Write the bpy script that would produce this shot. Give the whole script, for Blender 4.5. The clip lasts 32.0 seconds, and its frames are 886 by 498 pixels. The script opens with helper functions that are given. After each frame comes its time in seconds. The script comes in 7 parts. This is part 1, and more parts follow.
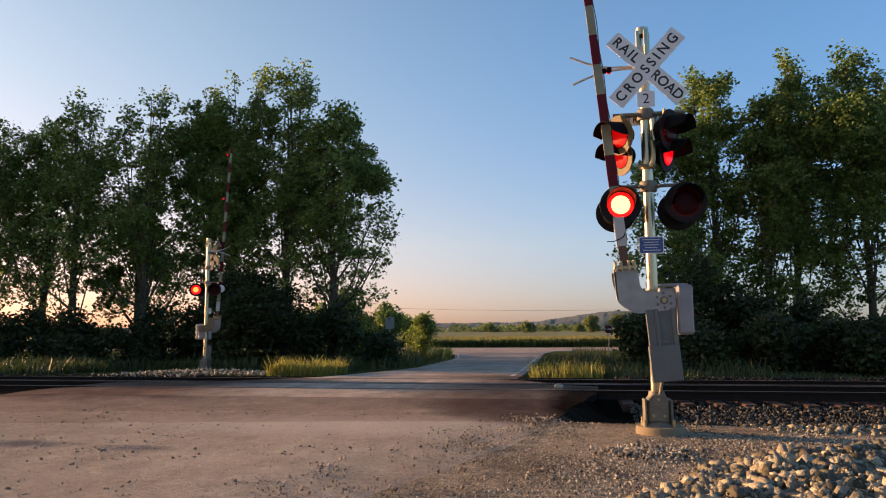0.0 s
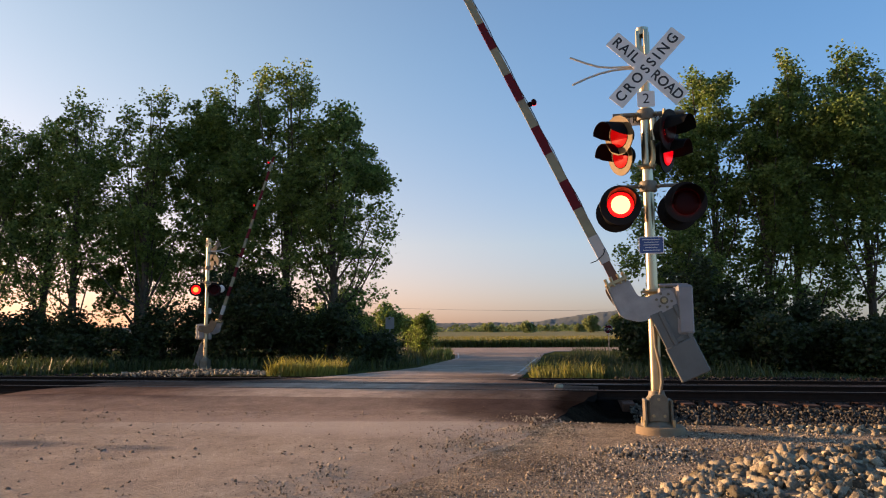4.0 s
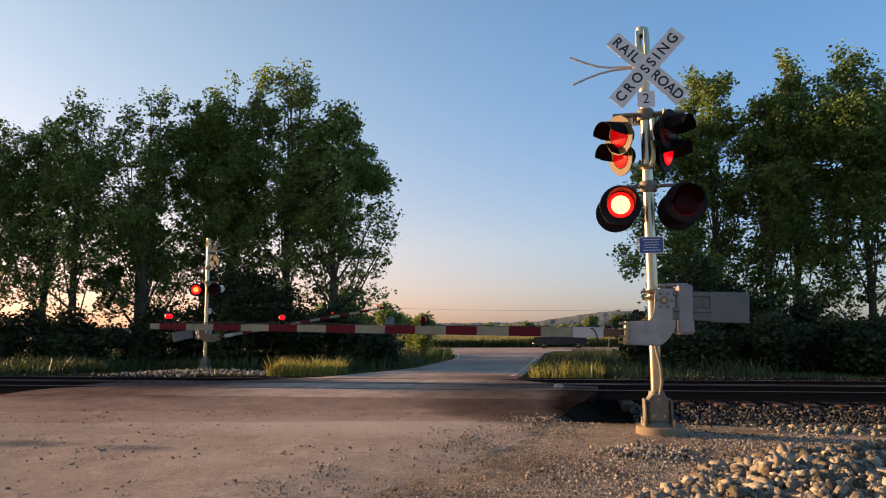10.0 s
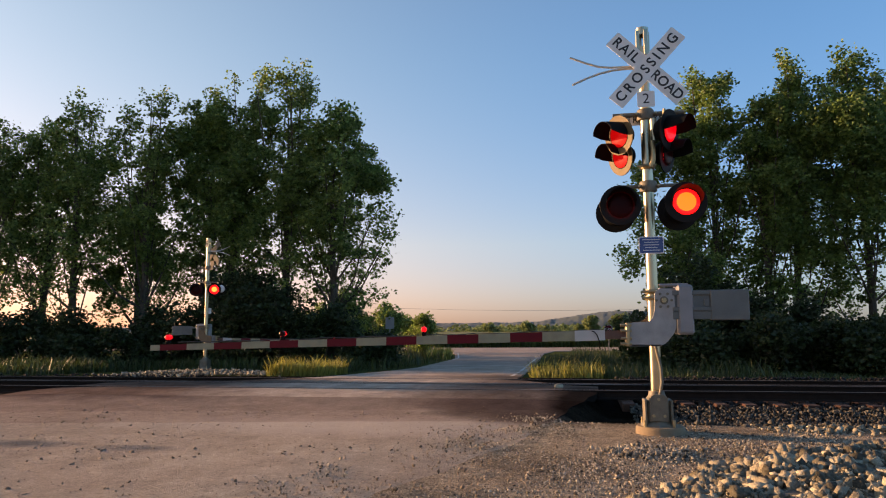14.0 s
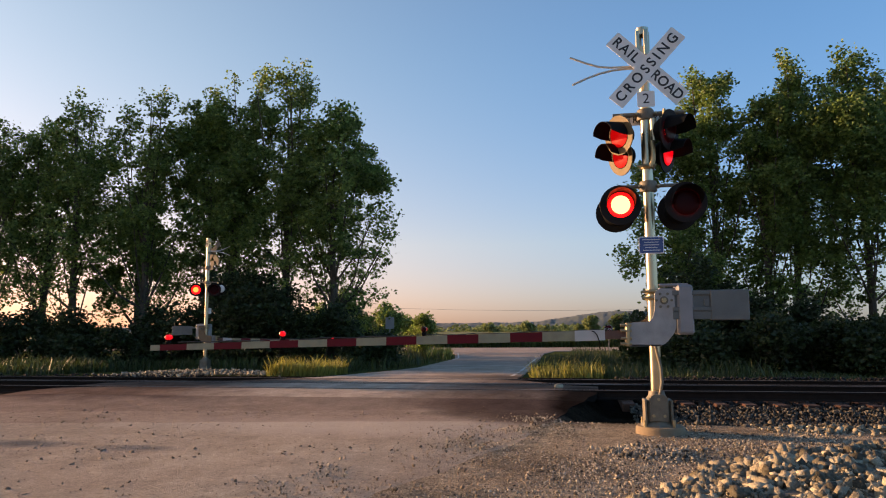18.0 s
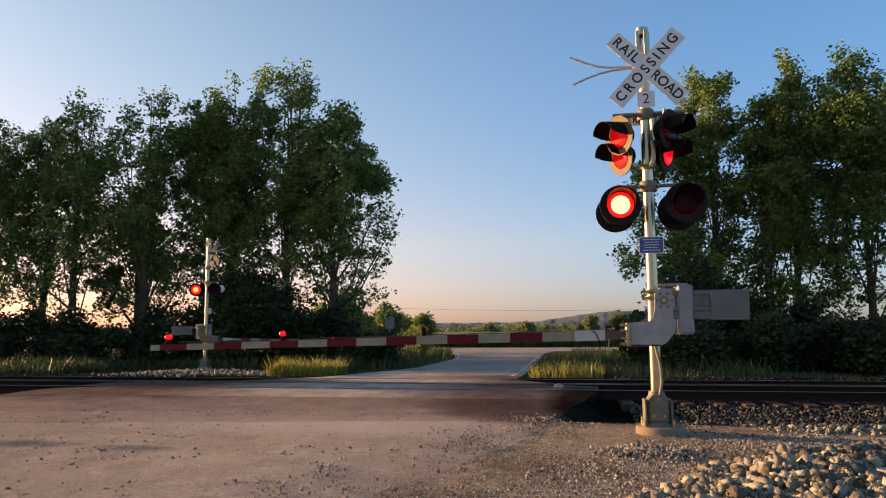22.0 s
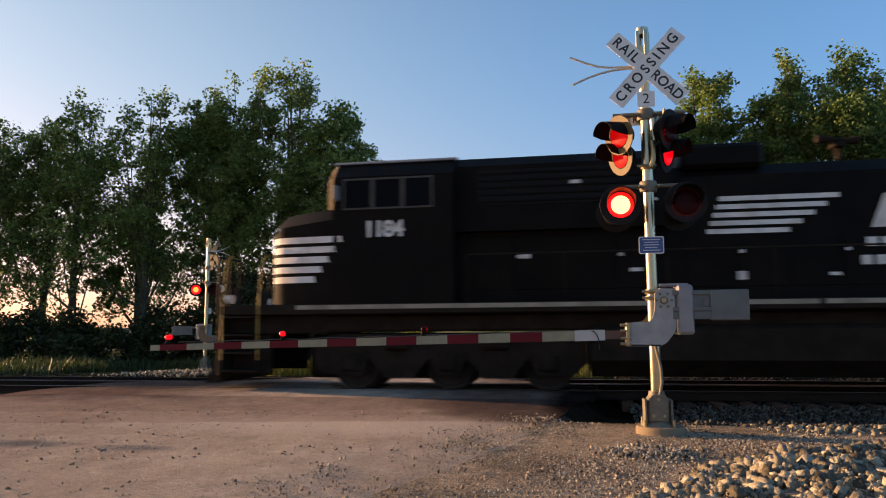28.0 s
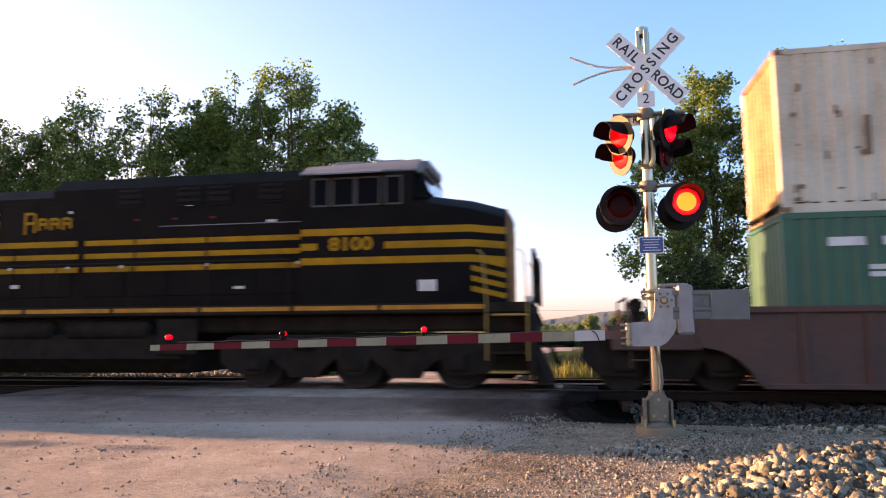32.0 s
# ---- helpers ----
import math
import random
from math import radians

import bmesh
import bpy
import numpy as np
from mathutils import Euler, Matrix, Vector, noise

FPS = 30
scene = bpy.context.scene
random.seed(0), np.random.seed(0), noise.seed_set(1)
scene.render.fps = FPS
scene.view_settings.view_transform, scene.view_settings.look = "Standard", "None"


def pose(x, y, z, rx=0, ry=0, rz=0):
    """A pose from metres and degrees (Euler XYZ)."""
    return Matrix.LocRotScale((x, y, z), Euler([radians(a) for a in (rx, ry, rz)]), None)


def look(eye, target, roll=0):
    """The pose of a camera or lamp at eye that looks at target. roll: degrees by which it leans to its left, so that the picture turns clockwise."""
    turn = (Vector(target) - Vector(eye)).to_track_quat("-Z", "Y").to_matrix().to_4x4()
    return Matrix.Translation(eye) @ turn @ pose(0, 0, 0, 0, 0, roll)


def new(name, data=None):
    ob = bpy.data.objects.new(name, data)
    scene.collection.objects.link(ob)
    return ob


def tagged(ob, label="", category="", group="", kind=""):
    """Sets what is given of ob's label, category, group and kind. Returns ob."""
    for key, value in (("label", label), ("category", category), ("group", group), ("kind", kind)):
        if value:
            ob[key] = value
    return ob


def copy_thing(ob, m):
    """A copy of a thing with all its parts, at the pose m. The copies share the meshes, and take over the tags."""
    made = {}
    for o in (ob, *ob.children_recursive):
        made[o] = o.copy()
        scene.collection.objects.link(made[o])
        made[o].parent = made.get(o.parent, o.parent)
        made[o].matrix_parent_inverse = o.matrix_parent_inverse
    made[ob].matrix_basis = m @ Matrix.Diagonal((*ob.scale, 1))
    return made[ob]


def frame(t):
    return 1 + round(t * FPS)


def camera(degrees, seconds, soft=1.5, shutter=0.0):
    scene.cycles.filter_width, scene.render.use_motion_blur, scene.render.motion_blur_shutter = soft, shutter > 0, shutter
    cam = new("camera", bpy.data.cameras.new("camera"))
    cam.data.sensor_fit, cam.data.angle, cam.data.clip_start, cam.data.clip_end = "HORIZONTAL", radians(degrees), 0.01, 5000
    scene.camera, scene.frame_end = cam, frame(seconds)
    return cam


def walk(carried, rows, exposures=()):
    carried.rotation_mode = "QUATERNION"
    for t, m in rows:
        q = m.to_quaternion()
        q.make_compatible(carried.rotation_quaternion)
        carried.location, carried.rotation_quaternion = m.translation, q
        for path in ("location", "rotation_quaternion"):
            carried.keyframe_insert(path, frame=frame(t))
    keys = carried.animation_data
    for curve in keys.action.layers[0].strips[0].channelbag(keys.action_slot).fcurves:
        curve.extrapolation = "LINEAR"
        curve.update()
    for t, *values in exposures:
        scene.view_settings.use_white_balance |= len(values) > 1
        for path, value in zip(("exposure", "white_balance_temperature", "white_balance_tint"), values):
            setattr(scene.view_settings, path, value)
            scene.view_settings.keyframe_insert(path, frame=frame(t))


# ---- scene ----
SUN_AZ = (-0.98, 0.20)          # towards the sun, on the ground
SUN_EL = 8.6
cam = camera(64.4, 32.0, soft=1.1, shutter=0.22)
CAM = look((0, 0, 1.17), (-0.17640, 0.97757, 1.28490), -0.37)
walk(cam, [(0.0, CAM), (32.0, CAM)],
     [(0.0, 1.06, 8200, 26), (27.4, 1.06, 8200, 26), (28.0, 1.07, 8200, 26), (28.6, 1.46, 8200, 31), (29.2, 1.70, 8200, 36), (30.0, 1.82, 8250, 36), (31.0, 1.87, 8300, 36), (32.0, 2.0, 8450, 38)])

world = bpy.data.worlds.new("world")
scene.world = world
world.use_nodes = True
wn = world.node_tree.nodes
sky = wn.new("ShaderNodeTexSky")
sky.sky_type, sky.sun_disc = "NISHITA", False
sky.sun_elevation = radians(SUN_EL)
sky.sun_rotation = math.atan2(SUN_AZ[0], SUN_AZ[1])
sky.altitude, sky.air_density, sky.dust_density, sky.ozone_density = 100, 1.0, 0.75, 2.9
# the air over the fields is hazier and pinker towards the horizon
wl = world.node_tree.links
w_geo, w_sep, w_rise, w_mix, w_sat = (wn.new(k) for k in ("ShaderNodeTexCoord", "ShaderNodeSeparateXYZ", "ShaderNodeMapRange", "ShaderNodeMixRGB", "ShaderNodeHueSaturation"))
wl.new(w_geo.outputs["Generated"], w_sep.inputs[0])
wl.new(w_sep.outputs["Z"], w_rise.inputs[0])
w_rise.inputs[1].default_value, w_rise.inputs[2].default_value, w_rise.inputs[3].default_value, w_rise.inputs[4].default_value = 0.0, 0.42, 1.0, 0.0
w_rise.interpolation_type = "SMOOTHSTEP"
w_mix.blend_type, w_mix.inputs[2].default_value = "MULTIPLY", (1.17, 0.768, 0.80, 1)
w_sat.inputs["Saturation"].default_value = 1.0
wl.new(w_rise.outputs[0], w_mix.inputs[0])
wl.new(sky.outputs[0], w_sat.inputs["Color"])
wl.new(w_sat.outputs[0], w_mix.inputs[1])
w_low, w_haze = wn.new("ShaderNodeMapRange"), wn.new("ShaderNodeMixRGB")
wl.new(w_sep.outputs["Z"], w_low.inputs[0])
w_low.inputs[1].default_value, w_low.inputs[2].default_value, w_low.inputs[3].default_value, w_low.inputs[4].default_value = 0.0, 0.12, 1.0, 0.0
w_haze.blend_type, w_haze.inputs[2].default_value = "MULTIPLY", (0.69, 0.78, 1.08, 1)
wl.new(w_low.outputs[0], w_haze.inputs[0])
wl.new(w_mix.outputs[0], w_haze.inputs[1])
# paler and warmer towards the low sun, a deeper blue away from it
w_turn, w_pale, w_tint = wn.new("ShaderNodeMapRange"), wn.new("ShaderNodeMixRGB"), wn.new("ShaderNodeMixRGB")
w_turn.inputs[1].default_value, w_turn.inputs[2].default_value = -0.65, 0.40
w_turn.interpolation_type = "SMOOTHSTEP"
wl.new(w_sep.outputs["X"], w_turn.inputs[0])
wl.new(w_turn.outputs[0], w_pale.inputs[0])
w_pale.inputs[1].default_value, w_pale.inputs[2].default_value = (1.12, 1.10, 0.98, 1), (0.67, 1.14, 1.38, 1)
w_tint.blend_type, w_tint.inputs[0].default_value = "MULTIPLY", 1.0
wl.new(w_haze.outputs[0], w_tint.inputs[1])
wl.new(w_pale.outputs[0], w_tint.inputs[2])
wl.new(w_tint.outputs[0], wn["Background"].inputs[0])
wn["Background"].inputs[1].default_value = 0.134

sun_data = bpy.data.lights.new("sun", "SUN")
sun_data.energy, sun_data.angle, sun_data.color = 5.0, radians(0.6), (1.0, 0.69, 0.41)
sun = new("sun", sun_data)
sun.matrix_world = look((SUN_AZ[0] * 50, SUN_AZ[1] * 50, 50 * math.tan(radians(SUN_EL))), (0, 0, 0))


# ---- materials ----
def mat(name, color, rough=0.6, metal=0.0, vary=0.25, scale=4.0, fine=60.0, bump=0.15, dirt=None, spread=0.0, island=0.0,
        emit=None, power=0.0, glass=0.0, leaf=0.0, coat=0.0, gloss=0.5, detail=3):
    """A surface with coarse stains and fine grain; spread varies it from object to object."""
    m = bpy.data.materials.new(name)
    m.use_nodes = True
    n, l = m.node_tree.nodes, m.node_tree.links
    b = n["Principled BSDF"]
    tc = n.new("ShaderNodeTexCoord")
    n1, n2 = n.new("ShaderNodeTexNoise"), n.new("ShaderNodeTexNoise")
    n1.inputs["Scale"].default_value, n1.inputs["Detail"].default_value = scale, 5
    n2.inputs["Scale"].default_value, n2.inputs["Detail"].default_value = fine, detail
    for q in (n1, n2):
        l.new(tc.outputs["Object"], q.inputs["Vector"])
    dark = [c * (1 - vary) for c in color]
    light = [min(1, c * (1 + vary * 0.8)) for c in color]
    if dirt:
        dark = dirt
    r1 = n.new("ShaderNodeValToRGB")
    r1.color_ramp.elements[0].position, r1.color_ramp.elements[1].position = 0.32, 0.66
    r1.color_ramp.elements[0].color, r1.color_ramp.elements[1].color = (*dark, 1), (*color, 1)
    l.new(n1.outputs["Fac"], r1.inputs[0])
    mx = n.new("ShaderNodeMixRGB")
    mx.blend_type = "MIX"
    mx.inputs[2].default_value = (*light, 1)
    mr = n.new("ShaderNodeMapRange")
    mr.inputs[1].default_value, mr.inputs[2].default_value, mr.inputs[4].default_value = 0.45, 0.75, min(0.9, vary * 2)
    l.new(n2.outputs["Fac"], mr.inputs[0])
    l.new(mr.outputs[0], mx.inputs[0])
    l.new(r1.outputs[0], mx.inputs[1])
    out = mx.outputs[0]
    if spread or island:
        hs = n.new("ShaderNodeHueSaturation")
        mv = n.new("ShaderNodeMapRange")
        if island:
            rnd = n.new("ShaderNodeNewGeometry").outputs["Random Per Island"]
        else:
            rnd = n.new("ShaderNodeObjectInfo").outputs["Random"]
        amount = spread or island
        mv.inputs[3].default_value, mv.inputs[4].default_value = 1 - amount, 1 + amount
        l.new(rnd, mv.inputs[0])
        l.new(mv.outputs[0], hs.inputs["Value"])
        l.new(out, hs.inputs["Color"])
        out = hs.outputs[0]
    l.new(out, b.inputs["Base Color"])
    b.inputs["Metallic"].default_value = metal
    b.inputs["Specular IOR Level"].default_value = gloss
    rr = n.new("ShaderNodeMapRange")
    rr.inputs[3].default_value, rr.inputs[4].default_value = max(0.02, rough - 0.12), min(1, rough + 0.12)
    l.new(n1.outputs["Fac"], rr.inputs[0])
    l.new(rr.outputs[0], b.inputs["Roughness"])
    if bump:
        bp = n.new("ShaderNodeBump")
        bp.inputs["Strength"].default_value, bp.inputs["Distance"].default_value = bump, 0.02
        l.new(n2.outputs["Fac"], bp.inputs["Height"])
        l.new(bp.outputs[0], b.inputs["Normal"])
    if coat:
        b.inputs["Coat Weight"].default_value = coat
    if glass:
        b.inputs["Transmission Weight"].default_value = glass
    if emit:
        b.inputs["Emission Color"].default_value = (*emit, 1)
        b.inputs["Emission Strength"].default_value = power
    if leaf:
        tr = n.new("ShaderNodeBsdfTranslucent")
        l.new(out, tr.inputs[0])
        mix = n.new("ShaderNodeMixShader")
        mix.inputs[0].default_value = leaf
        l.new(b.outputs[0], mix.inputs[1])
        l.new(tr.outputs[0], mix.inputs[2])
        l.new(mix.outputs[0], n["Material Output"].inputs[0])
    return m


# ---- mesh building ----
class Shape:
    """Collects vertices and faces for one mesh."""

    def __init__(self):
        self.v, self.f = [], []

    def add(self, verts, faces):
        k = len(self.v)
        self.v += [tuple(p) for p in verts]
        self.f += [tuple(i + k for i in q) for q in faces]
        return self

    def box(self, x0, x1, y0, y1, z0, z1, c=0.0):
        if c <= 0:
            return self.add([(x0, y0, z0), (x1, y0, z0), (x1, y1, z0), (x0, y1, z0), (x0, y0, z1), (x1, y0, z1), (x1, y1, z1), (x0, y1, z1)],
                            [(3, 2, 1, 0), (4, 5, 6, 7), (0, 1, 5, 4), (1, 2, 6, 5), (2, 3, 7, 6), (3, 0, 4, 7)])
        lo, hi = (x0, y0, z0), (x1, y1, z1)
        c = min(c, (x1 - x0) * 0.45, (y1 - y0) * 0.45, (z1 - z0) * 0.45)
        ids, verts, faces = {}, [], []
        for sx in (0, 1):
            for sy in (0, 1):
                for sz in (0, 1):
                    s = (sx, sy, sz)
                    for ax in range(3):
                        p = []
                        for a in range(3):
                            e = hi[a] if s[a] else lo[a]
                            p.append(e if a == ax else e + (-c if s[a] else c))
                        ids[s, ax] = len(verts)
                        verts.append(p)
        for ax in range(3):
            o1, o2 = (ax + 1) % 3, (ax + 2) % 3
            for sd in (0, 1):
                q = []
                for a, b in ((0, 0), (1, 0), (1, 1), (0, 1)):
                    s = [0, 0, 0]
                    s[ax], s[o1], s[o2] = sd, a, b
                    q.append(ids[tuple(s), ax])
                faces.append(q if sd else q[::-1])
            for a in (0, 1):
                for b in (0, 1):
                    s0, s1 = [0, 0, 0], [0, 0, 0]
                    s0[o1], s0[o2], s1[o1], s1[o2], s1[ax] = a, b, a, b, 1
                    q = [ids[tuple(s0), o1], ids[tuple(s1), o1], ids[tuple(s1), o2], ids[tuple(s0), o2]]
                    faces.append(q if a != b else q[::-1])
        for sx in (0, 1):
            for sy in (0, 1):
                for sz in (0, 1):
                    q = [ids[(sx, sy, sz), a] for a in range(3)]
                    faces.append(q if (sx + sy + sz) % 2 else q[::-1])
        return self.add(verts, faces)

    def tube(self, pts, r, n=10, caps=True):
        """A round bar through the points; r is one radius or one for each point."""
        pts = [Vector(p) for p in pts]
        rs = r if isinstance(r, (list, tuple)) else [r] * len(pts)
        verts, faces = [], []
        for i, p in enumerate(pts):
            d = (pts[min(i + 1, len(pts) - 1)] - pts[max(i - 1, 0)]).normalized()
            u = d.orthogonal().normalized() if i == 0 else (u - d * u.dot(d)).normalized()
            w = d.cross(u)
            for k in range(n):
                a = 2 * math.pi * k / n
                verts.append(p + (u * math.cos(a) + w * math.sin(a)) * rs[i])
        for i in range(len(pts) - 1):
            for k in range(n):
                j = (k + 1) % n
                faces.append((i * n + k, i * n + j, i * n + n + j, i * n + n + k))
        if caps:
            faces.append(tuple(range(n))[::-1])
            faces.append(tuple(range((len(pts) - 1) * n, len(pts) * n)))
        return self.add(verts, faces)

    def prism(self, poly, d0, d1, plane="xz"):
        """A flat outline given a thickness from d0 to d1 across its plane."""
        def at(p, d):
            return {"xz": (p[0], d, p[1]), "yz": (d, p[0], p[1]), "xy": (p[0], p[1], d)}[plane]
        n = len(poly)
        verts = [at(p, d0) for p in poly] + [at(p, d1) for p in poly]
        faces = [tuple(range(n)), tuple(range(2 * n - 1, n - 1, -1))]
        faces += [(i, i + n, (i + 1) % n + n, (i + 1) % n) for i in range(n)]
        return self.add(verts, faces)

    def loft(self, rings, caps=True):
        n = len(rings[0])
        verts = [p for ring in rings for p in ring]
        faces = []
        for i in range(len(rings) - 1):
            for k in range(n):
                j = (k + 1) % n
                faces.append((i * n + k, i * n + j, i * n + n + j, i * n + n + k))
        if caps:
            faces += [tuple(range(n))[::-1], tuple(range((len(rings) - 1) * n, len(rings) * n))]
        return self.add(verts, faces)

    def turned(self, m):
        self.v = [tuple(m @ Vector(p)) for p in self.v]
        return self

    def mesh(self, name, material, smooth=35):
        me = bpy.data.meshes.new(name)
        me.from_pydata(self.v, [], self.f)
        bm = bmesh.new()
        bm.from_mesh(me)
        bmesh.ops.recalc_face_normals(bm, faces=bm.faces)
        bm.to_mesh(me)
        bm.free()
        me.materials.append(material)
        if smooth:
            me.shade_smooth()
            me.set_sharp_from_angle(angle=radians(smooth))
        return me


def part(name, shape, material, parent, label="", m=None, smooth=35):
    """One mesh object under a thing or a part."""
    me = shape.mesh(name, material, smooth) if isinstance(shape, Shape) else shape
    ob = new(name, me)
    ob.parent = parent
    if m is not None:
        ob.matrix_basis = m
    return tagged(ob, label)


def thing(name, label, category, m=None, group="", kind=""):
    ob = new(name)
    ob.empty_display_size = 0.2
    if m is not None:
        ob.matrix_basis = m
    return tagged(ob, label, category, group, kind)


def single(name, shape, material, label, category, m=None, group="", kind="", smooth=35):
    me = shape.mesh(name, material, smooth) if isinstance(shape, Shape) else shape
    ob = new(name, me)
    if m is not None:
        ob.matrix_basis = m
    return tagged(ob, label, category, group, kind)


def raw_mesh(name, verts, faces, material, smooth=False):
    """A large mesh from arrays: verts (n, 3), faces (m, 3 or 4)."""
    me = bpy.data.meshes.new(name)
    verts, faces = np.asarray(verts, dtype=np.float32), np.asarray(faces, dtype=np.int32)
    k = faces.shape[1]
    me.vertices.add(len(verts))
    me.vertices.foreach_set("co", verts.ravel())
    me.loops.add(faces.size)
    me.loops.foreach_set("vertex_index", faces.ravel())
    me.polygons.add(len(faces))
    me.polygons.foreach_set("loop_start", np.arange(0, faces.size, k, dtype=np.int32))
    me.update(calc_edges=True)
    me.validate()
    me.materials.append(material)
    if smooth:
        me.shade_smooth()
    return me


def lettering(name, text, size, material, parent, m, label="", depth=0.002, wide=1.0, bold=0.0, gap=1.0):
    """Raised letters with the built-in font, centred on the pose m (x along the line, y up the letter)."""
    c = bpy.data.curves.new(name, "FONT")
    c.body, c.size, c.extrude, c.align_x, c.align_y, c.offset, c.space_character = text, size, depth, "CENTER", "CENTER", bold, gap
    ob = new(name, c)
    me = bpy.data.meshes.new_from_object(ob.evaluated_get(bpy.context.evaluated_depsgraph_get()))
    bpy.data.objects.remove(ob)
    me.name = name
    me.materials.clear()
    me.materials.append(material)
    if wide != 1.0:
        me.transform(Matrix.Diagonal((wide, 1, 1, 1)))
    return part(name, me, material, parent, label, m)


def ring(x, y, z, r, n=24, axis="y", squash=1.0):
    out = []
    for k in range(n):
        a = 2 * math.pi * k / n
        p, q = r * math.cos(a), r * squash * math.sin(a)
        out.append({"y": (x + p, y, z + q), "x": (x, y + p, z + q), "z": (x + p, y + q, z)}[axis])
    return out


# ---- surfaces ----
M_ROAD = mat("dusty old asphalt", (0.385, 0.322, 0.248), 1.0, vary=0.34, scale=0.5, fine=90, bump=0.5, dirt=(0.29, 0.235, 0.185), gloss=0.0, detail=9)
M_ASPHALT = mat("grey asphalt", (0.38, 0.305, 0.25), 0.95, gloss=0.0, vary=0.22, scale=0.4, fine=60, bump=0.3)
M_FARDUST = mat("dust over asphalt", (0.46, 0.375, 0.305), 1.0, vary=0.3, scale=0.6, fine=80, bump=0.4, dirt=(0.30, 0.24, 0.19), gloss=0.0, detail=8)
M_PANEL = mat("dark crossing asphalt", (0.165, 0.112, 0.085), 1.0, vary=0.35, scale=0.5, fine=90, bump=0.5, dirt=(0.075, 0.05, 0.038), gloss=0.0, detail=8)
M_STONE = mat("pale limestone ballast", (0.285, 0.25, 0.18), 0.95, vary=0.4, scale=9, fine=70, bump=0.6, island=0.75, gloss=0.2)
M_BALLAST = mat("near-black ballast", (0.020, 0.016, 0.0135), 0.95, vary=0.35, scale=6, fine=70, bump=0.4, island=0.5)
# colour lowered to stand for shade beside the track and among heaped stones
M_DARKSTONE = mat("weathered ballast darkened for shade", (0.082, 0.076, 0.063), 0.95, vary=0.3, scale=6, fine=70, bump=0.4, island=0.65, gloss=0.2)
M_LOOSE = mat("loose tan gravel", (0.25, 0.19, 0.135), 0.95, vary=0.3, scale=6, fine=70, bump=0.3, island=0.55, gloss=0.2)
M_CHIP = mat("mixed gravel chips", (0.29, 0.25, 0.19), 0.95, vary=0.3, scale=6, fine=70, bump=0.3, island=0.9, gloss=0.2)
M_RAIL = mat("rusty rail steel", (0.026, 0.017, 0.013), 0.9, 0.0, gloss=0.12, vary=0.3, scale=8, fine=90)
M_RAILTOP = mat("worn bright rail head", (0.19, 0.16, 0.135), 0.55, 0.6, vary=0.1, scale=3, fine=90, bump=0.03)
M_TIE = mat("creosoted timber tie", (0.070, 0.027, 0.013), 0.9, vary=0.4, scale=5, fine=70, bump=0.5, spread=0.35)
M_GALV = mat("galvanised aluminium pole", (0.47, 0.42, 0.30), 0.30, 1.0, vary=0.15, scale=3, fine=80, bump=0.03)
M_CAST = mat("weathered grey casting", (0.19, 0.168, 0.125), 0.6, 0.25, vary=0.25, scale=9, fine=90, bump=0.15, dirt=(0.115, 0.098, 0.072))
M_GREYPAINT = mat("pale grey enamel", (0.34, 0.335, 0.325), 0.55, 0.1, vary=0.16, scale=6, fine=90, bump=0.04, dirt=(0.25, 0.245, 0.235))
M_BOLT = mat("zinc bolts", (0.42, 0.34, 0.20), 0.4, 0.9, vary=0.2)
M_CONCRETE = mat("dusty concrete", (0.23, 0.17, 0.105), 0.9, vary=0.25, scale=7, fine=70, bump=0.35)
M_BLACK = mat("black enamel", (0.007, 0.007, 0.007), 0.7, vary=0.3, scale=8, fine=90, bump=0.04, gloss=0.08)
M_VISOR = mat("sun-bleached black backing", (0.011, 0.0095, 0.0085), 0.65, vary=0.3, scale=8, fine=90, bump=0.04, gloss=0.2)
M_WHITE = mat("white reflective sheeting", (0.74, 0.74, 0.72), 0.45, vary=0.08, scale=5, fine=60, bump=0.02, dirt=(0.62, 0.61, 0.57))
M_CREAM = mat("aged cream reflective sheeting", (0.275, 0.26, 0.165), 0.55, vary=0.1, scale=6, fine=60, bump=0.02, dirt=(0.21, 0.195, 0.135), gloss=0.25)
M_RED = mat("red reflective sheeting", (0.12, 0.004, 0.010), 0.5, vary=0.15, scale=6, fine=60, bump=0.02, gloss=0.2)
M_SLEEVE = mat("dull white sleeve", (0.45, 0.44, 0.42), 0.5, vary=0.1, scale=6, fine=60, bump=0.02, dirt=(0.42, 0.41, 0.38))
M_BOARDBACK = mat("sign board back darkened for shade", (0.17, 0.145, 0.105), 0.7, vary=0.25, scale=5, bump=0.03, gloss=0.2)
M_LETTER = mat("black sign letters", (0.015, 0.015, 0.016), 0.5, vary=0.1, bump=0)
M_BLUE = mat("blue sign enamel", (0.03, 0.08, 0.24), 0.45, vary=0.12, scale=12, bump=0.02)
M_BROWNTUBE = mat("brown conduit adapter", (0.14, 0.07, 0.05), 0.6, 0.3, vary=0.3)
M_TANPLATE = mat("tan steel plate", (0.22, 0.14, 0.08), 0.6, 0.3, vary=0.25, scale=6, fine=60, bump=0.06)
M_ROD = mat("pale aluminium rod", (0.60, 0.57, 0.50), 0.5, 0.4, vary=0.12, scale=5, bump=0.02)
M_DARKWIRE = mat("dark cable", (0.05, 0.048, 0.045), 0.6, vary=0.1, bump=0)
M_WIRE = mat("grey cable", (0.30, 0.29, 0.27), 0.5, vary=0.1, bump=0)
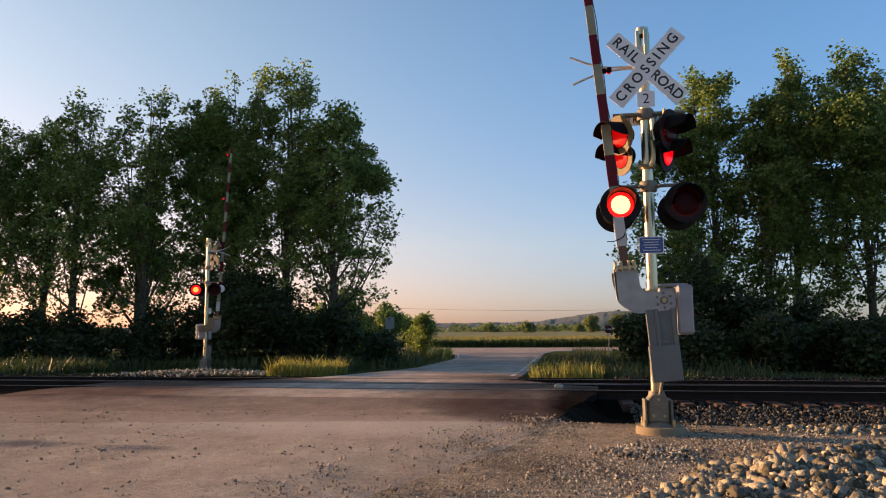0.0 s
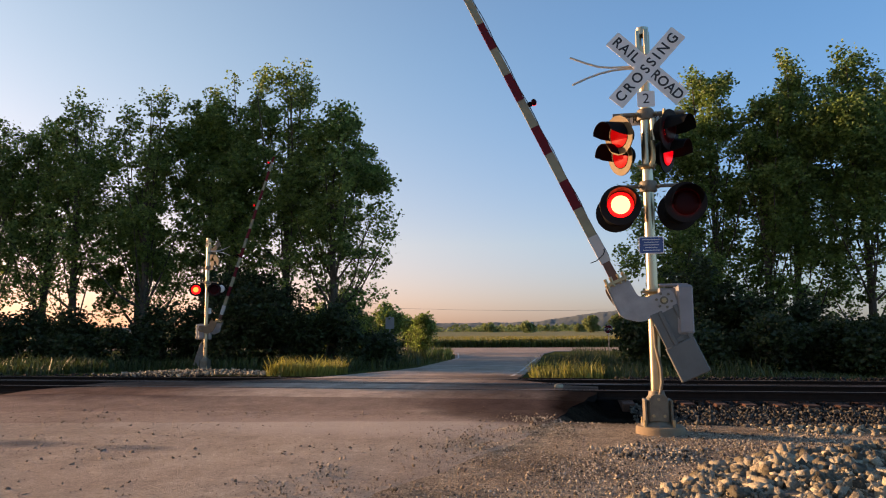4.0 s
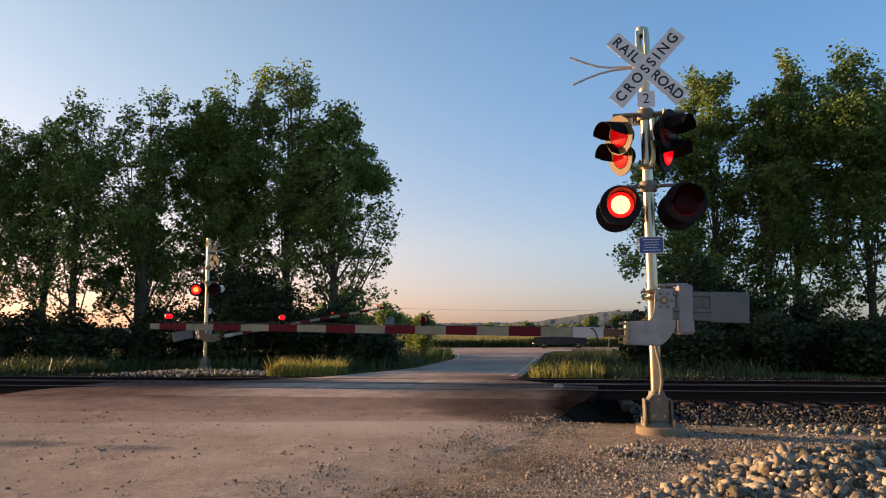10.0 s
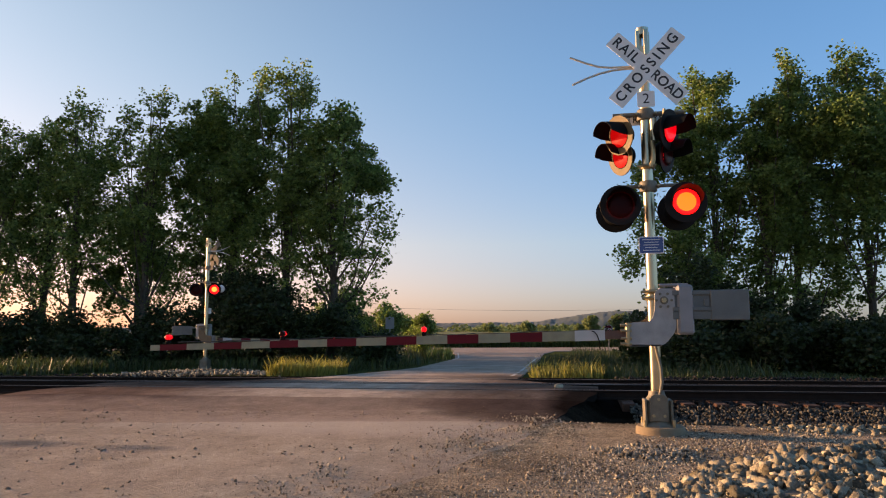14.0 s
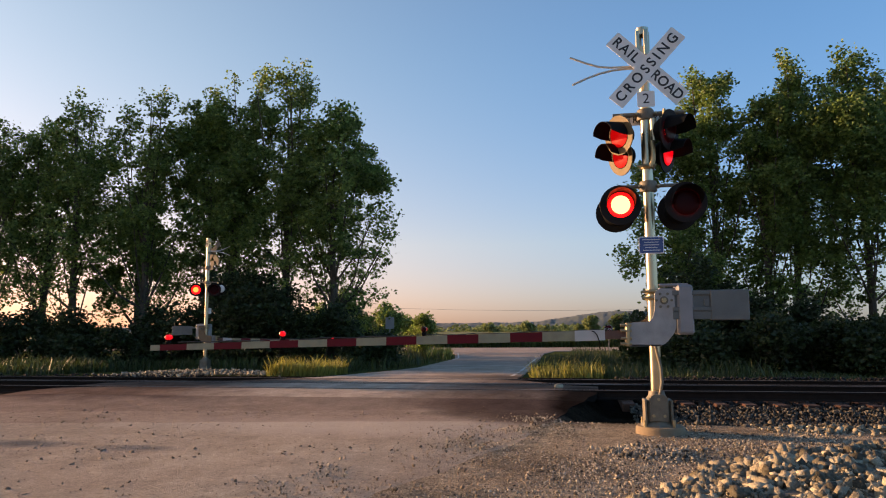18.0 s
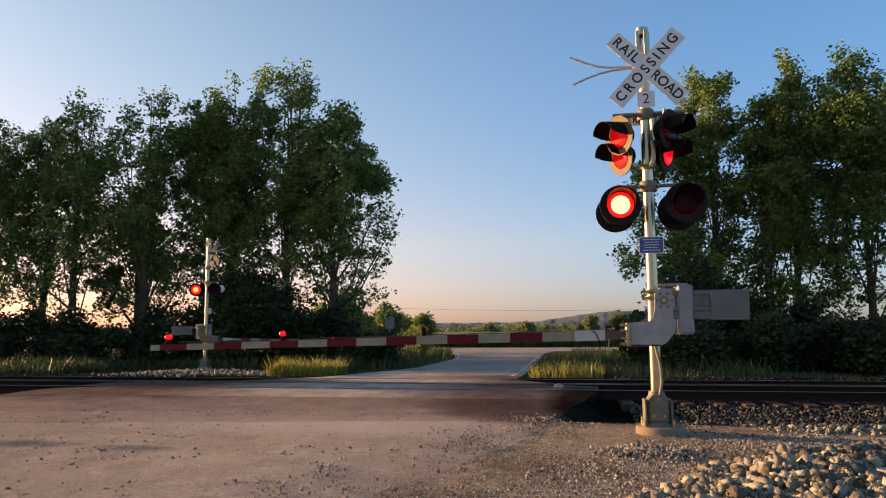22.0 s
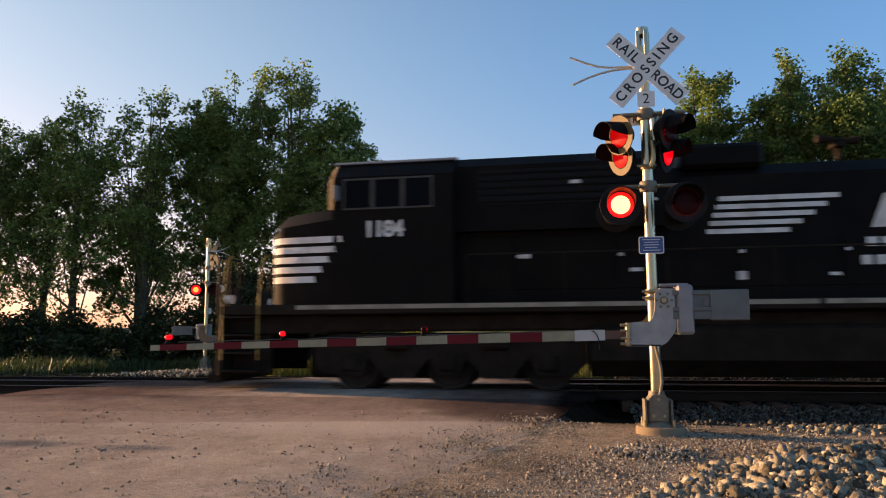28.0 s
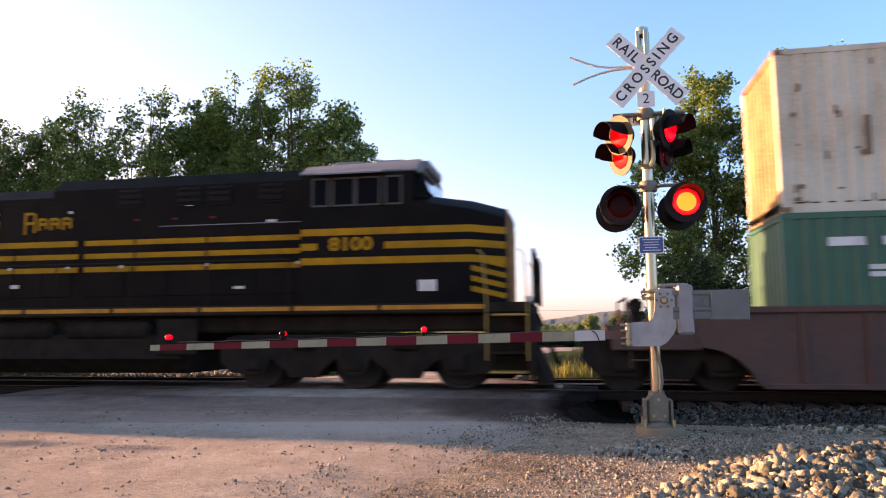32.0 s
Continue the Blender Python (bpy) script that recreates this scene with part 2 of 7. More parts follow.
M_LENS = mat("dark red lens glass", (0.03, 0.002, 0.003), 0.35, vary=0.1, bump=0, gloss=0.08)
# unlit lens; its faint emission stands in for sun shining on the glass
M_LENSLIT = mat("sunlit red lens glass", (0.30, 0.002, 0.003), 0.4, vary=0.1, bump=0, gloss=0.15, emit=(1.0, 0.01, 0.01), power=0.22)
M_LAMP = mat("lit red signal", (0.6, 0.03, 0.01), 0.4, vary=0.05, bump=0, emit=(1.0, 0.115, 0.040), power=10.0)
M_LAMPFAR = mat("lit red signal seen from afar", (0.6, 0.03, 0.01), 0.4, vary=0.05, bump=0, emit=(1.0, 0.085, 0.018), power=4.5)
M_LAMPAMBER = mat("lit red signal of a deeper hue", (0.6, 0.03, 0.01), 0.4, vary=0.05, bump=0, emit=(1.0, 0.058, 0.008), power=3.0)
M_LAMPRIM = mat("glowing red lens rim", (0.5, 0.004, 0.006), 0.4, vary=0.05, bump=0, emit=(1.0, 0.010, 0.010), power=1.5)
M_LAMPSMALL = mat("lit red arm lamp", (0.4, 0.0, 0.005), 0.4, vary=0.05, bump=0, emit=(1.0, 0.006, 0.012), power=0.45)
# lit counterpart of the black backing; low sun is painted in as tan
M_TAN = mat("tan with sunlight in its colour", (0.17, 0.12, 0.06), 0.6, vary=0.15, scale=8, bump=0.03, gloss=0.2)
M_CWGREY = mat("dull grey counterweight steel", (0.125, 0.135, 0.128), 0.6, 0.1, vary=0.2, scale=5, fine=60, bump=0.06)
M_BOXGREY = mat("grey enamel box", (0.24, 0.24, 0.245), 0.55, 0.1, vary=0.15, scale=6, fine=90, bump=0.04)



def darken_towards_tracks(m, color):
    """Fresh dark asphalt, begun nearer on the road's right-hand side; partly shade painted in."""
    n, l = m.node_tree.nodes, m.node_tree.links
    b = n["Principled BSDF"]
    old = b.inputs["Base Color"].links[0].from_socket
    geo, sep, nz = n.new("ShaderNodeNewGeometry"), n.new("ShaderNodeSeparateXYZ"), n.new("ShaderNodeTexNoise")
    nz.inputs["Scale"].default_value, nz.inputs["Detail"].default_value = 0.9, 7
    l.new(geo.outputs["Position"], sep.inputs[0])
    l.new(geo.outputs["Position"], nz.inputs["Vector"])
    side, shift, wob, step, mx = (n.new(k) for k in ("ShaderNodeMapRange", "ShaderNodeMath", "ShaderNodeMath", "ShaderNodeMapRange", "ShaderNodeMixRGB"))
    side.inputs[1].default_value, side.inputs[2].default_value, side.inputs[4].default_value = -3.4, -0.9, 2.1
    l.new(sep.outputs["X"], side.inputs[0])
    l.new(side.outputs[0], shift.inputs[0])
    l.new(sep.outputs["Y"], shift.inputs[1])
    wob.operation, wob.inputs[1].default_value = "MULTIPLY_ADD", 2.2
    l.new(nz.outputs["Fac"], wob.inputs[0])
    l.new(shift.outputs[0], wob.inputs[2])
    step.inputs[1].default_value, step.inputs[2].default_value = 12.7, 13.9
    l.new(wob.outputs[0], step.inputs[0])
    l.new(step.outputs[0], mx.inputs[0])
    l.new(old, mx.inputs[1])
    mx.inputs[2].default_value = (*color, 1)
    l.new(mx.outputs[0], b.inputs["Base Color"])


def blot(m, cx, cy, rx, ry, color, strength=1.0, ragged=0.5, scale=1.6, soft=0.5):
    """A ragged elliptical patch on road or ground: stain, worn place or painted shade."""
    n, l = m.node_tree.nodes, m.node_tree.links
    b = n["Principled BSDF"]
    old = b.inputs["Base Color"].links[0].from_socket
    geo, mp, ln, nz, add, st, mx = (n.new(k) for k in ("ShaderNodeNewGeometry", "ShaderNodeMapping", "ShaderNodeVectorMath", "ShaderNodeTexNoise", "ShaderNodeMath", "ShaderNodeMapRange", "ShaderNodeMixRGB"))
    l.new(geo.outputs["Position"], mp.inputs["Vector"])
    mp.inputs["Scale"].default_value = (1 / rx, 1 / ry, 0)
    mp.inputs["Location"].default_value = (-cx / rx, -cy / ry, 0)
    ln.operation = "LENGTH"
    l.new(mp.outputs[0], ln.inputs[0])
    nz.inputs["Scale"].default_value, nz.inputs["Detail"].default_value, nz.inputs["Roughness"].default_value = scale, 8, 0.65
    l.new(geo.outputs["Position"], nz.inputs["Vector"])
    add.operation, add.inputs[1].default_value = "MULTIPLY_ADD", ragged * 2
    l.new(nz.outputs["Fac"], add.inputs[0])
    l.new(ln.outputs["Value"], add.inputs[2])
    st.inputs[1].default_value, st.inputs[2].default_value = 1 + ragged - soft, 1 + ragged + soft
    st.inputs[3].default_value, st.inputs[4].default_value = strength, 0.0
    l.new(add.outputs[0], st.inputs[0])
    l.new(st.outputs[0], mx.inputs[0])
    l.new(old, mx.inputs[1])
    mx.inputs[2].default_value = (*color, 1)
    l.new(mx.outputs[0], b.inputs["Base Color"])


def weather(m, mid=2.4, amount=0.3, speck=26.0, specks=0.55, stretch=(1, 1, 1)):
    """Blotches of dust and grit on top of a surface's own colour."""
    n, l = m.node_tree.nodes, m.node_tree.links
    b = n["Principled BSDF"]
    old = b.inputs["Base Color"].links[0].from_socket
    geo, mp, n1, n2, r1, mu = (n.new(k) for k in ("ShaderNodeNewGeometry", "ShaderNodeMapping", "ShaderNodeTexNoise", "ShaderNodeTexNoise", "ShaderNodeMapRange", "ShaderNodeMixRGB"))
    l.new(geo.outputs["Position"], mp.inputs["Vector"])
    mp.inputs["Scale"].default_value = stretch
    l.new(mp.outputs[0], n1.inputs["Vector"])
    l.new(geo.outputs["Position"], n2.inputs["Vector"])
    n1.inputs["Scale"].default_value, n1.inputs["Detail"].default_value, n1.inputs["Roughness"].default_value = mid, 12, 0.72
    n2.inputs["Scale"].default_value, n2.inputs["Detail"].default_value, n2.inputs["Roughness"].default_value = speck, 4, 0.6
    r1.inputs[1].default_value, r1.inputs[2].default_value, r1.inputs[3].default_value, r1.inputs[4].default_value = 0.3, 0.7, 1 - amount, 1 + amount
    l.new(n1.outputs["Fac"], r1.inputs[0])
    mu.blend_type, mu.inputs[0].default_value = "MULTIPLY", 1.0
    l.new(old, mu.inputs[1])
    l.new(r1.outputs[0], mu.inputs[2])
    out = mu.outputs[0]
    for lo, hi, gain in ((0.60, 0.68, 1 + specks), (0.42, 0.34, 1 - specks * 0.8)):
        r, mx = n.new("ShaderNodeMapRange"), n.new("ShaderNodeMixRGB")
        r.inputs[1].default_value, r.inputs[2].default_value, r.inputs[3].default_value, r.inputs[4].default_value = lo, hi, 1.0, gain
        l.new(n2.outputs["Fac"], r.inputs[0])
        mx.blend_type, mx.inputs[0].default_value = "MULTIPLY", 1.0
        l.new(out, mx.inputs[1])
        l.new(r.outputs[0], mx.inputs[2])
        out = mx.outputs[0]
    l.new(out, b.inputs["Base Color"])
    bp = n.new("ShaderNodeBump")
    bp.inputs["Strength"].default_value, bp.inputs["Distance"].default_value = 0.6, 0.02
    l.new(n2.outputs["Fac"], bp.inputs["Height"])
    if b.inputs["Normal"].links:
        l.new(b.inputs["Normal"].links[0].from_socket, bp.inputs["Normal"])
    l.new(bp.outputs[0], b.inputs["Normal"])


def darken_beyond(m, y, gain):
    """A crisp, slightly skewed line across the road, with a darker colour beyond it."""
    n, l = m.node_tree.nodes, m.node_tree.links
    b = n["Principled BSDF"]
    old = b.inputs["Base Color"].links[0].from_socket
    geo, sep, nz, wob, st, mx = (n.new(k) for k in ("ShaderNodeNewGeometry", "ShaderNodeSeparateXYZ", "ShaderNodeTexNoise", "ShaderNodeMath", "ShaderNodeMapRange", "ShaderNodeMixRGB"))
    l.new(geo.outputs["Position"], sep.inputs[0])
    l.new(geo.outputs["Position"], nz.inputs["Vector"])
    nz.inputs["Scale"].default_value, nz.inputs["Detail"].default_value = 1.2, 6
    wob.operation, wob.inputs[1].default_value = "MULTIPLY_ADD", 0.3
    skew = n.new("ShaderNodeMath")
    skew.operation, skew.inputs[1].default_value = "MULTIPLY_ADD", -0.165
    l.new(sep.outputs["X"], skew.inputs[0])
    l.new(sep.outputs["Y"], skew.inputs[2])
    l.new(nz.outputs["Fac"], wob.inputs[0])
    l.new(skew.outputs[0], wob.inputs[2])
    st.inputs[1].default_value, st.inputs[2].default_value = y + 0.13, y + 0.17
    l.new(wob.outputs[0], st.inputs[0])
    mx.blend_type, mx.inputs[2].default_value = "MULTIPLY", (*gain, 1)
    l.new(st.outputs[0], mx.inputs[0])
    l.new(old, mx.inputs[1])
    l.new(mx.outputs[0], b.inputs["Base Color"])


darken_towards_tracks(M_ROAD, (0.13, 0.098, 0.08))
blot(M_ROAD, -6.25, 7.3, 0.55, 0.22, (0.12, 0.12, 0.12), 0.85, 0.5, 4.0)
blot(M_ROAD, -4.75, 7.2, 0.42, 0.16, (0.13, 0.13, 0.13), 0.8, 0.5, 4.0)
blot(M_ROAD, -4.7, 12.0, 2.2, 3.0, (0.35, 0.295, 0.23), 0.9, 0.3)
blot(M_ROAD, -0.9, 12.2, 1.25, 2.1, (0.115, 0.09, 0.074), 0.85, 0.3, 1.6, 0.3)
blot(M_PANEL, -4.8, 16.5, 2.4, 8.0, (0.42, 0.345, 0.275), 0.9, 0.35)
blot(M_PANEL, -0.6, 15.0, 1.7, 6.0, (0.115, 0.09, 0.074), 0.85, 0.3)
# painted shade: near-black along the right-hand edge of the raised asphalt
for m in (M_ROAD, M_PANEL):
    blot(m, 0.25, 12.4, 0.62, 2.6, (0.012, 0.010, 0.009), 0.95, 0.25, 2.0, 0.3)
weather(M_ROAD, 2.2, 0.22, 24, 0.35, (1, 0.7, 1))
weather(M_ROAD, 9.0, 0.13, 70, 0.45)
blot(M_ROAD, -3.0, 9.25, 2.6, 0.75, (0.50, 0.43, 0.36), 0.6, 0.3, 1.2)
darken_beyond(M_ROAD, 10.18, (0.82, 0.775, 0.78))
darken_beyond(M_ROAD, 11.6, (0.88, 0.85, 0.86))
weather(M_PANEL, 2.0, 0.35, 20, 0.4, (1, 0.7, 1))
weather(M_ASPHALT, 0.8, 0.2, 12, 0.2)
weather(M_FARDUST, 1.4, 0.25, 20, 0.3, (1, 0.5, 1))
blot(M_FARDUST, -1.2, 21.0, 2.6, 2.2, (0.085, 0.066, 0.053), 0.85, 0.35)
# ---- ground ----
T1, T2, Z2 = 14.87, 18.87, -0.17        # track centre lines, and how much lower the far track lies


def lerp(x, pts):
    for (a, p), (b, q) in zip(pts, pts[1:]):
        if x <= b:
            return p + (q - p) * max(0.0, (x - a)) / (b - a)
    return pts[-1][1]


ROAD_Z = [(-60, -0.09), (11.5, -0.09), (13.2, -0.006), (15.65, -0.006), (18.1, Z2 - 0.006), (19.65, Z2 - 0.006), (26, -0.33), (45, -0.62), (80, -0.93), (200, -1.1), (3000, -1.3)]


def road_z(y):
    return lerp(y, ROAD_Z)


def ground_z(x, y):
    z = road_z(y) - 0.03
    if 13.0 < y < 20.8:
        z -= 0.17 * min(1, (y - 13.0) / 0.5, (20.8 - y) / 0.6)
    if 10.2 < y < 21.4:
        # the ballast shoulders fall away on both sides of the crossing
        off = min(1, max(0.0, (x - (-0.4 + 0.22 * (min(y, 14.3) - 10.2)) - 0.06) / 0.3, (-11.6 - x) / 1.0))
        z = min(z, z * (1 - off) + off * (road_z(y) - 0.03 - 0.30 * min(1, (y - 10.2) / 1.5, (21.4 - y) / 1.0)))
    if y > 21.5:
        z += 0.10 * noise.noise((x * 0.15, y * 0.15, 0)) - 0.05
    return z


def graded(a, b, fine0, fine1, step, grow):
    out, p = [fine0], fine0
    while p < fine1:
        p += step
        out.append(p)
    s = step
    while p < b:
        s *= grow
        p += s
        out.append(min(p, b))
    p, s = fine0, step
    while p > a:
        s *= grow
        p -= s
        out.insert(0, max(p, a))
    return out


def sheet(xs, ys, zf):
    v = [(x, y, zf(x, y)) for y in ys for x in xs]
    n = len(xs)
    f = [(j * n + i, j * n + i + 1, (j + 1) * n + i + 1, (j + 1) * n + i) for j in range(len(ys) - 1) for i in range(n - 1)]
    return v, f


def ground_material():
    """Dusty gravel on the near side, ballast under the tracks, grass and field beyond."""
    m = mat("ground", (0.40, 0.325, 0.235), 1.0, vary=0.45, scale=0.8, fine=70, bump=0.9, dirt=(0.17, 0.13, 0.09), gloss=0.0, detail=9)
    n, l = m.node_tree.nodes, m.node_tree.links
    b = n["Principled BSDF"]
    near = b.inputs["Base Color"].links[0].from_socket
    geo, sep, nz = n.new("ShaderNodeNewGeometry"), n.new("ShaderNodeSeparateXYZ"), n.new("ShaderNodeTexNoise")
    nz.inputs["Scale"].default_value, nz.inputs["Detail"].default_value = 0.7, 5
    l.new(geo.outputs["Position"], sep.inputs[0])
    l.new(geo.outputs["Position"], nz.inputs["Vector"])
    wob = n.new("ShaderNodeMath")
    wob.operation, wob.inputs[1].default_value = "MULTIPLY_ADD", 1.2
    l.new(nz.outputs["Fac"], wob.inputs[0])
    l.new(sep.outputs["Y"], wob.inputs[2])
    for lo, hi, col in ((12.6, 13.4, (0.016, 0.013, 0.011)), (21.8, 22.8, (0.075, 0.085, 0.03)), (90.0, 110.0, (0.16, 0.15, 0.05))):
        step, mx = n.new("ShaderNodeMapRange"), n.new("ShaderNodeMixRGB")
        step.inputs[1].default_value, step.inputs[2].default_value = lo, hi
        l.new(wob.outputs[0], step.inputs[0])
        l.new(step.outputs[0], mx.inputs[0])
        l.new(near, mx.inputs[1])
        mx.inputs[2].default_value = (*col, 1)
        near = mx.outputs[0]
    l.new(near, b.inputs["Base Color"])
    # the raised asphalt's cast shadow, put into the ground colour as near-black
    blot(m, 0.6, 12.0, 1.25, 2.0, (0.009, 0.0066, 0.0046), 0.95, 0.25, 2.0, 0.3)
    weather(m, 2.6, 0.35, 22, 0.6)
    weather(m, 9.0, 0.2, 70, 0.55)
    return m


xs = graded(-2600, 2600, -15, 6, 0.22, 1.22)
ys = graded(-2600, 2900, 2.0, 25, 0.22, 1.18)
gv, gf = sheet(xs, ys, ground_z)
ground = tagged(new("ground", raw_mesh("ground", gv, gf, ground_material(), True)), "dusty gravel ground giving way to grass and fields", "ground", kind="structure")

ROAD_L = [(-12, -16.0), (3, -14.0), (9, -12.5), (12, -11.4), (17.6, -11.0), (19.0, -9.2), (20.5, -7.8), (30, -6.6), (45, -7.4), (58, -9.5), (68, -15.0), (74, -28.0)]
ROAD_R = [(-12, -4.0), (3, -2.4), (6, -1.4), (8.5, -0.6), (9.8, -0.48), (10.3, -0.32), (11.5, -0.10), (12.6, 0.16), (14.2, 0.5), (16.5, 0.55), (18.5, -0.5), (20.0, -1.55), (30, -1.7), (60, -2.3), (68, -1.6), (74, 8.0)]


def road_strip(name, y0, y1, material, label, top=0.0, step=0.4, thick=0.12):
    n = max(1, int((y1 - y0) / step))
    rows = 12
    s = Shape()
    top_v, faces = [], []
    for j in range(n + 1):
        y = y0 + (y1 - y0) * j / n
        a, b = lerp(y, ROAD_L), lerp(y, ROAD_R)
        a += 0.10 * noise.noise((y * 1.3, 1, 0))
        b += 0.10 * noise.noise((y * 1.3, 7, 0))
        for i in range(rows + 1):
            x = a + (b - a) * i / rows
            edge = 0.03 if i in (0, rows) else 0.0
            top_v.append((x, y, road_z(y) + top - edge + 0.003 * noise.noise((x * 0.6, y * 0.6, 3))))
    k = rows + 1
    low = [(x, y, z - thick) for x, y, z in top_v]
    m = len(top_v)
    for j in range(n):
        for i in range(rows):
            faces.append((j * k + i, j * k + i + 1, (j + 1) * k + i + 1, (j + 1) * k + i))
        faces.append((j * k, (j + 1) * k, (j + 1) * k + m, j * k + m))
        faces.append((j * k + rows + m, (j + 1) * k + rows + m, (j + 1) * k + rows, j * k + rows))
    for i in range(rows):
        faces.append((i, i + m, i + 1 + m, i + 1))
        faces.append((n * k + i + 1, n * k + i + 1 + m, n * k + i + m, n * k + i))
    s.add(top_v + low, faces)
    return single(name, s, material, label, "road", kind="structure", smooth=40)


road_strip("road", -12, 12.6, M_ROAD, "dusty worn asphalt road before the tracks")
G = 0.046
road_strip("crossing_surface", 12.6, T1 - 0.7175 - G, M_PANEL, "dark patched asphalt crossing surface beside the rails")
road_strip("crossing_surface", T1 - 0.7175 + G, T1 + 0.7175 - G, M_PANEL, "dark asphalt crossing surface between the rails")
road_strip("crossing_surface", T1 + 0.7175 + G, T2 - 0.7175 - G, M_PANEL, "dark asphalt crossing surface between the two tracks")
road_strip("crossing_surface", T2 - 0.7175 + G, T2 + 0.7175 - G, M_PANEL, "dark asphalt crossing surface between the far rails")
road_strip("road", T2 + 0.7175 + G, 33.0, M_FARDUST, "dusty pale asphalt just beyond the tracks")
road_strip("road", 33.0, 74, M_ASPHALT, "grey asphalt road running down from the tracks", step=1.0)
s = Shape()
n = 60
pts = []
for i in range(n + 1):
    x = -800 + 1600 * i / n
    pts.append((x, road_z(79)))
for i in range(n):
    (x0, z0), (x1, z1) = pts[i], pts[i + 1]
    s.box(x0, x1, 73.5, 84.0, z0 - 0.3, z0 + 0.02)
single("road", s, M_ASPHALT, "grey asphalt highway crossing beyond the field edge", "road", kind="structure")

# ---- tracks ----
RAIL_POLY = [(-0.07, -0.17), (0.07, -0.17), (0.07, -0.155), (0.012, -0.135), (0.01, -0.045), (0.036, -0.035), (0.037, -0.006), (0.03, 0.0),
             (-0.03, 0.0), (-0.037, -0.006), (-0.036, -0.035), (-0.01, -0.045), (-0.012, -0.135), (-0.07, -0.155)]
tie_mesh = Shape().box(-0.115, 0.115, -1.3, 1.3, -0.16, 0.0, 0.015).mesh("tie", M_TIE)
plate_mesh = Shape().box(-0.09, 0.09, -0.15, 0.15, 0.0, 0.018, 0.004).mesh("tie_plate", M_RAIL)
for yc, zt, label in ((T1, 0.0, "rusty railway track with bright rail heads"), (T2, Z2, "second rusty railway track on dark ballast")):
    track = thing("railway_track", label, "track", pose(0, yc, zt), "tracks at the crossing", "structure")
    for side in (-0.7175, 0.7175):
        rail = part("rail", Shape().prism([(side + a, b) for a, b in RAIL_POLY], -140, 140, "yz"), M_RAIL, track, "rusty steel rail")
        part("rail_head", Shape().box(-140, 140, side - 0.028, side + 0.028, -0.003, 0.003, 0.002), M_RAILTOP, rail, "bright worn running surface")
    for k in range(-44, 34):
        x = k * 0.52
        if -11.3 < x < 0.7:
            continue
        part("tie", tie_mesh, M_TIE, track, m=pose(x + random.uniform(-0.03, 0.03), random.uniform(-0.04, 0.04), -0.19, 0, 0, random.uniform(-1.5, 1.5)))


def rocks(name, spots, material, label, category="gravel", kind="stuff"):
    """Angular stones at (x, y, z, size)."""
    base = np.array([(-1, -1, -1), (1, -1, -1), (1, 1, -1), (-1, 1, -1), (-1, -1, 1), (1, -1, 1), (1, 1, 1), (-1, 1, 1)], float) * 0.5
    quads = np.array([(3, 2, 1, 0), (4, 5, 6, 7), (0, 1, 5, 4), (1, 2, 6, 5), (2, 3, 7, 6), (3, 0, 4, 7)])
    rng = np.random.default_rng(len(spots))
    n = len(spots)
    sp = np.array(spots)
    v = base[None] * rng.uniform(0.28, 1.2, (n, 8, 3))
    v *= (sp[:, 3:4] * rng.uniform(0.55, 1.5, (n, 3)))[:, None]
    q = rng.normal(size=(n, 4))
    q /= np.linalg.norm(q, axis=1)[:, None]
    w, x, y, z = q.T
    rot = np.stack([np.stack([1 - 2 * (y * y + z * z), 2 * (x * y - z * w), 2 * (x * z + y * w)], -1),
                    np.stack([2 * (x * y + z * w), 1 - 2 * (x * x + z * z), 2 * (y * z - x * w)], -1),
                    np.stack([2 * (x * z - y * w), 2 * (y * z + x * w), 1 - 2 * (x * x + y * y)], -1)], 1)
    v = np.einsum("nij,nkj->nki", rot, v) + sp[:, None, :3]
    f = (quads[None] + (np.arange(n) * 8)[:, None, None]).reshape(-1, 4)
    tris = np.concatenate([f[:, [0, 1, 2]], f[:, [0, 2, 3]]])
    return tagged(new(name, raw_mesh(name, v.reshape(-1, 3), tris, material)), label, category, kind=kind)


PILE_EDGE = [(2.5, 0.1), (5.6, 0.42), (6.3, 0.65), (7.0, 1.1), (7.8, 1.9), (8.3, 2.9), (8.7, 4.0), (9.0, 9.0)]


def pile_z(x, y):
    """The heap of ballast by the mast."""
    edge = x - lerp(y, PILE_EDGE) + 0.25 * noise.noise((x * 1.5, y * 1.5, 8))
    return 0.13 * min(1, max(0.0, edge / 1.1)) * min(1, max(0.0, (y - 3.3) / 0.9))


rnd = random.Random(5)
spots = []
while len(spots) < 24000:
    x, y = rnd.uniform(0.4, 7.0), rnd.uniform(3.4, 8.9)
    h = pile_z(x, y)
    if h > 0.012:
        spots.append((x, y, ground_z(x, y) + h * (0.9 + 0.9 * noise.noise((x * 2.6, y * 2.6, 31))) * rnd.uniform(0.7, 1.12), rnd.choice((0.018, 0.02, 0.025, 0.03, 0.035, 0.04, 0.045, 0.055, 0.07, 0.10))))
pile_x, pile_y = [0.3 + 0.2 * i for i in range(36)], [3.2 + 0.2 * i for i in range(30)]
pv, pf = sheet(pile_x, pile_y, lambda x, y: ground_z(x, y) + (pile_z(x, y) - 0.02 if pile_z(x, y) > 0 else -0.05))
# dark sheet under the heap gives the gaps between stones their shade
tagged(new("gravel_bank", raw_mesh("gravel_bank", pv, pf, M_DARKSTONE, True)), "dark bank under the pale crushed stone beside the mast", "gravel", kind="structure")
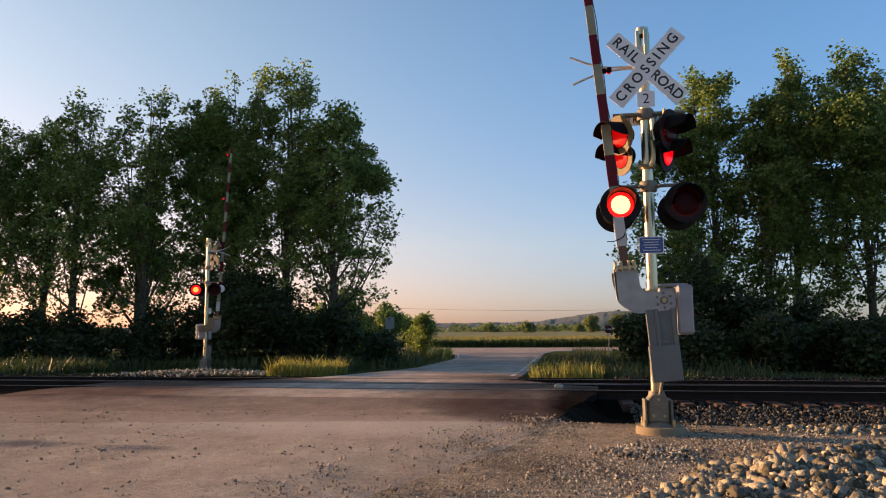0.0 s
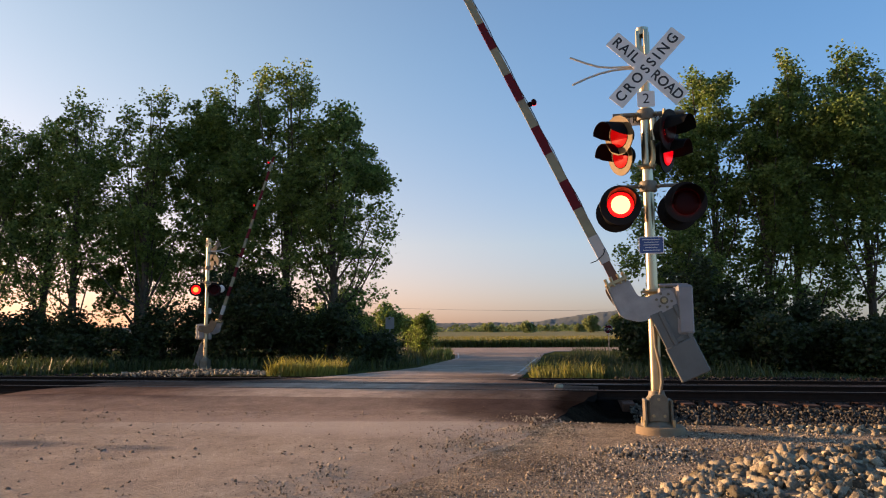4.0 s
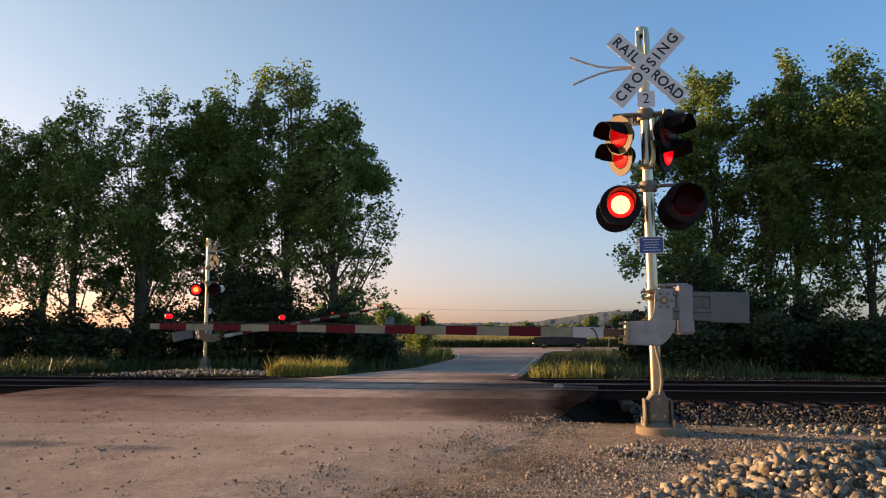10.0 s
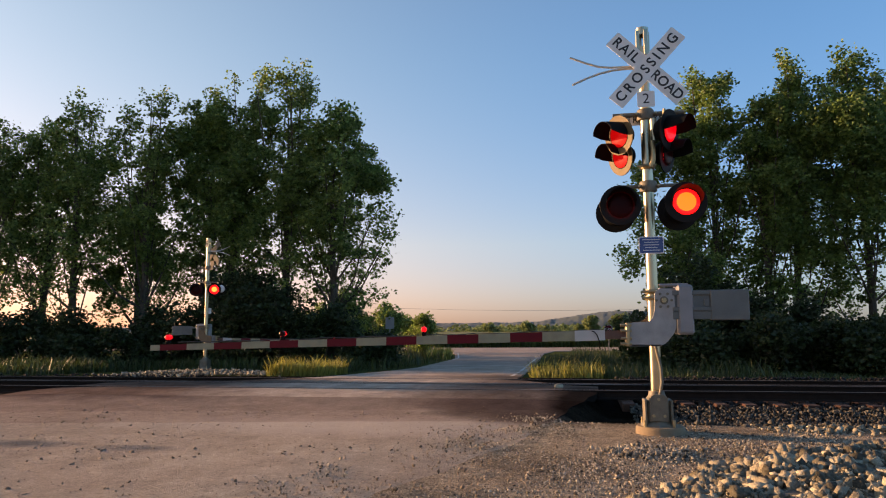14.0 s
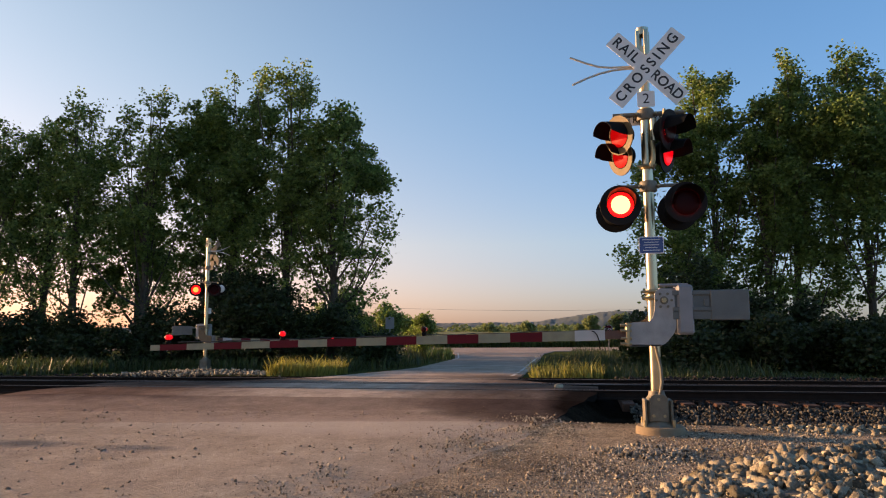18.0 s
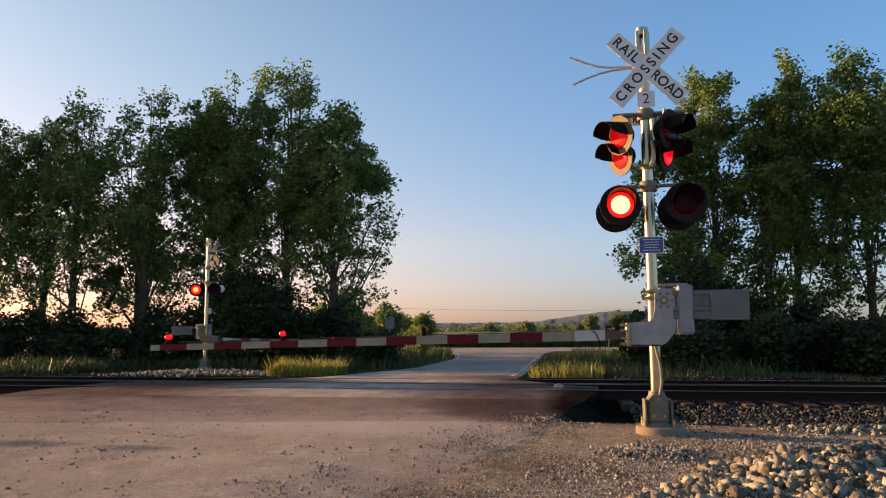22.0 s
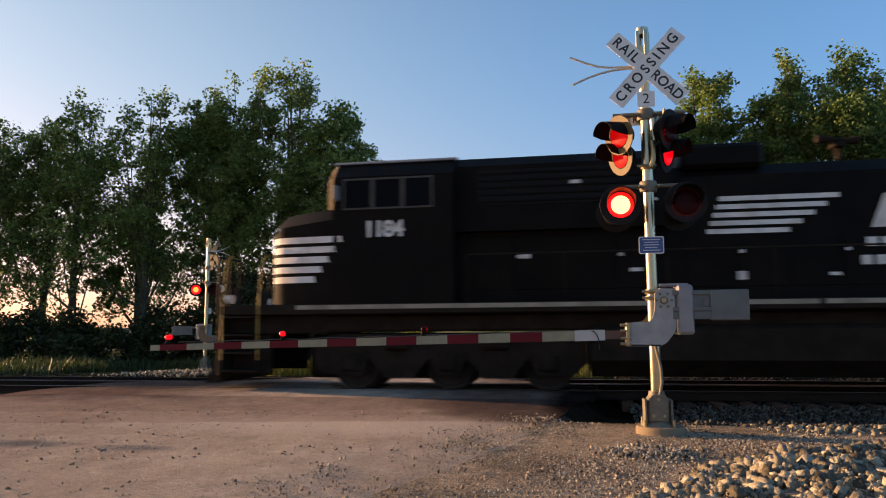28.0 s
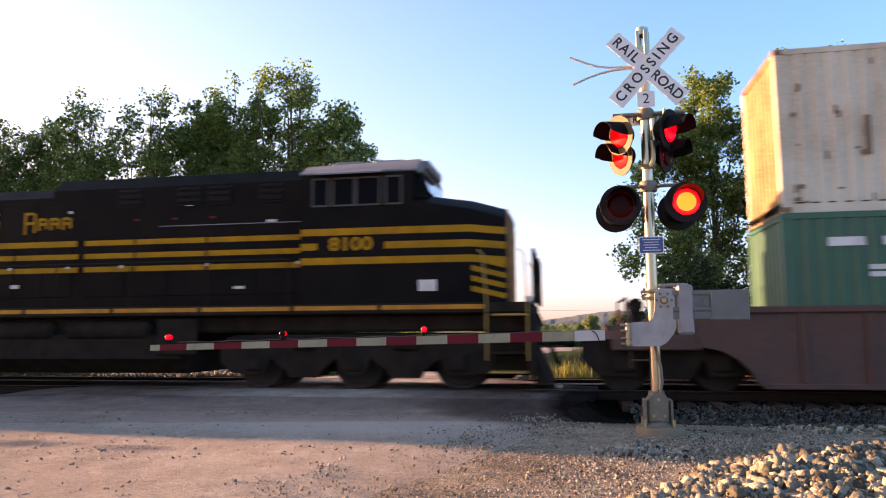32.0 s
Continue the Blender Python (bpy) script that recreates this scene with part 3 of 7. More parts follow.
for k in range(420):
    x, y = rnd.uniform(2.3, 6.0), rnd.gauss(9.75, 0.16)
    spots.append((x, y, ground_z(x, y) + rnd.uniform(0, 0.03), 0.02 + 0.075 * rnd.random() ** 1.6 * min(1, (x - 2.1) / 0.9)))
rocks("crushed_stone", spots, M_STONE, "heap of pale angular crushed limestone")
spots = []
for k in range(16000):
    x = rnd.choice((rnd.uniform(1.25, 9.0), rnd.uniform(1.25, 9.0), rnd.uniform(-22, -11.8)))
    y = rnd.uniform(11.7, 21.6)
    if 13.9 < y < 15.85 or 17.9 < y < 19.85:
        z = -0.245 if y < 16.5 else Z2 - 0.245
    else:
        z = ground_z(x, y) + 0.01
    if x < -11.0 and y < 12.3:
        continue
    spots.append((x, y, z + rnd.uniform(0, 0.02), rnd.uniform(0.035, 0.075)))
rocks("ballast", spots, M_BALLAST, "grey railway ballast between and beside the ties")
spots = [(-13.4 + rnd.gauss(0, 2.3), 23.6 + rnd.gauss(0, 1.0), 0, rnd.uniform(0.035, 0.10)) for k in range(2400)]
spots = [(x, y, ground_z(x, y) + rnd.uniform(0, 0.16) * math.exp(-((x + 13.4) / 2.5) ** 2), q) for x, y, _, q in spots if -16.4 < x < -8.6 and y > 20.6]
rocks("crushed_stone", spots, M_STONE, "pale crushed stone around the far mast")
spots = []
for k in range(34000):
    x, y = rnd.uniform(-3.0, 5.5), rnd.uniform(3.2, 12.0)
    if (y > 10.3 and -1.2 < x < 1.5) or (y > 9.2 and x < 0.3 and rnd.random() < 0.85):
        continue
    if noise.noise((x * 0.7, y * 0.7, 9)) + 0.4 * noise.noise((x * 2.5, y * 2.5, 4)) > rnd.uniform(-0.7, 0.35) and x > lerp(y, ROAD_R) - 1.2 + rnd.gauss(0, 0.35):
        spots.append((x, y, max(ground_z(x, y), road_z(y) if x < lerp(y, ROAD_R) else -9), rnd.choice((0.006, 0.007, 0.008, 0.009, 0.010, 0.012, 0.017))))
for k in range(15000):
    x, y = rnd.uniform(-9, 0), rnd.uniform(3.2, 11)
    if noise.noise((x * 0.9, y * 0.9, 12)) + 0.6 * noise.noise((x * 3, y * 3, 5)) < rnd.uniform(-0.3, 0.9):
        continue
    spots.append((x, y, road_z(y), rnd.choice((0.005, 0.006, 0.006, 0.007, 0.008, 0.008, 0.010, 0.012, 0.016, 0.028))))
rocks("loose_gravel", spots, M_LOOSE, "loose gravel scattered on the dusty ground")
spots = []
for k in range(44000):
    x, y = rnd.uniform(-3.4, 3.2), 3.6 + 7.0 * rnd.random()
    thick = 0.9 * noise.noise((x * 0.9, y * 0.55, 21)) + 0.5 * noise.noise((x * 2.8, y * 2.0, 14))
    near_edge = x - (lerp(y, ROAD_R) - 0.35)
    if thick + min(0.35, near_edge * 0.5) < rnd.uniform(0.0, 0.75) or x > lerp(y, PILE_EDGE) + 0.3:
        continue
    spots.append((x, y, max(ground_z(x, y), road_z(y) if x < lerp(y, ROAD_R) else -9) + 0.002, rnd.choice((0.008, 0.009, 0.010, 0.012, 0.014, 0.017, 0.022))))
for k in range(800):
    x, y = rnd.gauss(0.78, 0.24), rnd.gauss(7.8, 0.2)
    spots.append((x, y, ground_z(x, y) + rnd.uniform(0, 0.03), rnd.uniform(0.01, 0.034)))
rocks("loose_gravel", spots, M_CHIP, "dark and pale gravel chips along the road's edge")
spots = []
for k in range(6500):
    x, y = rnd.uniform(0.9, 9.0), 10.95 + rnd.gauss(0, 0.42)
    if 9.9 < y < 11.75:
        spots.append((x, y, ground_z(x, y) + rnd.uniform(-0.01, 0.04), 0.018 + 0.06 * rnd.random() ** 2.5))
for k in range(5200):
    x, y = rnd.uniform(1.0, 10.0), rnd.uniform(11.6, 13.75)
    spots.append((x, y, -0.42 + 0.17 * min(1, (y - 11.6) / 1.9) + rnd.uniform(-0.01, 0.03), rnd.uniform(0.02, 0.05)))
rocks("ballast", spots, M_DARKSTONE, "dusty grey ballast shoulder beside the track")



# ---- crossing signals ----
FLASH = []          # (lamp, whether it is lit in the first half of the beat, its pose)


def two_faced(r, d, material, core=0.68):
    """A lens with a lit front, whose rim is dimmer, and a dark back."""
    n = 28
    rings = [ring(0, -d, 0, r * 0.25, n), ring(0, -d * 0.97, 0, r * 0.55, n), ring(0, -d * 0.95, 0, r * 0.72, n), ring(0, -d * 0.9, 0, r * 0.86, n), ring(0, -d * 0.3, 0, r * 0.97, n), ring(0, 0, 0, r, n),
             ring(0, d * 0.3, 0, r * 0.97, n), ring(0, d * 0.9, 0, r * 0.7, n), ring(0, d, 0, r * 0.25, n)]
    s = Shape().loft(rings)
    me = s.mesh("lens", material, 60)
    me.materials.append(M_LENS)
    me.materials.append(M_LAMPSMALL if material is M_LAMPSMALL else M_LAMPRIM)
    for p in me.polygons:
        c = p.center
        q = math.hypot(c.x, c.z) / r
        p.material_index = 1 if c.y > -0.0001 else (2 if q > core else 0)
    return me


def signal_light(mast, x, y, z, turn, lit, lamp_material, first, tilt=0, sunlit=False, dark=True):
    """A round flashing light that faces local -y before turn: backing disc, hood, housing and lamp."""
    m = pose(x, y, z, 0, 0, turn) @ pose(0, 0, 0, tilt, 0, 0)
    s = Shape()
    s.loft([ring(0, 0.0, 0, 0.165, 28), ring(0, -0.006, 0, 0.255, 28), ring(0, 0.006, 0, 0.258, 28), ring(0, 0.012, 0, 0.165, 28), ring(0, 0.0, 0, 0.165, 28)], caps=False)
    disc = part("backing_disc", s, M_TAN if sunlit else M_VISOR, mast, "round backing disc in a sunlit tan" if sunlit else "black round backing disc", m)
    s = Shape()
    n = 22
    rings = []
    for yy, r, lo in ((-0.005, 0.175, 0.45), (-0.14, 0.182, 0.41), (-0.27, 0.185, 0.34)):
        outer = [(r * math.cos(a), yy, r * math.sin(a)) for a in [math.pi * (0.5 + lo * (2 * k / n - 1) * 1.25) for k in range(n + 1)]]
        inner = [(p[0] * 0.97, p[1], p[2] * 0.97) for p in reversed(outer)]
        rings.append(outer + inner)
    s.loft(rings)
    part("hood", s, M_BLACK, disc, "black hood over the lens")
    s = Shape().loft([ring(0, 0.012, 0, 0.17, 24), ring(0, 0.09, 0, 0.165, 24), ring(0, 0.17, 0, 0.11, 24), ring(0, 0.2, 0, 0.03, 24)])
    part("housing", s, M_BLACK if dark else M_CAST, disc, "rounded lamp housing")
    s = Shape().tube([(0, 0.10, 0.14), (0, 0.10, 0.27)], 0.022, 10)
    part("bracket", s, M_BOLT, disc)
    # the lamp: a lens lit on one face and dark on the other
    if lit:
        # far lens made larger, its red rim standing for the lamp's glow
        lamp = part("lens", two_faced(0.163, 0.012, lamp_material) if lamp_material is not M_LAMPFAR else two_faced(0.185, 0.012, lamp_material, 0.6), None, mast, "red signal lens", m @ pose(0, -0.015, 0))
        FLASH.append((lamp, first, lamp.matrix_basis.copy()))
    else:
        s = Shape().loft([ring(0, -0.02, 0, 0.03, 28), ring(0, -0.016, 0, 0.09, 28), ring(0, 0.0, 0, 0.155, 28)])
        part("lens", s, M_LENSLIT if sunlit else M_LENS, disc, "red signal lens")


def rounded(poly, r=0.05, n=5):
    out = []
    k = len(poly)
    for i in range(k):
        p, a, b = Vector(poly[i]), Vector(poly[i - 1]), Vector(poly[(i + 1) % k])
        u, w = (a - p), (b - p)
        rr = min(r, u.length * 0.45, w.length * 0.45)
        p0, p1 = p + u.normalized() * rr, p + w.normalized() * rr
        for j in range(n + 1):
            t = j / n
            out.append(tuple(p0 * (1 - t) ** 2 + p * 2 * t * (1 - t) + p1 * t * t))
    return out


def board(mast, turn, words, at_z):
    """One arm of the crossbuck with its words."""
    s = Shape().prism(rounded([(-0.61, -0.115), (0.61, -0.115), (0.61, 0.115), (-0.61, 0.115)], 0.012, 2), -0.004, 0.004)
    m = pose(0.03, -0.125 - 0.012 * (turn < 0), at_z) @ pose(0, 0, 0, 0, turn, 0)
    b = part("crossbuck_board", s, M_WHITE, mast, "white crossbuck board", m)
    for text, x in words:
        lettering("letters", text, 0.185, M_LETTER, b, pose(x, -0.0055, 0, 90, 0, 0), "black capital letters", bold=0.0035, wide=0.94, gap={"RAIL": 1.22, "ROAD": 1.0}.get(text, 1.46))
    return b


def crossing_signal(name, label, m, near):
    mast = thing(name, label, "signal", m, "crossing signals")
    # concrete foot, cast base with door and bolts
    part("foundation", Shape().loft([ring(0.03, 0, -0.16, 0.305, 36, "z"), ring(0.03, 0, 0.05, 0.30, 36, "z"), ring(0.03, 0, 0.075, 0.283, 36, "z")]), M_CONCRETE, mast, "round dusty concrete foundation")
    s = Shape().box(-0.135, 0.145, -0.14, 0.14, 0.11, 0.42, 0.03)
    s.loft([ring(0, 0, 0.07, 0.215, 8, "z"), ring(0, 0, 0.11, 0.195, 8, "z"), ring(0, 0, 0.15, 0.14, 8, "z")])
    s.loft([ring(0, 0, 0.41, 0.13, 20, "z"), ring(0, 0, 0.46, 0.10, 20, "z"), ring(0, 0, 0.50, 0.095, 20, "z")])
    base = part("base_casting", s, M_CAST, mast, "square cast metal base")
    for fx in (-0.15, 0.16):
        part("flange", Shape().box(fx - 0.014, fx + 0.014, -0.155, 0.15, 0.10, 0.40, 0.006), M_CAST, base)
    part("base_door", Shape().prism(rounded([(-0.10, 0.15), (0.11, 0.15), (0.11, 0.43), (0.06, 0.47), (-0.05, 0.47), (-0.10, 0.43)], 0.03), -0.165, -0.14), M_CAST, base, "bolted access door")
    for bx, bz in ((0.005, 0.41), (0.07, 0.21), (-0.06, 0.21)):
        part("bolt", Shape().tube([(bx, -0.19, bz), (bx, -0.163, bz)], 0.018, 8), M_BOLT, base)
    for bx in (-0.165, 0.175):
        for by in (-0.16, 0.16):
            part("anchor_bolt", Shape().tube([(bx, by, 0.07), (bx, by, 0.16)], 0.02, 8), M_BOLT, base)
    # pole with its slotted cap
    part("pole", Shape().tube([(0, 0, 0.45), (0, 0, 4.98)], 0.069, 24), M_GALV, mast, "shiny round aluminium pole")
    cap = Shape()
    for a0, a1, z0, z1 in ((0, 2 * math.pi, 5.14, 5.24), (0, 2 * math.pi, 4.6, 4.86)):
        cap.loft([ring(0, 0, z0, 0.082, 24, "z"), ring(0, 0, z1, 0.082, 24, "z")])
    for k in range(4):
        a = k * math.pi / 2 + 0.5
        cap.box(0.072 * math.cos(a) - 0.03, 0.072 * math.cos(a) + 0.03, 0.072 * math.sin(a) - 0.03, 0.072 * math.sin(a) + 0.03, 4.84, 5.2, 0.01)
    part("pole_cap", cap, M_GALV, mast, "slotted metal pole cap")
    # crossbuck
    board(mast, 45.5, [("RAIL", -0.365), ("ROAD", 0.345)], 4.65)
    board(mast, -47.5, [("CROSSING", 0.0)], 4.65)
    part("crossbuck_clamp", Shape().box(-0.05, 0.1, -0.12, 0.09, 4.60, 4.70, 0.02), M_CAST, mast)
    s = Shape().prism(rounded([(-0.105, -0.13), (0.115, -0.13), (0.115, 0.08), (-0.105, 0.08)], 0.02, 3), -0.004, 0.004)
    plate = part("track_count_sign", s, M_WHITE, mast, "white sign with a black 2", pose(0.0, -0.11, 4.265))
    lettering("numeral", "2", 0.19, M_LETTER, plate, pose(0.005, -0.0055, -0.025, 90, 0, 0), "black numeral")
    s = Shape().prism(rounded([(-0.3, -0.07), (0.3, -0.07), (0.3, 0.07), (-0.3, 0.07)], 0.02, 3), -0.004, 0.004)
    plate2 = part("tracks_sign", s, M_WHITE, mast, "white sign reading TRACKS", pose(0.0, 0.085, 4.02))
    lettering("letters", "TRACKS", 0.13, M_LETTER, plate2, pose(0, -0.0055, 0, 90, 0, 0), "black capital letters")
    # bent conduit arms behind the crossbuck
    for pts in ([(-0.02, 0, 4.73), (-0.25, 0.0, 4.73), (-0.42, 0.0, 4.735), (-0.58, 0.0, 4.76), (-0.74, 0.0, 4.82), (-0.85, 0, 4.868), (-0.95, 0, 4.915)],
                [(-0.02, 0, 4.69), (-0.22, 0.0, 4.705), (-0.40, 0.0, 4.695), (-0.58, 0.0, 4.66), (-0.76, 0.0, 4.60), (-0.93, 0, 4.53)]):
        part("antenna_rod", Shape().tube(pts, 0.015, 8), M_ROD, mast, "bent metal rod")
    # upper crossarm with four lights, lower one with lights before and behind
    up = 0.0 if near else 0.37          # the far signal carries its lights higher
    for z, r, w in ((4.055, 0.028, 0.42), (3.10 + up, 0.024, 0.40)):
        arm = part("crossarm", Shape().tube([(-w, -0.05, z), (w + 0.06, -0.05, z)], r, 12), M_CAST, mast, "grey pipe crossarm")
        part("clamp", Shape().loft([ring(0, 0, z - 0.07, 0.1, 20, "z"), ring(0, 0, z - 0.05, 0.11, 20, "z"), ring(0, 0, z + 0.05, 0.11, 20, "z"), ring(0, 0, z + 0.07, 0.1, 20, "z")]), M_CAST, arm, "cast pole clamp")
        for bx in (-0.12, 0.12):
            part("bolt", Shape().tube([(bx, -0.12, z), (bx, 0.08, z)], 0.014, 8), M_BOLT, arm)
    for z in (3.36, 1.74, 1.66):
        part("clamp", Shape().loft([ring(0, 0, z - 0.03, 0.09, 20, "z"), ring(0, 0, z, 0.1, 20, "z"), ring(0, 0, z + 0.03, 0.09, 20, "z")]).tube([(-0.14, -0.09, z), (0.1, -0.11, z)], 0.016, 8), M_BOLT, mast, "bolted pole clamp")
    part("base_conduit", Shape().tube([(0.03, -0.10, 0.46), (0.06, -0.115, 0.62), (0.05, -0.115, 0.8), (0.0, -0.10, 1.05), (-0.01, -0.095, 1.3)], 0.019, 10), M_CAST, mast, "bent conduit along the pole")
    part("junction_box", Shape().loft([ring(0.09, -0.07, 3.68, 0.045, 16, "z"), ring(0.09, -0.07, 3.98, 0.05, 16, "z")]), M_GALV, mast, "round metal junction box")
    # gold tone of this conduit carries the warm sunlight on it
    part("conduit", Shape().tube([(0.06, -0.1, 3.68), (0.07, -0.11, 3.55), (0.06, -0.1, 3.42), (0.03, -0.09, 3.34)], 0.035, 10), M_BOLT, mast, "flexible conduit in a gold-lit tone")
    signal_light(mast, -0.375, -0.26, 2.83 + up, 0, near, M_LAMP, True)
    signal_light(mast, 0.42, -0.26, 2.84 + up, 0, near, M_LAMPAMBER, False)
    signal_light(mast, -0.41, 0.20, 2.80 + up, 178 if near else 202, not near, M_LAMPFAR, False, dark=near)
    signal_light(mast, 0.38, 0.20, 2.80 + up, 182 if near else 202, not near, M_LAMPFAR, True, dark=near)
    if near:
        signal_light(mast, -0.36, -0.16, 3.76, -52, False, M_LAMP, True, tilt=9, sunlit=True)
        signal_light(mast, -0.33, 0.12, 3.55, -58, False, M_LAMP, True, tilt=9, sunlit=True)
        signal_light(mast, 0.27, -0.18, 3.80, 57, True, M_LAMPSMALL, False, tilt=9)
        signal_light(mast, 0.27, 0.10, 3.56, 62, True, M_LAMPSMALL, True, tilt=9)
    else:
        part("bell", Shape().loft([ring(-0.62, -0.06, 3.2, 0.05, 20), ring(-0.62, -0.02, 3.2, 0.13, 20), ring(-0.62, 0.05, 3.2, 0.15, 20), ring(-0.62, 0.09, 3.2, 0.06, 20)]), M_WHITE, mast, "round pale warning bell")
    # small blue notice
    s = Shape().prism(rounded([(-0.155, -0.11), (0.155, -0.11), (0.155, 0.11), (-0.155, 0.11)], 0.025), -0.003, 0.003)
    notice = part("notice", s, M_WHITE, mast, "small blue notice with a white border", pose(0.0, -0.09, 2.33))
    part("notice_face", Shape().prism(rounded([(-0.143, -0.098), (0.143, -0.098), (0.143, 0.098), (-0.143, 0.098)], 0.02), -0.0065, -0.003), M_BLUE, notice, "blue enamel face")
    for k, w in enumerate((0.22, 0.17, 0.19, 0.15, 0.21)):
        part("writing_bar", Shape().box(-w / 2, w / 2, -0.0085, -0.0065, 0.066 - k * 0.034, 0.074 - k * 0.034), M_WHITE, notice, "white line of small writing")
    # gate mechanism
    PX, PY, PZ = 0.10, -0.25, 1.62
    box = part("gate_mechanism", Shape().box(0.255 if near else -0.1, 0.445 if near else 0.5, -0.31, 0.16 if near else -0.09, 1.20, 1.81, 0.025), M_BOXGREY if near else M_GREYPAINT, mast, "grey steel gate mechanism box")
    part("cover", Shape().box(0.275, 0.43, -0.322, -0.306, 1.23, 1.78, 0.006), M_BOXGREY, box, "box cover plate")
    part("hinge", Shape().tube([(0.06, -0.2, 1.81), (0.40, -0.2, 1.81)], 0.02, 8).box(0.05, 0.27, -0.19, 0.1, 1.25, 1.78, 0.02), M_BOXGREY, box)
    for bz in (1.28, 1.72):
        part("latch", Shape().box(0.43, 0.47, -0.12, -0.04, bz - 0.03, bz + 0.03, 0.008), M_BOLT, box)
    part("pivot_shaft", Shape().tube([(PX, PY - 0.06, PZ), (PX, 0.3, PZ)], 0.05, 16), M_CAST, mast, "steel pivot shaft")
    arm = part("gate_arm", rounded_plate(), M_GREYPAINT, mast, "grey bent support arm of the gate", pose(PX, PY, PZ))
    for k in range(6):
        a = k * math.pi / 3
        part("bolt", Shape().tube([(0.09 * math.cos(a), -0.062, 0.09 * math.sin(a)), (0.09 * math.cos(a), -0.045, 0.09 * math.sin(a))], 0.017, 8), M_CAST, arm)
    part("hub_nut", Shape().loft([ring(0, -0.085, 0, 0.03, 6), ring(0, -0.045, 0, 0.032, 6)]), M_BOLT, arm)
    poly = [(-0.11, 0.12), (-0.12, -0.12), (-0.2, -0.25), (-0.45, -0.27), (-0.45, -0.56), (-0.30, -0.56), (-0.02, -0.5), (0.10, -0.34), (0.12, 0.12)]
    part("rear_plate", Shape().prism(rounded(poly, 0.07, 5), 0.43, 0.45), M_TANPLATE, arm, "tan rear plate of the support arm")
    part("spacer", Shape().tube([(-0.40, 0.0, -0.50), (-0.40, 0.44, -0.50)], 0.02, 8), M_BOLT, arm)
    # counterweights
    for y0, y1 in ((-0.055, -0.02),):
        s = Shape().box(0.54, 0.985, y0 - 0.012, y1 + 0.012, -0.25, 0.12, 0.012).box(0.1, 0.56, y0, y1, 0.06, 0.118, 0.006)
        s.box(0.1, 0.55, y0 - 0.01, y1, -0.135, -0.085, 0.006).box(0.1, 0.55, y0 + 0.004, y1, -0.235, -0.135, 0.006)
        s.box(0.1, 0.55, y1 - 0.012, y1 - 0.002, -0.09, 0.065, 0.003).box(0.47, 0.53, y0 - 0.006, y1 - 0.01, -0.085, 0.01, 0.006)
        if not near:
            s.turned(Matrix.Translation((0.55, 0, 0)))
            s.box(0.0, 0.75, y0, y1, 0.02, 0.08, 0.006)
        part("counterweight", s, M_CWGREY, arm, "grey counterweight plates on twin bars")
    # clamp, conduit adapter and sleeve
    clamp = part("arm_clamp", Shape().box(-0.47, -0.42, -0.075, 0.075, -0.56, -0.27, 0.01), M_BOLT, arm, "bolted arm clamp")
    for bz in (-0.53, -0.46, -0.37, -0.30):
        for by in (-0.06, 0.05):
            part("clamp_bolt", Shape().tube([(-0.53, by, bz), (-0.40, by, bz)], 0.017, 8), M_BOLT, arm)
    tilt = math.tan(radians(1.35))

    def zc(x):
        return -0.415 + (x + 0.45) * tilt
    tiltm = pose(0, 0, 0, 0, -1.35, 0)
    length = 6.92 if near else 7.4

    def seg(x0, x1, h0, h1, t, c=0.006):
        r0 = [(x0, -t, zc(x0) - h0), (x0, t, zc(x0) - h0), (x0, t, zc(x0) + h0), (x0, -t, zc(x0) + h0)]
        r1 = [(x1, -t, zc(x1) - h1), (x1, t, zc(x1) - h1), (x1, t, zc(x1) + h1), (x1, -t, zc(x1) + h1)]
        return Shape().loft([r0, r1])
    part("adapter", seg(-0.74, -0.42, 0.05, 0.055, 0.03), M_BROWNTUBE, arm, "brown tube adapter")
    part("sleeve", seg(-1.09, -0.72, 0.066, 0.064, 0.034), M_SLEEVE, arm, "white arm sleeve")
    x, k = -1.085, 0
    step = 0.4064
    while x > -length + 0.05:
        x1 = max(x - step, -length)
        part("stripe", seg(x1, x, 0.060 - 0.0015 * k, 0.0615 - 0.0015 * k, 0.026), M_RED if k % 2 else M_CREAM, arm, "red band" if k % 2 else "cream band")
        x, k = x1, k + 1
    span = length - 1.1
    for frac, mode in ((0.955, None), (0.665, True), (0.33, False)):
        lx = -1.1 - span * frac if near else -1.1 - span * frac
        lz = zc(lx) + 0.055
        s = Shape().box(-0.028, 0.028, -0.03, 0.03, 0.0, 0.05, 0.006)
        part("lamp_foot", s, M_BLACK, arm, m=pose(lx, 0, lz))
        me = Shape().loft([ring(0, -0.055, 0, 0.022, 18), ring(0, -0.045, 0, 0.034, 18), ring(0, 0, 0, 0.038, 18), ring(0, 0.045, 0, 0.034, 18), ring(0, 0.055, 0, 0.022, 18)]).mesh("arm_lamp", M_LAMPSMALL)
        if mode is not None:
            me.materials.append(M_LENS)
            for p in me.polygons:
                p.material_index = 1 if (p.center.y > 0) == near else 0
        lamp = part("arm_lamp", me, None, arm, "small red warning lamp", pose(lx, 0, lz + 0.085))
        if mode is not None:
            FLASH.append((lamp, mode, lamp.matrix_basis.copy()))
    pts = []
    for k in range(60):
        xx = -0.75 - (length - 1.15) * k / 59
        pts.append((xx, -0.005, zc(xx) + 0.064 + 0.006 * math.sin(k * 0.9) + 0.006 * noise.noise((k * 0.7, 0, 0))))
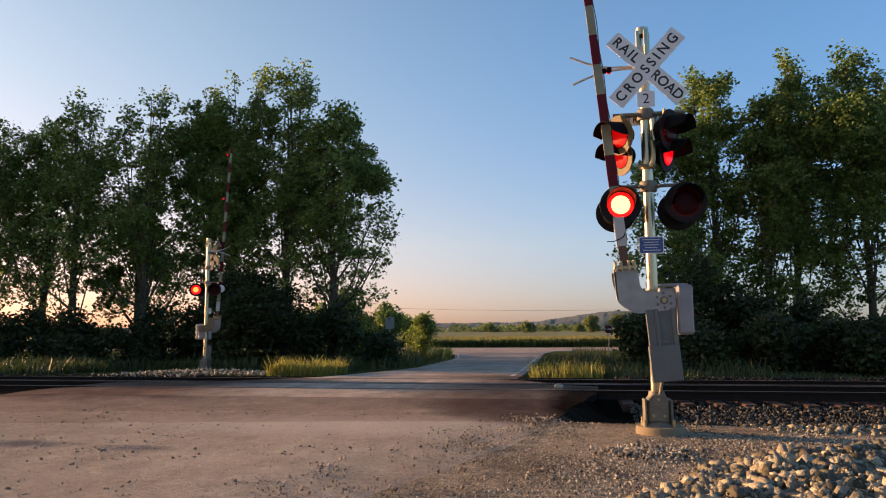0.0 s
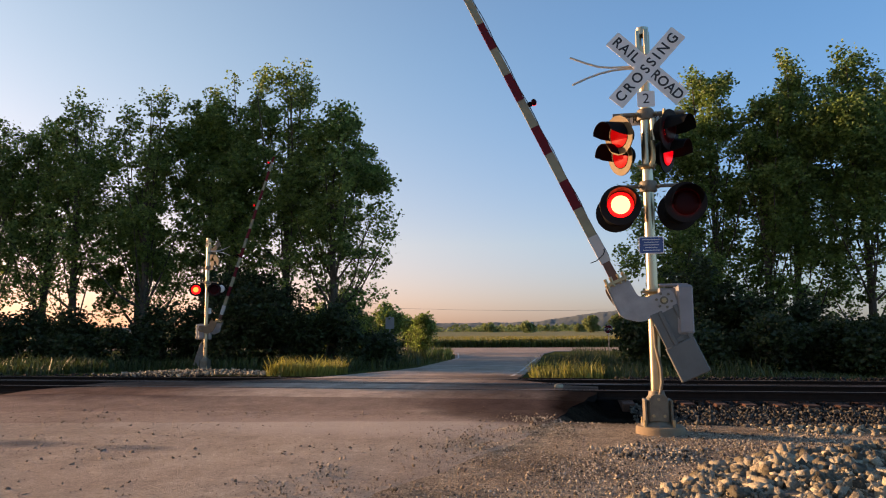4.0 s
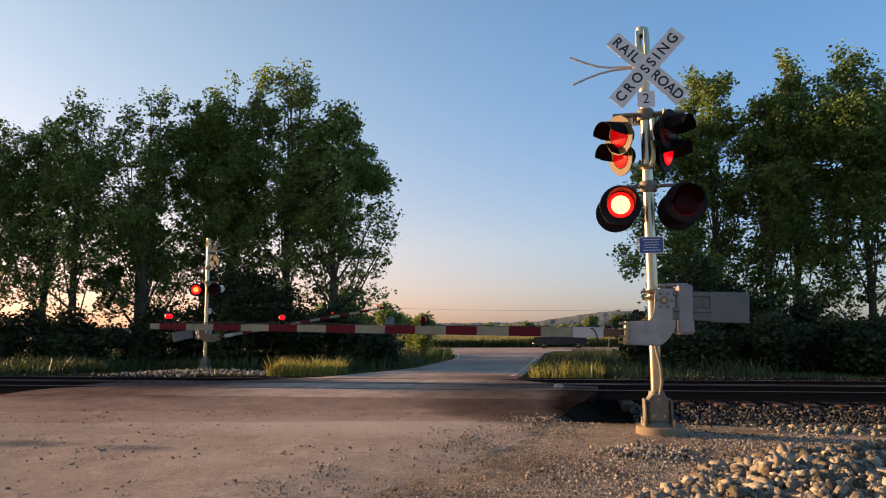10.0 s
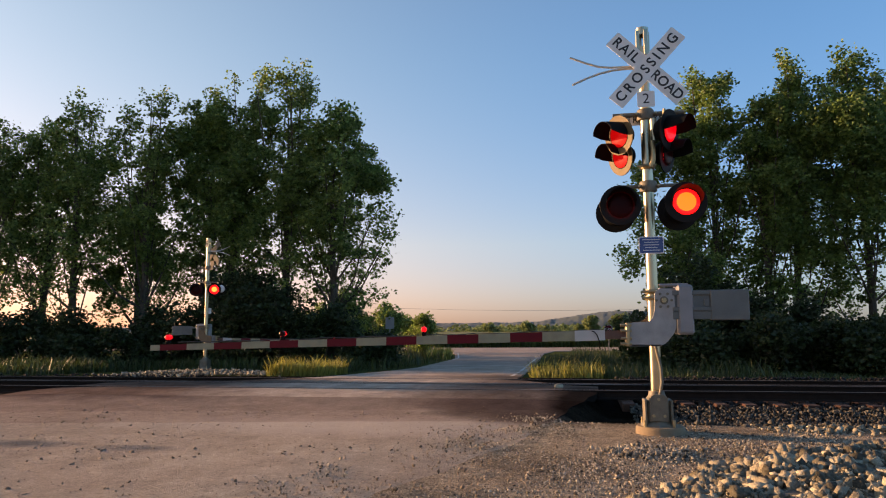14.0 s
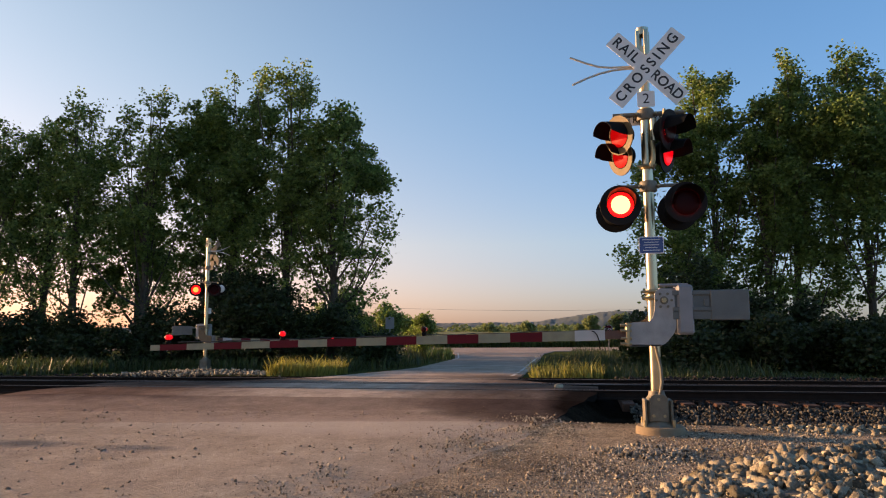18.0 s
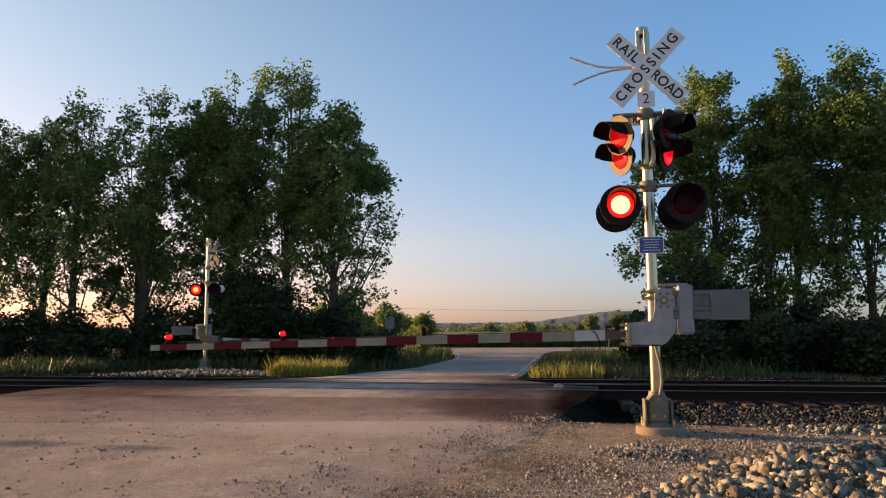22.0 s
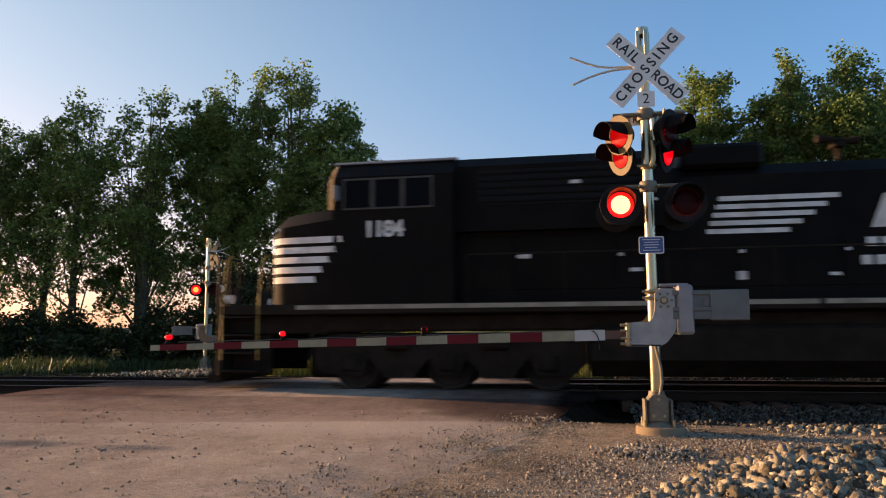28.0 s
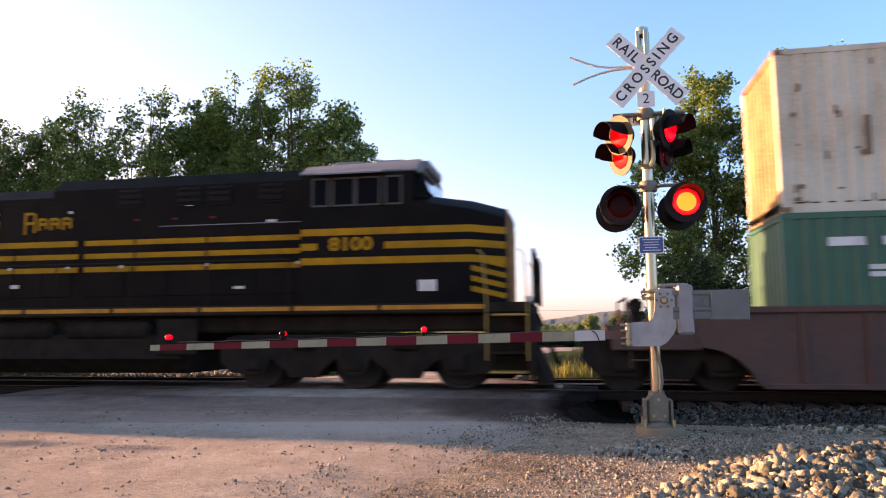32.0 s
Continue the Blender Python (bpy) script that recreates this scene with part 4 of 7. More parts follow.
    part("lamp_cable", Shape().tube(pts, 0.006, 6), M_DARKWIRE, arm, "thin cable along the arm")
    part("droop_cable", Shape().tube([(-0.88, -0.045, zc(-0.88) + 0.05), (-0.85, -0.05, zc(-0.85) + 0.045), (-0.82, -0.05, zc(-0.82) + 0.01), (-0.80, -0.05, -0.47), (-0.785, -0.05, -0.52), (-0.79, -0.05, -0.60)], 0.006, 6), M_BLACK, arm, "drooping black cable")
    return mast, arm, (PX, PY, PZ)


def rounded_plate():
    poly = [(-0.11, 0.14), (-0.11, -0.12), (-0.16, -0.26), (-0.45, -0.27), (-0.45, -0.56), (-0.02, -0.56), (0.14, -0.36), (0.12, 0.14)]
    return Shape().prism(rounded(poly, 0.09, 6), -0.045, -0.015).prism(rounded(poly, 0.09, 6), 0.0, 0.012).box(-0.45, -0.05, -0.045, 0.03, -0.56, -0.535, 0.004)


near_mast, near_arm, PIVOT = crossing_signal("crossing_signal", "tall crossing signal with crossbuck, flashing red lights and striped gate", pose(1.03, 9.3, -0.10), True)
far_mast, far_arm, _ = crossing_signal("crossing_signal", "crossing signal across the tracks with gate, seen from behind", pose(-14.28, 26.0, -0.33, 0, 0, 180), False)
# the far crossbuck and its plates face along the skewed road
for ob in far_mast.children:
    if ob.name.split(".")[0] in ("crossbuck_board", "crossbuck_clamp", "track_count_sign", "tracks_sign"):
        ob.matrix_basis = pose(-0.08, 0, 0, 0, 0, -24) @ ob.matrix_basis
        # bare board backs; the colour is darkened to carry their shade
        ob.data.materials[0] = M_BOARDBACK


# ---- trees ----
M_BARK = mat("grey brown bark", (0.09, 0.07, 0.05), 0.95, vary=0.4, scale=9, fine=40, bump=0.8)
M_LEAF = mat("cottonwood leaves", (0.158, 0.240, 0.058), 0.5, vary=0.25, scale=0.5, fine=3, bump=0, island=0.5, leaf=0.55)
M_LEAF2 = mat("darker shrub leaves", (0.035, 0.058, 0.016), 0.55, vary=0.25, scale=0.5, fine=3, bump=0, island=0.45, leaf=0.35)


def leaf_mesh(name, blobs, count, size, seed, material, clump=0.42):
    """Leaves in clumps inside the given ellipsoids (x, y, z, rx, ry, rz)."""
    rng = np.random.default_rng(seed)
    top = max(b[2] for b in blobs)
    vol = np.array([b[3] * b[4] * b[5] * (0.09 + 1.2 * min(1, b[2] / top * 1.3) ** 1.7) for b in blobs]) ** 0.85
    per = (vol / vol.sum() * count).astype(int)
    allc = []
    for b, n in zip(blobs, per):
        k = max(6, n // 30)
        d = rng.normal(size=(k, 3))
        d /= np.linalg.norm(d, axis=1)[:, None]
        c = d * (rng.uniform(0.12, 1.0, (k, 1)) ** 0.5) * np.array(b[3:6]) + np.array(b[:3])
        w = rng.uniform(0.2, 1.4, k)
        who = rng.choice(k, n, p=w / w.sum())
        g = rng.normal(size=(n, 3))
        g *= (np.minimum(np.linalg.norm(g, axis=1), 1.7) / (np.linalg.norm(g, axis=1) + 1e-9))[:, None]
        allc.append(c[who] + g * clump * np.array([1, 1, 0.8]) * rng.uniform(0.4, 1.15, (k, 1))[who])
    c = np.concatenate(allc)
    n = len(c)
    a = rng.normal(size=(n, 3))
    a /= np.linalg.norm(a, axis=1)[:, None]
    a[:, 2] *= 0.7
    t = np.cross(a, rng.normal(size=(n, 3)))
    t /= np.linalg.norm(t, axis=1)[:, None] + 1e-9
    s = size * rng.uniform(0.6, 1.35, (n, 1))
    p = np.cross(a, t) * 0.25 * s
    v = np.stack([c - a * s * 0.55, c + t * s * 0.42 + p, c + a * s * 0.6, c - t * s * 0.42 + p], 1).reshape(-1, 3)
    f = np.arange(4 * n).reshape(n, 4)
    tri = np.concatenate([f[:, [0, 1, 2]], f[:, [0, 2, 3]]])
    return raw_mesh(name, v, tri, material)


def tree(x, y, blobs, count, seed, label, trunk=0.22, leaf=0.142, group="trees beside the tracks", lean=0.0, material=None, category="tree", clump=0.29):
    """blobs: (dx, dy, height, rx, ry, rz) of the crown's masses, from the trunk's foot."""
    z0 = ground_z(x, y)
    t = thing("tree" if category == "tree" else "shrub", label, category, pose(x, y, z0), group)
    rng = random.Random(seed)
    top = max(b[2] for b in blobs)
    s = Shape()
    pts, rs = [], []
    for k in range(9):
        q = k / 8
        pts.append((lean * q * top + 0.25 * noise.noise((q * 2, seed, 0)), 0.25 * noise.noise((q * 2, seed, 5)), q * top * 0.84 - 0.1))
        rs.append(trunk * (1 - 0.85 * q) + (0.08 if k == 0 else 0))
    s.tube(pts, rs, 9)
    trunk_ob = part("trunk", s, M_BARK, t, "grey brown trunk")
    for b in blobs[::2]:
        for k in range(1):
            q = max(0.12, min(0.85, (b[2] - b[5] * rng.uniform(0.5, 1.1)) / top * 0.75))
            i = min(7, int(q * 8))
            o = Vector(pts[i])
            e = Vector((b[0] + rng.uniform(-0.6, 0.6) * b[3], b[1] + rng.uniform(-0.6, 0.6) * b[4], b[2] + rng.uniform(-0.2, 0.6) * b[5]))
            mid = o.lerp(e, 0.5) + Vector((0, 0, -0.12 * (e - o).length)) + Vector((rng.uniform(-0.2, 0.2), rng.uniform(-0.2, 0.2), 0))
            part("limb", Shape().tube([o, o.lerp(mid, 0.5), mid, mid.lerp(e, 0.5), e], [rs[i] * 0.4, rs[i] * 0.3, rs[i] * 0.2, 0.03, 0.012], 6), M_BARK, t)
    part("crown", leaf_mesh("crown", blobs, count, leaf, seed, material or M_LEAF, clump), material or M_LEAF, t, "loose green crown of small leaves")
    return t
rt = random.Random(11)


def crown(h, w, seed, low=0.26, extra=()):
    """The masses of an upright cottonwood crown of height h and half-width w."""
    r = random.Random(seed)
    out = []
    n = 34
    for k in range(n):
        q = low + (0.93 - low) * ((k + 0.5) / n) ** 0.8
        wide = w * 1.2 * (0.80 + 0.38 * math.sin(min(1, q * 1.02) * math.pi) ** 0.7 - 0.45 * max(0, q - 0.72) / 0.28)
        a = r.uniform(0, 2 * math.pi)
        rr = r.uniform(0.15, 0.85) * wide
        s = r.uniform(0.26, 0.50) * wide
        out.append((rr * math.cos(a), 0.8 * rr * math.sin(a), q * h, s, s, s * r.uniform(0.7, 1.15)))
    for k in range(6):
        s = w * r.uniform(0.13, 0.24)
        d = r.uniform(-0.5, 0.5)
        out.append((d * w, r.uniform(-0.4, 0.4) * w, h * (0.99 - 0.10 * abs(d) - 0.012 * k), s, s, h * r.uniform(0.03, 0.05)))
    return out + list(extra)


ROW = []
# foot x and y, height, half-width
LEFT = [(-29.8, 32, 13.2, 2.4, 0.24, ()), (-27.4, 33, 13.1, 1.9, 0.24, ()), (-25.0, 32, 14.0, 2.3, 0.22, ()), (-22.7, 34, 9.6, 1.5, 0.2, ()), (-20.7, 31.5, 13.9, 2.0, 0.18, ()),
        (-18.5, 33.6, 14.3, 2.0, 0.16, ()), (-16.5, 32.5, 14.5, 2.2, 0.15, ()), (-13.5, 32, 15.1, 2.3, 0.15, ((0.3, 0, 14.6, 0.55, 0.5, 0.5), (-1.0, 0, 14.2, 0.6, 0.5, 0.5))),
        (-10.8, 31, 12.5, 2.4, 0.14, ((2.3, 0, 6.7, 1.0, 1.0, 0.8), (1.9, 0.3, 8.5, 0.9, 0.9, 0.8), (2.7, -0.2, 5.9, 0.55, 0.6, 0.45), (1.7, 0, 4.4, 0.8, 0.8, 0.6), (2.4, 0.2, 7.3, 0.6, 0.5, 0.5), (1.0, 0, 3.1, 0.5, 0.6, 0.35), (2.3, 0.3, 5.2, 0.8, 0.8, 0.6), (1.6, -0.2, 5.8, 0.8, 0.7, 0.7)))]
for k, (x, y, h, w, low, more) in enumerate(LEFT):
    ROW.append(tree(x, y, crown(h, w, 40 + k, low, more), 16000 if k < 5 else (28000 if k == 8 else 22500), 40 + k, "tall green cottonwood in the row beyond the tracks", trunk=0.24))
RIGHT = [(4.3, 30.5, 6.4, 1.5, 0.12, ()), (6.4, 32.5, 13.7, 1.5, 0.12, ((-3.3, 0, 7.4, 0.9, 0.9, 0.8), (-3.5, 0.2, 4.7, 0.8, 0.8, 0.6), (-2.7, 0, 8.7, 0.8, 0.8, 0.9), (-1.9, 0.3, 9.9, 0.8, 0.8, 0.9), (-3.0, 0, 6.0, 0.8, 0.8, 0.6), (-4.1, 0.1, 5.2, 0.5, 0.4, 0.4))),
         (8.2, 31.5, 12.0, 1.6, 0.12, ()), (9.7, 32.5, 13.5, 1.6, 0.12, ()), (12.3, 32, 13.6, 2.1, 0.12, ()), (15.3, 33, 13.2, 2.3, 0.15, ()), (18.4, 32, 13.8, 2.4, 0.17, ())]
for k, (x, y, h, w, low, more) in enumerate(RIGHT):
    ROW.append(tree(x, y, crown(h, w, 70 + k, low, more), (8000, 25000, 20000, 21000, 26000, 22000, 12000)[k], 70 + k, "tall green cottonwood standing by the railway" if k else "young green cottonwood at the field's edge", trunk=0.19 if k else 0.1))
# unseen trees added along the line, spaced so their shade falls on the crossing
FAR = [tree((-67.0, -70.5, -64.0)[k], 28.5, crown(11.0, 2.3, 140 + k), 6500, 140 + k, "unseen cottonwood carrying the row on, added for its shade", trunk=0.24, leaf=0.34, clump=0.4) for k in range(3)]
for k in range(3, 24):
    if k <= 11:
        continue
    x, y = -33.5 - 3.3 * k + rt.uniform(-0.6, 0.6), 28.5 + rt.uniform(-1.5, 1.5)
    copy_thing(FAR[k % 3], pose(x, y, ground_z(x, y), 0, 0, rt.uniform(0, 360)))
# unseen taller grove, added beyond the view to keep sun off the far bank
GROVE = tree(-47, 44, crown(19.5, 3.2, 160, 0.08), 9000, 160, "unseen tall cottonwood added to shade the far bank", trunk=0.3, leaf=0.42, clump=0.5)
for x, y in ((-44.6, 43.6), (-54, 42), (-46, 39.5), (-50, 41.5), (-52, 46.5), (-51, 37), (-56, 44), (-48.5, 48), (-57, 39)):
    copy_thing(GROVE, pose(x, y, ground_z(x, y), 0, 0, rt.uniform(0, 360)))

# undergrowth: a few bushes, then copies at other turns
BUSH = []
for k, (h, w) in enumerate(((2.6, 1.6), (4.1, 2.0), (1.8, 1.5))):
    b = [(rt.uniform(-0.7, 0.7) * w, rt.uniform(-0.6, 0.6) * w, h * q, w * 0.55, w * 0.55, h * 0.26) for q in (0.2, 0.3, 0.35, 0.5, 0.6, 0.78)]
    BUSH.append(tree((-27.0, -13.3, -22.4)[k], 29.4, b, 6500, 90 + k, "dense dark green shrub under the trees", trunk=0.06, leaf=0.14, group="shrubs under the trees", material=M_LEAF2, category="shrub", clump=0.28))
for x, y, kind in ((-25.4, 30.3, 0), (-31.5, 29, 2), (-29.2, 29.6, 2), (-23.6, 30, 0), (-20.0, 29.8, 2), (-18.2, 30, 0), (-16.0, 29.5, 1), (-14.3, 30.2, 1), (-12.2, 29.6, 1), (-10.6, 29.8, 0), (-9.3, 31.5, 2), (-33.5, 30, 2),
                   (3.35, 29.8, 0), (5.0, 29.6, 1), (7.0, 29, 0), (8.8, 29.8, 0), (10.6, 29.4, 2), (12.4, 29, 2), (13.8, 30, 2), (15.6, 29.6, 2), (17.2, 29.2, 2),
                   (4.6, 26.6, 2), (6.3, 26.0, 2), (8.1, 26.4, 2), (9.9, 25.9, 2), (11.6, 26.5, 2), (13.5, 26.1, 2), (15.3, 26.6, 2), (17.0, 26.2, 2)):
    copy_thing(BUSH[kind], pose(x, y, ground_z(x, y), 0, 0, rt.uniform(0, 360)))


# ---- train ----
M_LOCO = mat("black locomotive paint", (0.0050, 0.0043, 0.0038), 0.55, vary=0.35, scale=1.3, fine=30, bump=0.02, dirt=(0.0105, 0.0078, 0.0062), gloss=0.06)
M_UNDER = mat("grimy black running gear", (0.016, 0.0115, 0.0085), 0.9, vary=0.45, scale=3, fine=40, bump=0.2, dirt=(0.03, 0.021, 0.0155), gloss=0.1)
M_WHEEL = mat("brown steel wheel", (0.03, 0.021, 0.016), 0.8, 0.1, vary=0.3, scale=6)
M_LWHITE = mat("white locomotive paint", (0.72, 0.70, 0.66), 0.5, vary=0.15, scale=3, fine=40, bump=0.01, dirt=(0.5, 0.46, 0.40))
M_CREAMPAINT = mat("dirty cream locomotive paint", (0.34, 0.295, 0.225), 0.6, vary=0.25, scale=3, fine=40, bump=0.01, dirt=(0.20, 0.165, 0.12), gloss=0.2)
M_GOLD = mat("golden yellow locomotive paint", (0.46, 0.205, 0.008), 0.6, gloss=0.12, vary=0.15, scale=3, fine=40, bump=0.01, dirt=(0.32, 0.14, 0.008))
M_ORANGE = mat("orange-gold sill paint", (0.56, 0.22, 0.02), 0.5, vary=0.25, scale=4, fine=40, bump=0.01, dirt=(0.36, 0.13, 0.02), gloss=0.2)
M_SAFETY = mat("yellow safety paint", (0.36, 0.215, 0.04), 0.5, vary=0.2, scale=5, bump=0.02)
M_GLASS = mat("dark cab glass", (0.008, 0.009, 0.011), 0.2, vary=0.1, bump=0, gloss=0.0)
M_ROOFGREY = mat("faded grey cab roof", (0.20, 0.195, 0.19), 0.7, gloss=0.2, vary=0.2, scale=3, bump=0.05)
M_FRAMEGREY = mat("dull grey window frame", (0.085, 0.078, 0.068), 0.6, vary=0.2, scale=4, bump=0.02, gloss=0.2)
M_MESHGRILL = mat("dark intake grille", (0.006, 0.006, 0.006), 0.7, vary=0.3, scale=4, fine=120, bump=0.5, gloss=0.2)
M_BROWN = mat("rust brown car paint", (0.105, 0.045, 0.03), 0.75, vary=0.35, scale=1.6, fine=30, bump=0.08, dirt=(0.06, 0.033, 0.024))
M_GREENC = mat("dark green container steel", (0.016, 0.11, 0.055), 0.5, vary=0.25, scale=1.4, fine=30, bump=0.03, dirt=(0.02, 0.085, 0.05))
M_BEIGE = mat("grimy off-white container steel", (0.62, 0.56, 0.44), 0.7, vary=0.25, scale=0.9, fine=18, bump=0.05, dirt=(0.46, 0.38, 0.27), gloss=0.2)
# ochre blends rust stains with the warm sunlight on this end, painted in
M_OCHRE = mat("ochre container end, rust and warm sun in its colour", (0.34, 0.24, 0.12), 0.75, vary=0.35, scale=1.6, fine=20, bump=0.08, dirt=(0.20, 0.11, 0.05), gloss=0.2)
M_RUST = mat("rust stains", (0.24, 0.13, 0.075), 0.85, vary=0.35, scale=4, bump=0.1)
TRAIN, WHEELS = [], []
wheel_shape = Shape()
for side in (-1, 1):
    wheel_shape.loft([ring(0, side * 0.66, 0, 0.12, 28), ring(0, side * 0.665, 0, 0.545, 28), ring(0, side * 0.69, 0, 0.54, 28), ring(0, side * 0.70, 0, 0.515, 28),
                      ring(0, side * 0.79, 0, 0.508, 28), ring(0, side * 0.792, 0, 0.45, 28), ring(0, side * 0.76, 0, 0.42, 28), ring(0, side * 0.77, 0, 0.2, 28), ring(0, side * 0.82, 0, 0.12, 28)])
wheel_shape.tube([(0, -1.02, 0), (0, 1.02, 0)], 0.09, 12)
for k in range(6):
    a = k * math.pi / 3
    for side in (-1, 1):
        wheel_shape.tube([(0.30 * math.cos(a), side * 0.755, 0.30 * math.sin(a)), (0.30 * math.cos(a), side * 0.79, 0.30 * math.sin(a))], 0.035, 8)
wheel_mesh = wheel_shape.mesh("wheelset", M_WHEEL)


def truck(unit, xs, label="heavy three-axle truck frame"):
    """Side frames with axle boxes, springs and rotating wheelsets."""
    a, b = xs[0] - 0.75, xs[-1] + 0.75
    fr = part("truck", Shape().box(a + 0.6, b - 0.6, -1.05, 1.05, 0.95, 1.12, 0.03), M_UNDER, unit, label)
    for side in (-1, 1):
        s = Shape()
        y0, y1 = sorted((side * 1.02, side * 1.16))
        poly = [(a, 0.55), (a, 0.95), (a + 0.3, 1.1), (b - 0.3, 1.1), (b, 0.95), (b, 0.55), (b - 0.2, 0.34)]
        for k in range(len(xs) - 1, 0, -1):
            mid = (xs[k] + xs[k - 1]) / 2
            poly += [(xs[k] + 0.22, 0.30), (xs[k] - 0.22, 0.30), (xs[k] - 0.36, 0.62), (mid + 0.40, 0.40), (mid + 0.3, 0.24), (mid - 0.3, 0.24), (mid - 0.40, 0.40), (xs[k - 1] + 0.36, 0.62)]
        poly += [(xs[0] + 0.22, 0.30), (xs[0] - 0.22, 0.30), (a + 0.2, 0.34)]
        s.prism(poly, y0, y1)
        s.box(a + 0.15, b - 0.15, min(side * 1.16, side * 1.2), max(side * 1.16, side * 1.2), 0.98, 1.06, 0.01)
        part("side_frame", s, M_UNDER, fr, "massive cast side frame")
    for x in xs:
        for side in (-1, 1):
            part("axle_box", Shape().box(x - 0.2, x + 0.2, min(side * 0.98, side * 1.22), max(side * 0.98, side * 1.22), 0.36, 0.74, 0.05).tube([(x, side * 1.2, 0.53), (x, side * 1.26, 0.53)], 0.11, 12), M_UNDER, fr)
            for dx in (-0.34, 0.34):
                part("spring", Shape().tube([(x + dx, side * 1.09, 0.62), (x + dx, side * 1.09, 0.88)], 0.085, 10), M_UNDER, fr)
        w = part("wheelset", wheel_mesh, M_WHEEL, fr, "steel wheels on an axle", pose(x, 0, 0.51))
        WHEELS.append((w, unit, x))
        if len(xs) > 2:
            part("traction_motor", Shape().box(x + 0.1, x + 1.1, -0.62, 0.62, 0.2, 1.1, 0.08), M_UNDER, fr)
    for k in range(len(xs) - 1):
        mid = (xs[k] + xs[k + 1]) / 2
        for side in (-1, 1):
            part("brake_cylinder", Shape().tube([(mid - 0.2, side * 1.2, 0.88), (mid + 0.25, side * 1.2, 0.88)], 0.1, 12), M_UNDER, fr)
    return fr


def section(x, w, z0, z1, z2, cut):
    return [(x, -w, z0), (x, -w, z1), (x, -w + cut, z2), (x, w - cut, z2), (x, w, z1), (x, w, z0)]


def bar(unit, name, x0, x1, z, h, y, material, label=""):
    """A painted band on both sides, standing 4 mm proud."""
    for side in (-1, 1):
        y0, y1 = sorted((side * y, side * (y + 0.006)))
        part(name, Shape().box(x0, x1, y0, y1, z - h / 2, z + h / 2), material, unit, label)


def ends(unit, ahead, behind, sill, grab, steps_material, front_x, rear_x):
    """Pilots, steps, couplers, hoses and end rails."""
    for d in (1, -1):
        half = ahead if d > 0 else behind

        def bx(a, b):
            return (min(d * a, d * b), max(d * a, d * b))
        e = half - 0.75
        s = Shape().box(*bx(e - 0.12, e), -1.5, 1.5, 0.28, 1.5, 0.03)
        if d == 1:
            s.prism([(e, 0.14), (e + 0.30, 0.14), (e + 0.05, 0.70), (e, 0.70)], -1.35, 1.35)
        pilot = part("pilot", s, M_UNDER, unit, "black end plate with snow plough" if d == 1 else "black end plate")
        cp = Shape().box(*bx(e, half - 0.08), -0.13, 0.13, 0.86, 1.10, 0.03).box(*bx(half - 0.25, half + 0.02), -0.19, 0.12, 0.82, 1.14, 0.05)
        part("coupler", cp, M_UNDER, unit, "knuckle coupler")
        part("end_sill", Shape().box(*bx(9.4, e - 0.1), -1.2, 1.2, 1.12, 1.5, 0.03), M_UNDER, unit, "black end of the underframe")
        for side in (-1, 1):
            y0, y1 = sorted((side * 1.0, side * 1.1))
            part("step_well", Shape().box(*bx(e - 1.0, e - 0.13), y0, y1, 0.30, 1.5, 0.02), M_UNDER, unit, "black step well")
        for y in (-0.5, 0.5, 0.75):
            part("air_hose", Shape().tube([(d * e, y, 0.95), (d * (e + 0.25), y, 0.85), (d * (e + 0.35), y, 0.55), (d * (e + 0.45), y * 0.6, 0.45)], 0.03, 8), M_UNDER, pilot)
        for side in (-1, 1):
            for k in range(4):
                z = 0.38 + 0.36 * k
                y0, y1 = sorted((side * 1.12, side * 1.55))
                part("step", Shape().box(*bx(e - 0.85 + 0.02 * k, e - 0.16), y0, y1, z - 0.02, z + 0.02, 0.004), steps_material if k in (0, 3) else M_UNDER, unit, "ladder step")
            for xx in (e - 0.9, e - 0.12):
                part("grab_iron", Shape().tube([(d * xx, side * 1.53, 0.6), (d * xx, side * 1.54, 1.75), (d * (xx - 0.06), side * 1.5, 2.62), (d * (xx - 0.16), side * 1.44, 2.72)], 0.017, 8), grab, unit, "bent grab iron")
            part("end_rail", Shape().tube([(d * e, side * 1.45, sill), (d * e, side * 1.45, 2.7), (d * e, side * 0.55, 2.7), (d * e, side * 0.55, sill)], 0.034, 8), M_LOCO, unit, "pipe end rail")
            part("end_post", Shape().tube([(d * e, side * 1.0, sill), (d * e, side * 1.0, 2.7)], 0.03, 8), M_LOCO, unit)
            part("end_panel", Shape().box(*bx(e - 0.03, e + 0.03), min(side * 0.5, side * 0.95), max(side * 0.5, side * 0.95), sill, sill + 0.42, 0.02), M_LOCO, unit, "black end panel")
            if d < 0:
                part("chain", Shape().tube([(d * e, side * 0.55, 2.62), (d * (e + 0.3), side * 0.5, 2.38), (d * (half + 0.02), side * 0.48, 2.30)], 0.016, 6), M_UNDER, unit, "drooping safety chain")
        part("mu_hose", Shape().tube([(d * e, -0.3, 1.5), (d * (e + 0.1), -0.1, 1.25), (d * (e + 0.1), 0.2, 1.25), (d * e, 0.4, 1.5)], 0.03, 8), M_UNDER, pilot)


